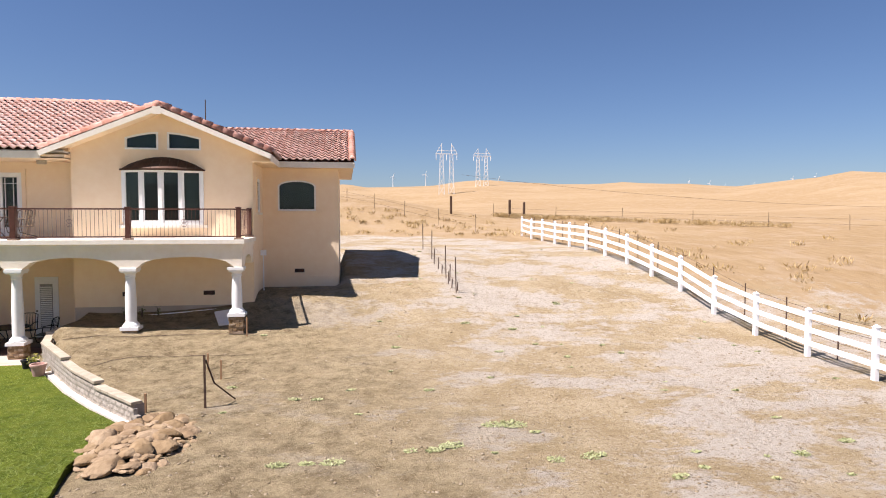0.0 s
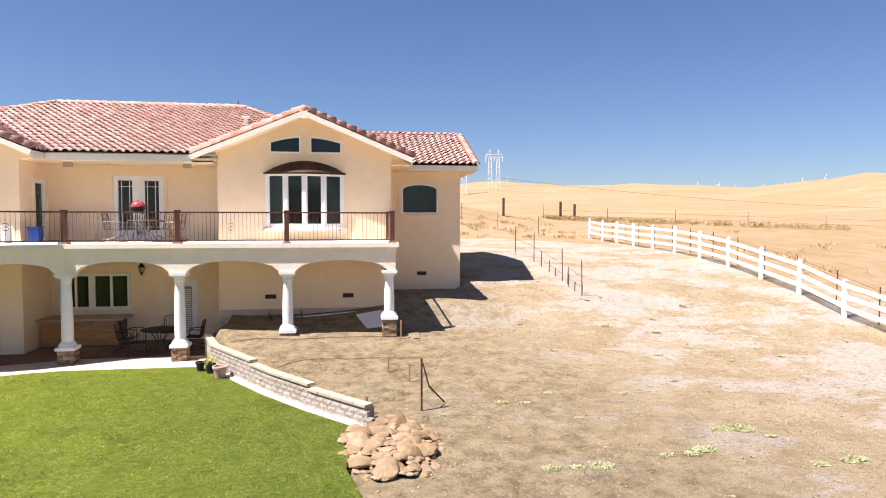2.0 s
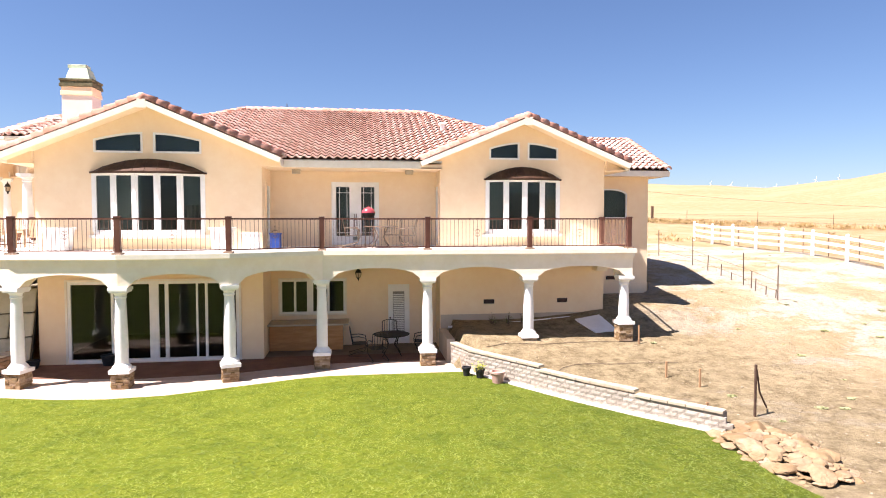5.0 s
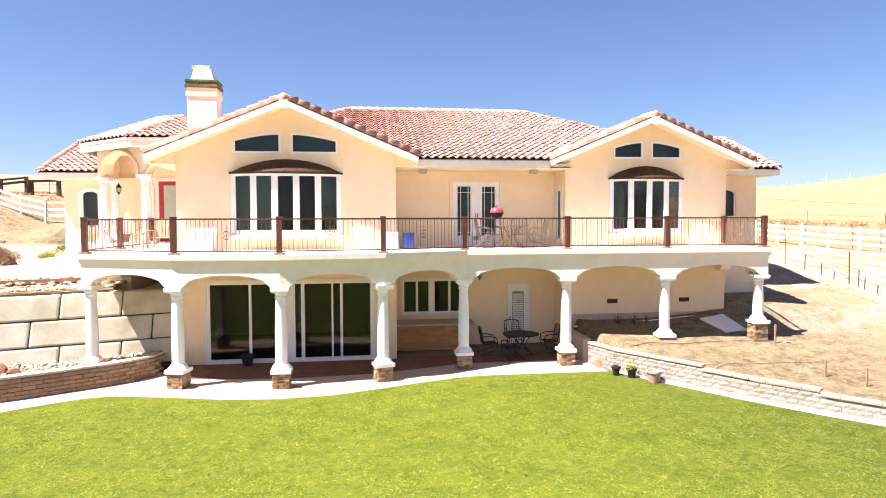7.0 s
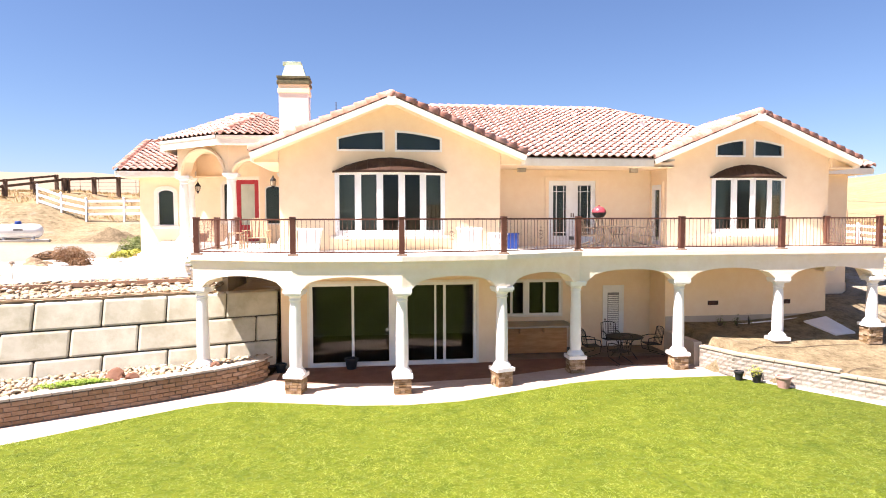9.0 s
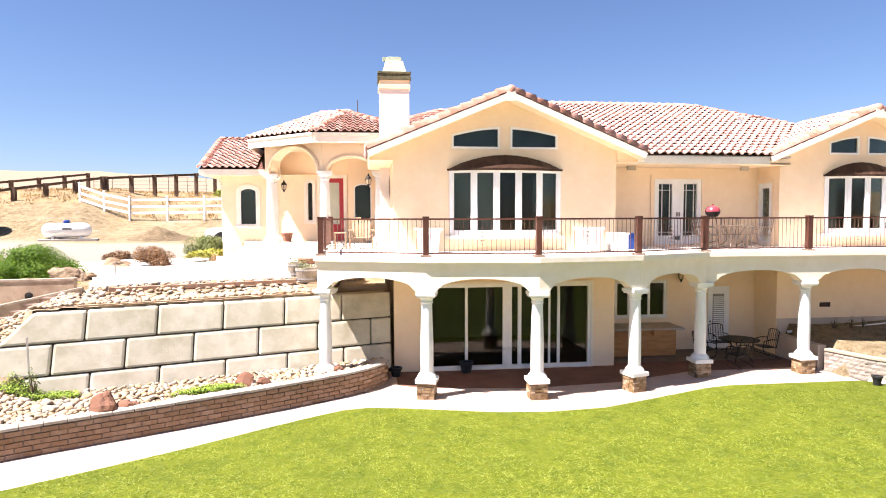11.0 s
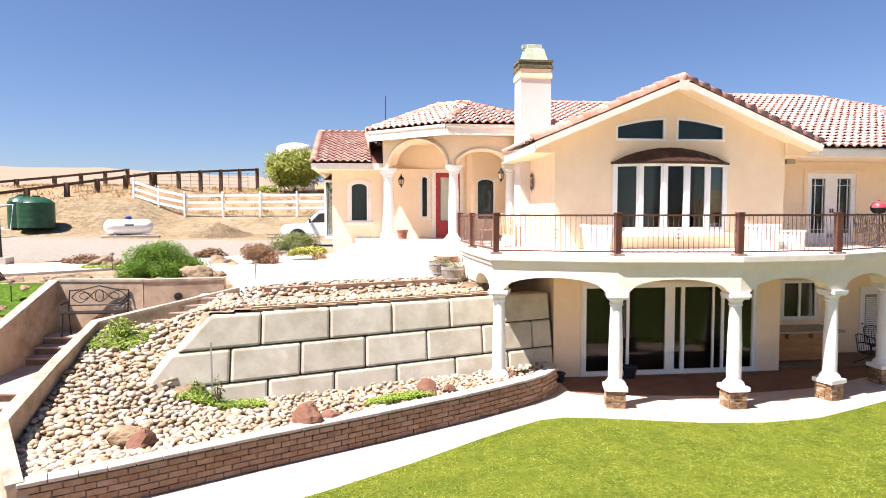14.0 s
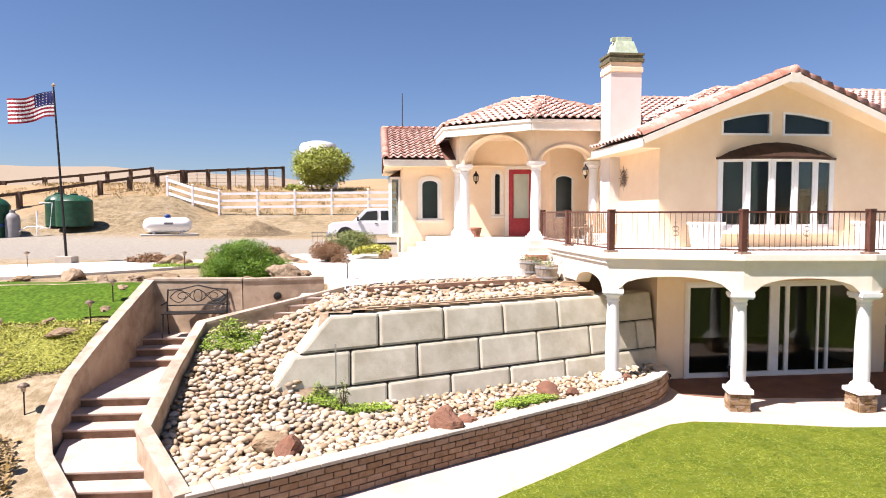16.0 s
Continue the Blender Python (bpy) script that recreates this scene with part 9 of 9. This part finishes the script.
metal_table(-11.35, 22.35, DZ, 0.55, 0.72, BRONZE, "round bronze patio table on the balcony")
for x, y, a in ((-12.3, 22.3, -1.57), (-10.45, 22.4, 1.57), (-11.9, 23.1, 3.4), (-10.9, 23.15, 2.9)):
    metal_chair(x, y, DZ, a, BRONZE, "bronze metal patio chair on the balcony")
gr = thing("kettle_grill", (-11.75, 22.9, DZ), "small red kettle grill", "grill")
part("bowl", Geo().lathe((-11.75, 22.9), [(0.0, DZ + 0.98), (0.15, DZ + 1.0), (0.22, DZ + 1.1), (0.23, DZ + 1.16)], 18), IRON, gr, smooth=40)
part("lid", Geo().lathe((-11.75, 22.9), [(0.235, DZ + 1.16), (0.22, DZ + 1.24), (0.15, DZ + 1.32), (0.03, DZ + 1.36), (0.03, DZ + 1.4), (0, DZ + 1.4)], 18), PINKGRILL, gr, "shiny red lid", smooth=40)
for k in range(3):
    a = k * 2.094
    part("leg", Geo().tube([(-11.75 + 0.1 * math.cos(a), 22.9 + 0.1 * math.sin(a), DZ + 1.0), (-11.75 + 0.25 * math.cos(a), 22.9 + 0.25 * math.sin(a), DZ)], 0.012, 5), IRON, gr)
ad = thing("garden_chair", (-23.0, 24.3, DZ), "pale wooden slatted garden chair on the balcony", "chair")
for k in range(6):
    part("back_slat", Geo().beam((-23.25 + 0.1 * k, 24.5, DZ + 0.35), (-23.25 + 0.1 * k, 24.72, DZ + 0.95 + 0.06 * math.sin(k)), 0.08, 0.02, up=(0, 1, 0)), PALEWOOD, ad)
    part("seat_slat", Geo().box(-23.3, 23.95 + 0.09 * k, DZ + 0.34, -22.7, 24.03 + 0.09 * k, DZ + 0.365), PALEWOOD, ad)
for sx in (-23.36, -22.64):
    part("arm", Geo().box(sx - 0.06, 23.85, DZ + 0.58, sx + 0.06, 24.6, DZ + 0.605), PALEWOOD, ad)
    part("leg", Geo().box(sx - 0.02, 23.9, DZ, sx + 0.02, 23.98, DZ + 0.58), PALEWOOD, ad)
    part("leg", Geo().box(sx - 0.02, 24.45, DZ, sx + 0.02, 24.53, DZ + 0.58), PALEWOOD, ad)
st = thing("side_table", (-23.55, 24.0, DZ), "small pale wooden side table", "table")
part("tabletop", Geo().box(-23.85, 23.8, DZ + 0.5, -23.45, 24.2, DZ + 0.53), PALEWOOD, st)
for x in (-23.82, -23.48):
    for y in (23.83, 24.17):
        part("leg", Geo().box(x - 0.02, y - 0.02, DZ, x + 0.02, y + 0.02, DZ + 0.5), PALEWOOD, st)
# wall sun ornament
orn = thing("sun_ornament", (-22.04, 24.82, 7.0), "bronze sunburst wall ornament", "ornament")
part("disc", Geo().add([(-22.05 - 0.03 * math.cos(0) * 0, 24.82 + 0.14 * math.cos(a), 7.0 + 0.14 * math.sin(a)) for a in np.linspace(0, 6.28, 17)[:-1]] + [(-22.09, 24.82, 7.0)], [(i, (i + 1) % 16, 16) for i in range(16)]), BRONZE, orn)
for k in range(16):
    a = k * math.pi / 8
    r = 0.42 if k % 2 == 0 else 0.32
    part("ray", Geo().add([(-22.06, 24.82 + 0.15 * math.cos(a - 0.16), 7.0 + 0.15 * math.sin(a - 0.16)), (-22.06, 24.82 + 0.15 * math.cos(a + 0.16), 7.0 + 0.15 * math.sin(a + 0.16)), (-22.06, 24.82 + r * math.cos(a), 7.0 + r * math.sin(a)), (-22.085, 24.82 + 0.2 * math.cos(a), 7.0 + 0.2 * math.sin(a))], [(0, 1, 3), (1, 2, 3), (2, 0, 3)]), BRONZE, orn)


def lantern(x, y, z, label):
    root = thing("wall_lantern", (x, y, z), label, "lantern", "wall lanterns")
    part("bracket", Geo().tube([(x, y + 0.16, z + 0.05), (x, y + 0.05, z + 0.36), (x, y, z + 0.33)], 0.014, 5), IRON, root)
    part("glass", Geo().lathe((x, y), [(0.03, z), (0.075, z + 0.06), (0.10, z + 0.22), (0.06, z + 0.25)], 8), LAMPGLASS, root)
    part("cap", Geo().lathe((x, y), [(0.115, z + 0.22), (0.09, z + 0.29), (0.03, z + 0.36), (0.012, z + 0.43), (0, z + 0.43)], 8), IRON, root)
    part("finial", Geo().lathe((x, y), [(0, z - 0.08), (0.025, z - 0.04), (0.035, z), (0.075, z + 0.05)], 8), IRON, root)
    for k in range(4):
        a = k * 1.5708
        part("bar", Geo().tube([(x + 0.078 * math.cos(a), y + 0.078 * math.sin(a), z + 0.05), (x + 0.105 * math.cos(a), y + 0.105 * math.sin(a), z + 0.22)], 0.008, 4), IRON, root)


lantern(-26.0, 28.75, 7.03, "black iron wall lantern under the entry arch")
lantern(-22.75, 26.3, 7.12, "black iron wall lantern beside the entry")
lantern(-12.1, 24.2, 3.8, "black iron wall lantern under the balcony")
for x, y in ((-14.2, 23.6), (-10.3, 23.5)):
    solo("floodlight", Geo().box(x - 0.14, y - 0.06, 7.52, x + 0.14, y + 0.06, 7.66), CAPCON, (x, y, 7.6), "small tan soffit floodlight", "lamp", bevel=0.015)

# ---------- covered patio ----------
bar = thing("patio_bar", (-13.9, 23.5, 1.36), "plywood-fronted patio bar with stone counter", "bar counter")
part("front", Geo().box(-15.15, 23.42, 1.40, -12.65, 23.47, 2.28), PLYWOOD, bar)
part("body", Geo().box(-15.15, 23.47, 1.38, -12.65, 24.3, 2.27), DARKVOID, bar)
part("counter", Geo().box(-15.19, 23.2, 2.28, -12.45, 24.36, 2.34), CAPCON, bar, "tan counter slab", bevel=0.012)
for x in (-14.3, -13.5):
    part("bracket", Geo().box(x - 0.02, 23.24, 2.1, x + 0.02, 23.42, 2.28), PLYWOOD, bar)
metal_table(-11.0, 22.5, 1.36, 0.6, 0.72, IRON, "round black iron patio table")
for x, y, a in ((-12.1, 22.6, -1.57), (-11.0, 23.6, 3.14), (-9.95, 22.7, 1.57), (-11.5, 21.7, 0.3)):
    metal_chair(x, y, 1.36, a, IRON, "black iron patio chair in the shade", IRON)
pot("pot", -22.0, 22.0, 1.36, 0.12, 0.16, 0.26, BLACKPOT, "small dark pot in the patio corner", None)
pot("pot", -19.9, 22.15, 1.36, 0.14, 0.2, 0.34, BLACKPOT, "dark pot by the sliding door", None)

# ---------- rooms seen through the glass ----------
for x0, x1, y, z0, z1 in ((-20.2, -19.6, YL + 0.5, 5.0, 7.6), (-17.7, -17.1, YL + 0.5, 5.0, 7.6), (-7.5, -7.1, YR + 0.5, 5.0, 7.6), (-5.4, -5.0, YR + 0.5, 5.0, 7.6)):
    n = 14
    vs = [(x0 + (x1 - x0) * i / n, y + 0.04 * math.sin(i * 2.2) + t, z) for t in (0, 0.02) for z in (z0, z1) for i in range(n + 1)]
    m = n + 1
    solo("curtain", Geo().add(vs, [(i, i + 1, m + i + 1, m + i) for i in range(n)] + [(2 * m + i, 3 * m + i, 3 * m + i + 1, 2 * m + i + 1) for i in range(n)]), CURTAIN, (x0, y, z0), "pale curtain hanging behind the window", "curtain", "curtains")
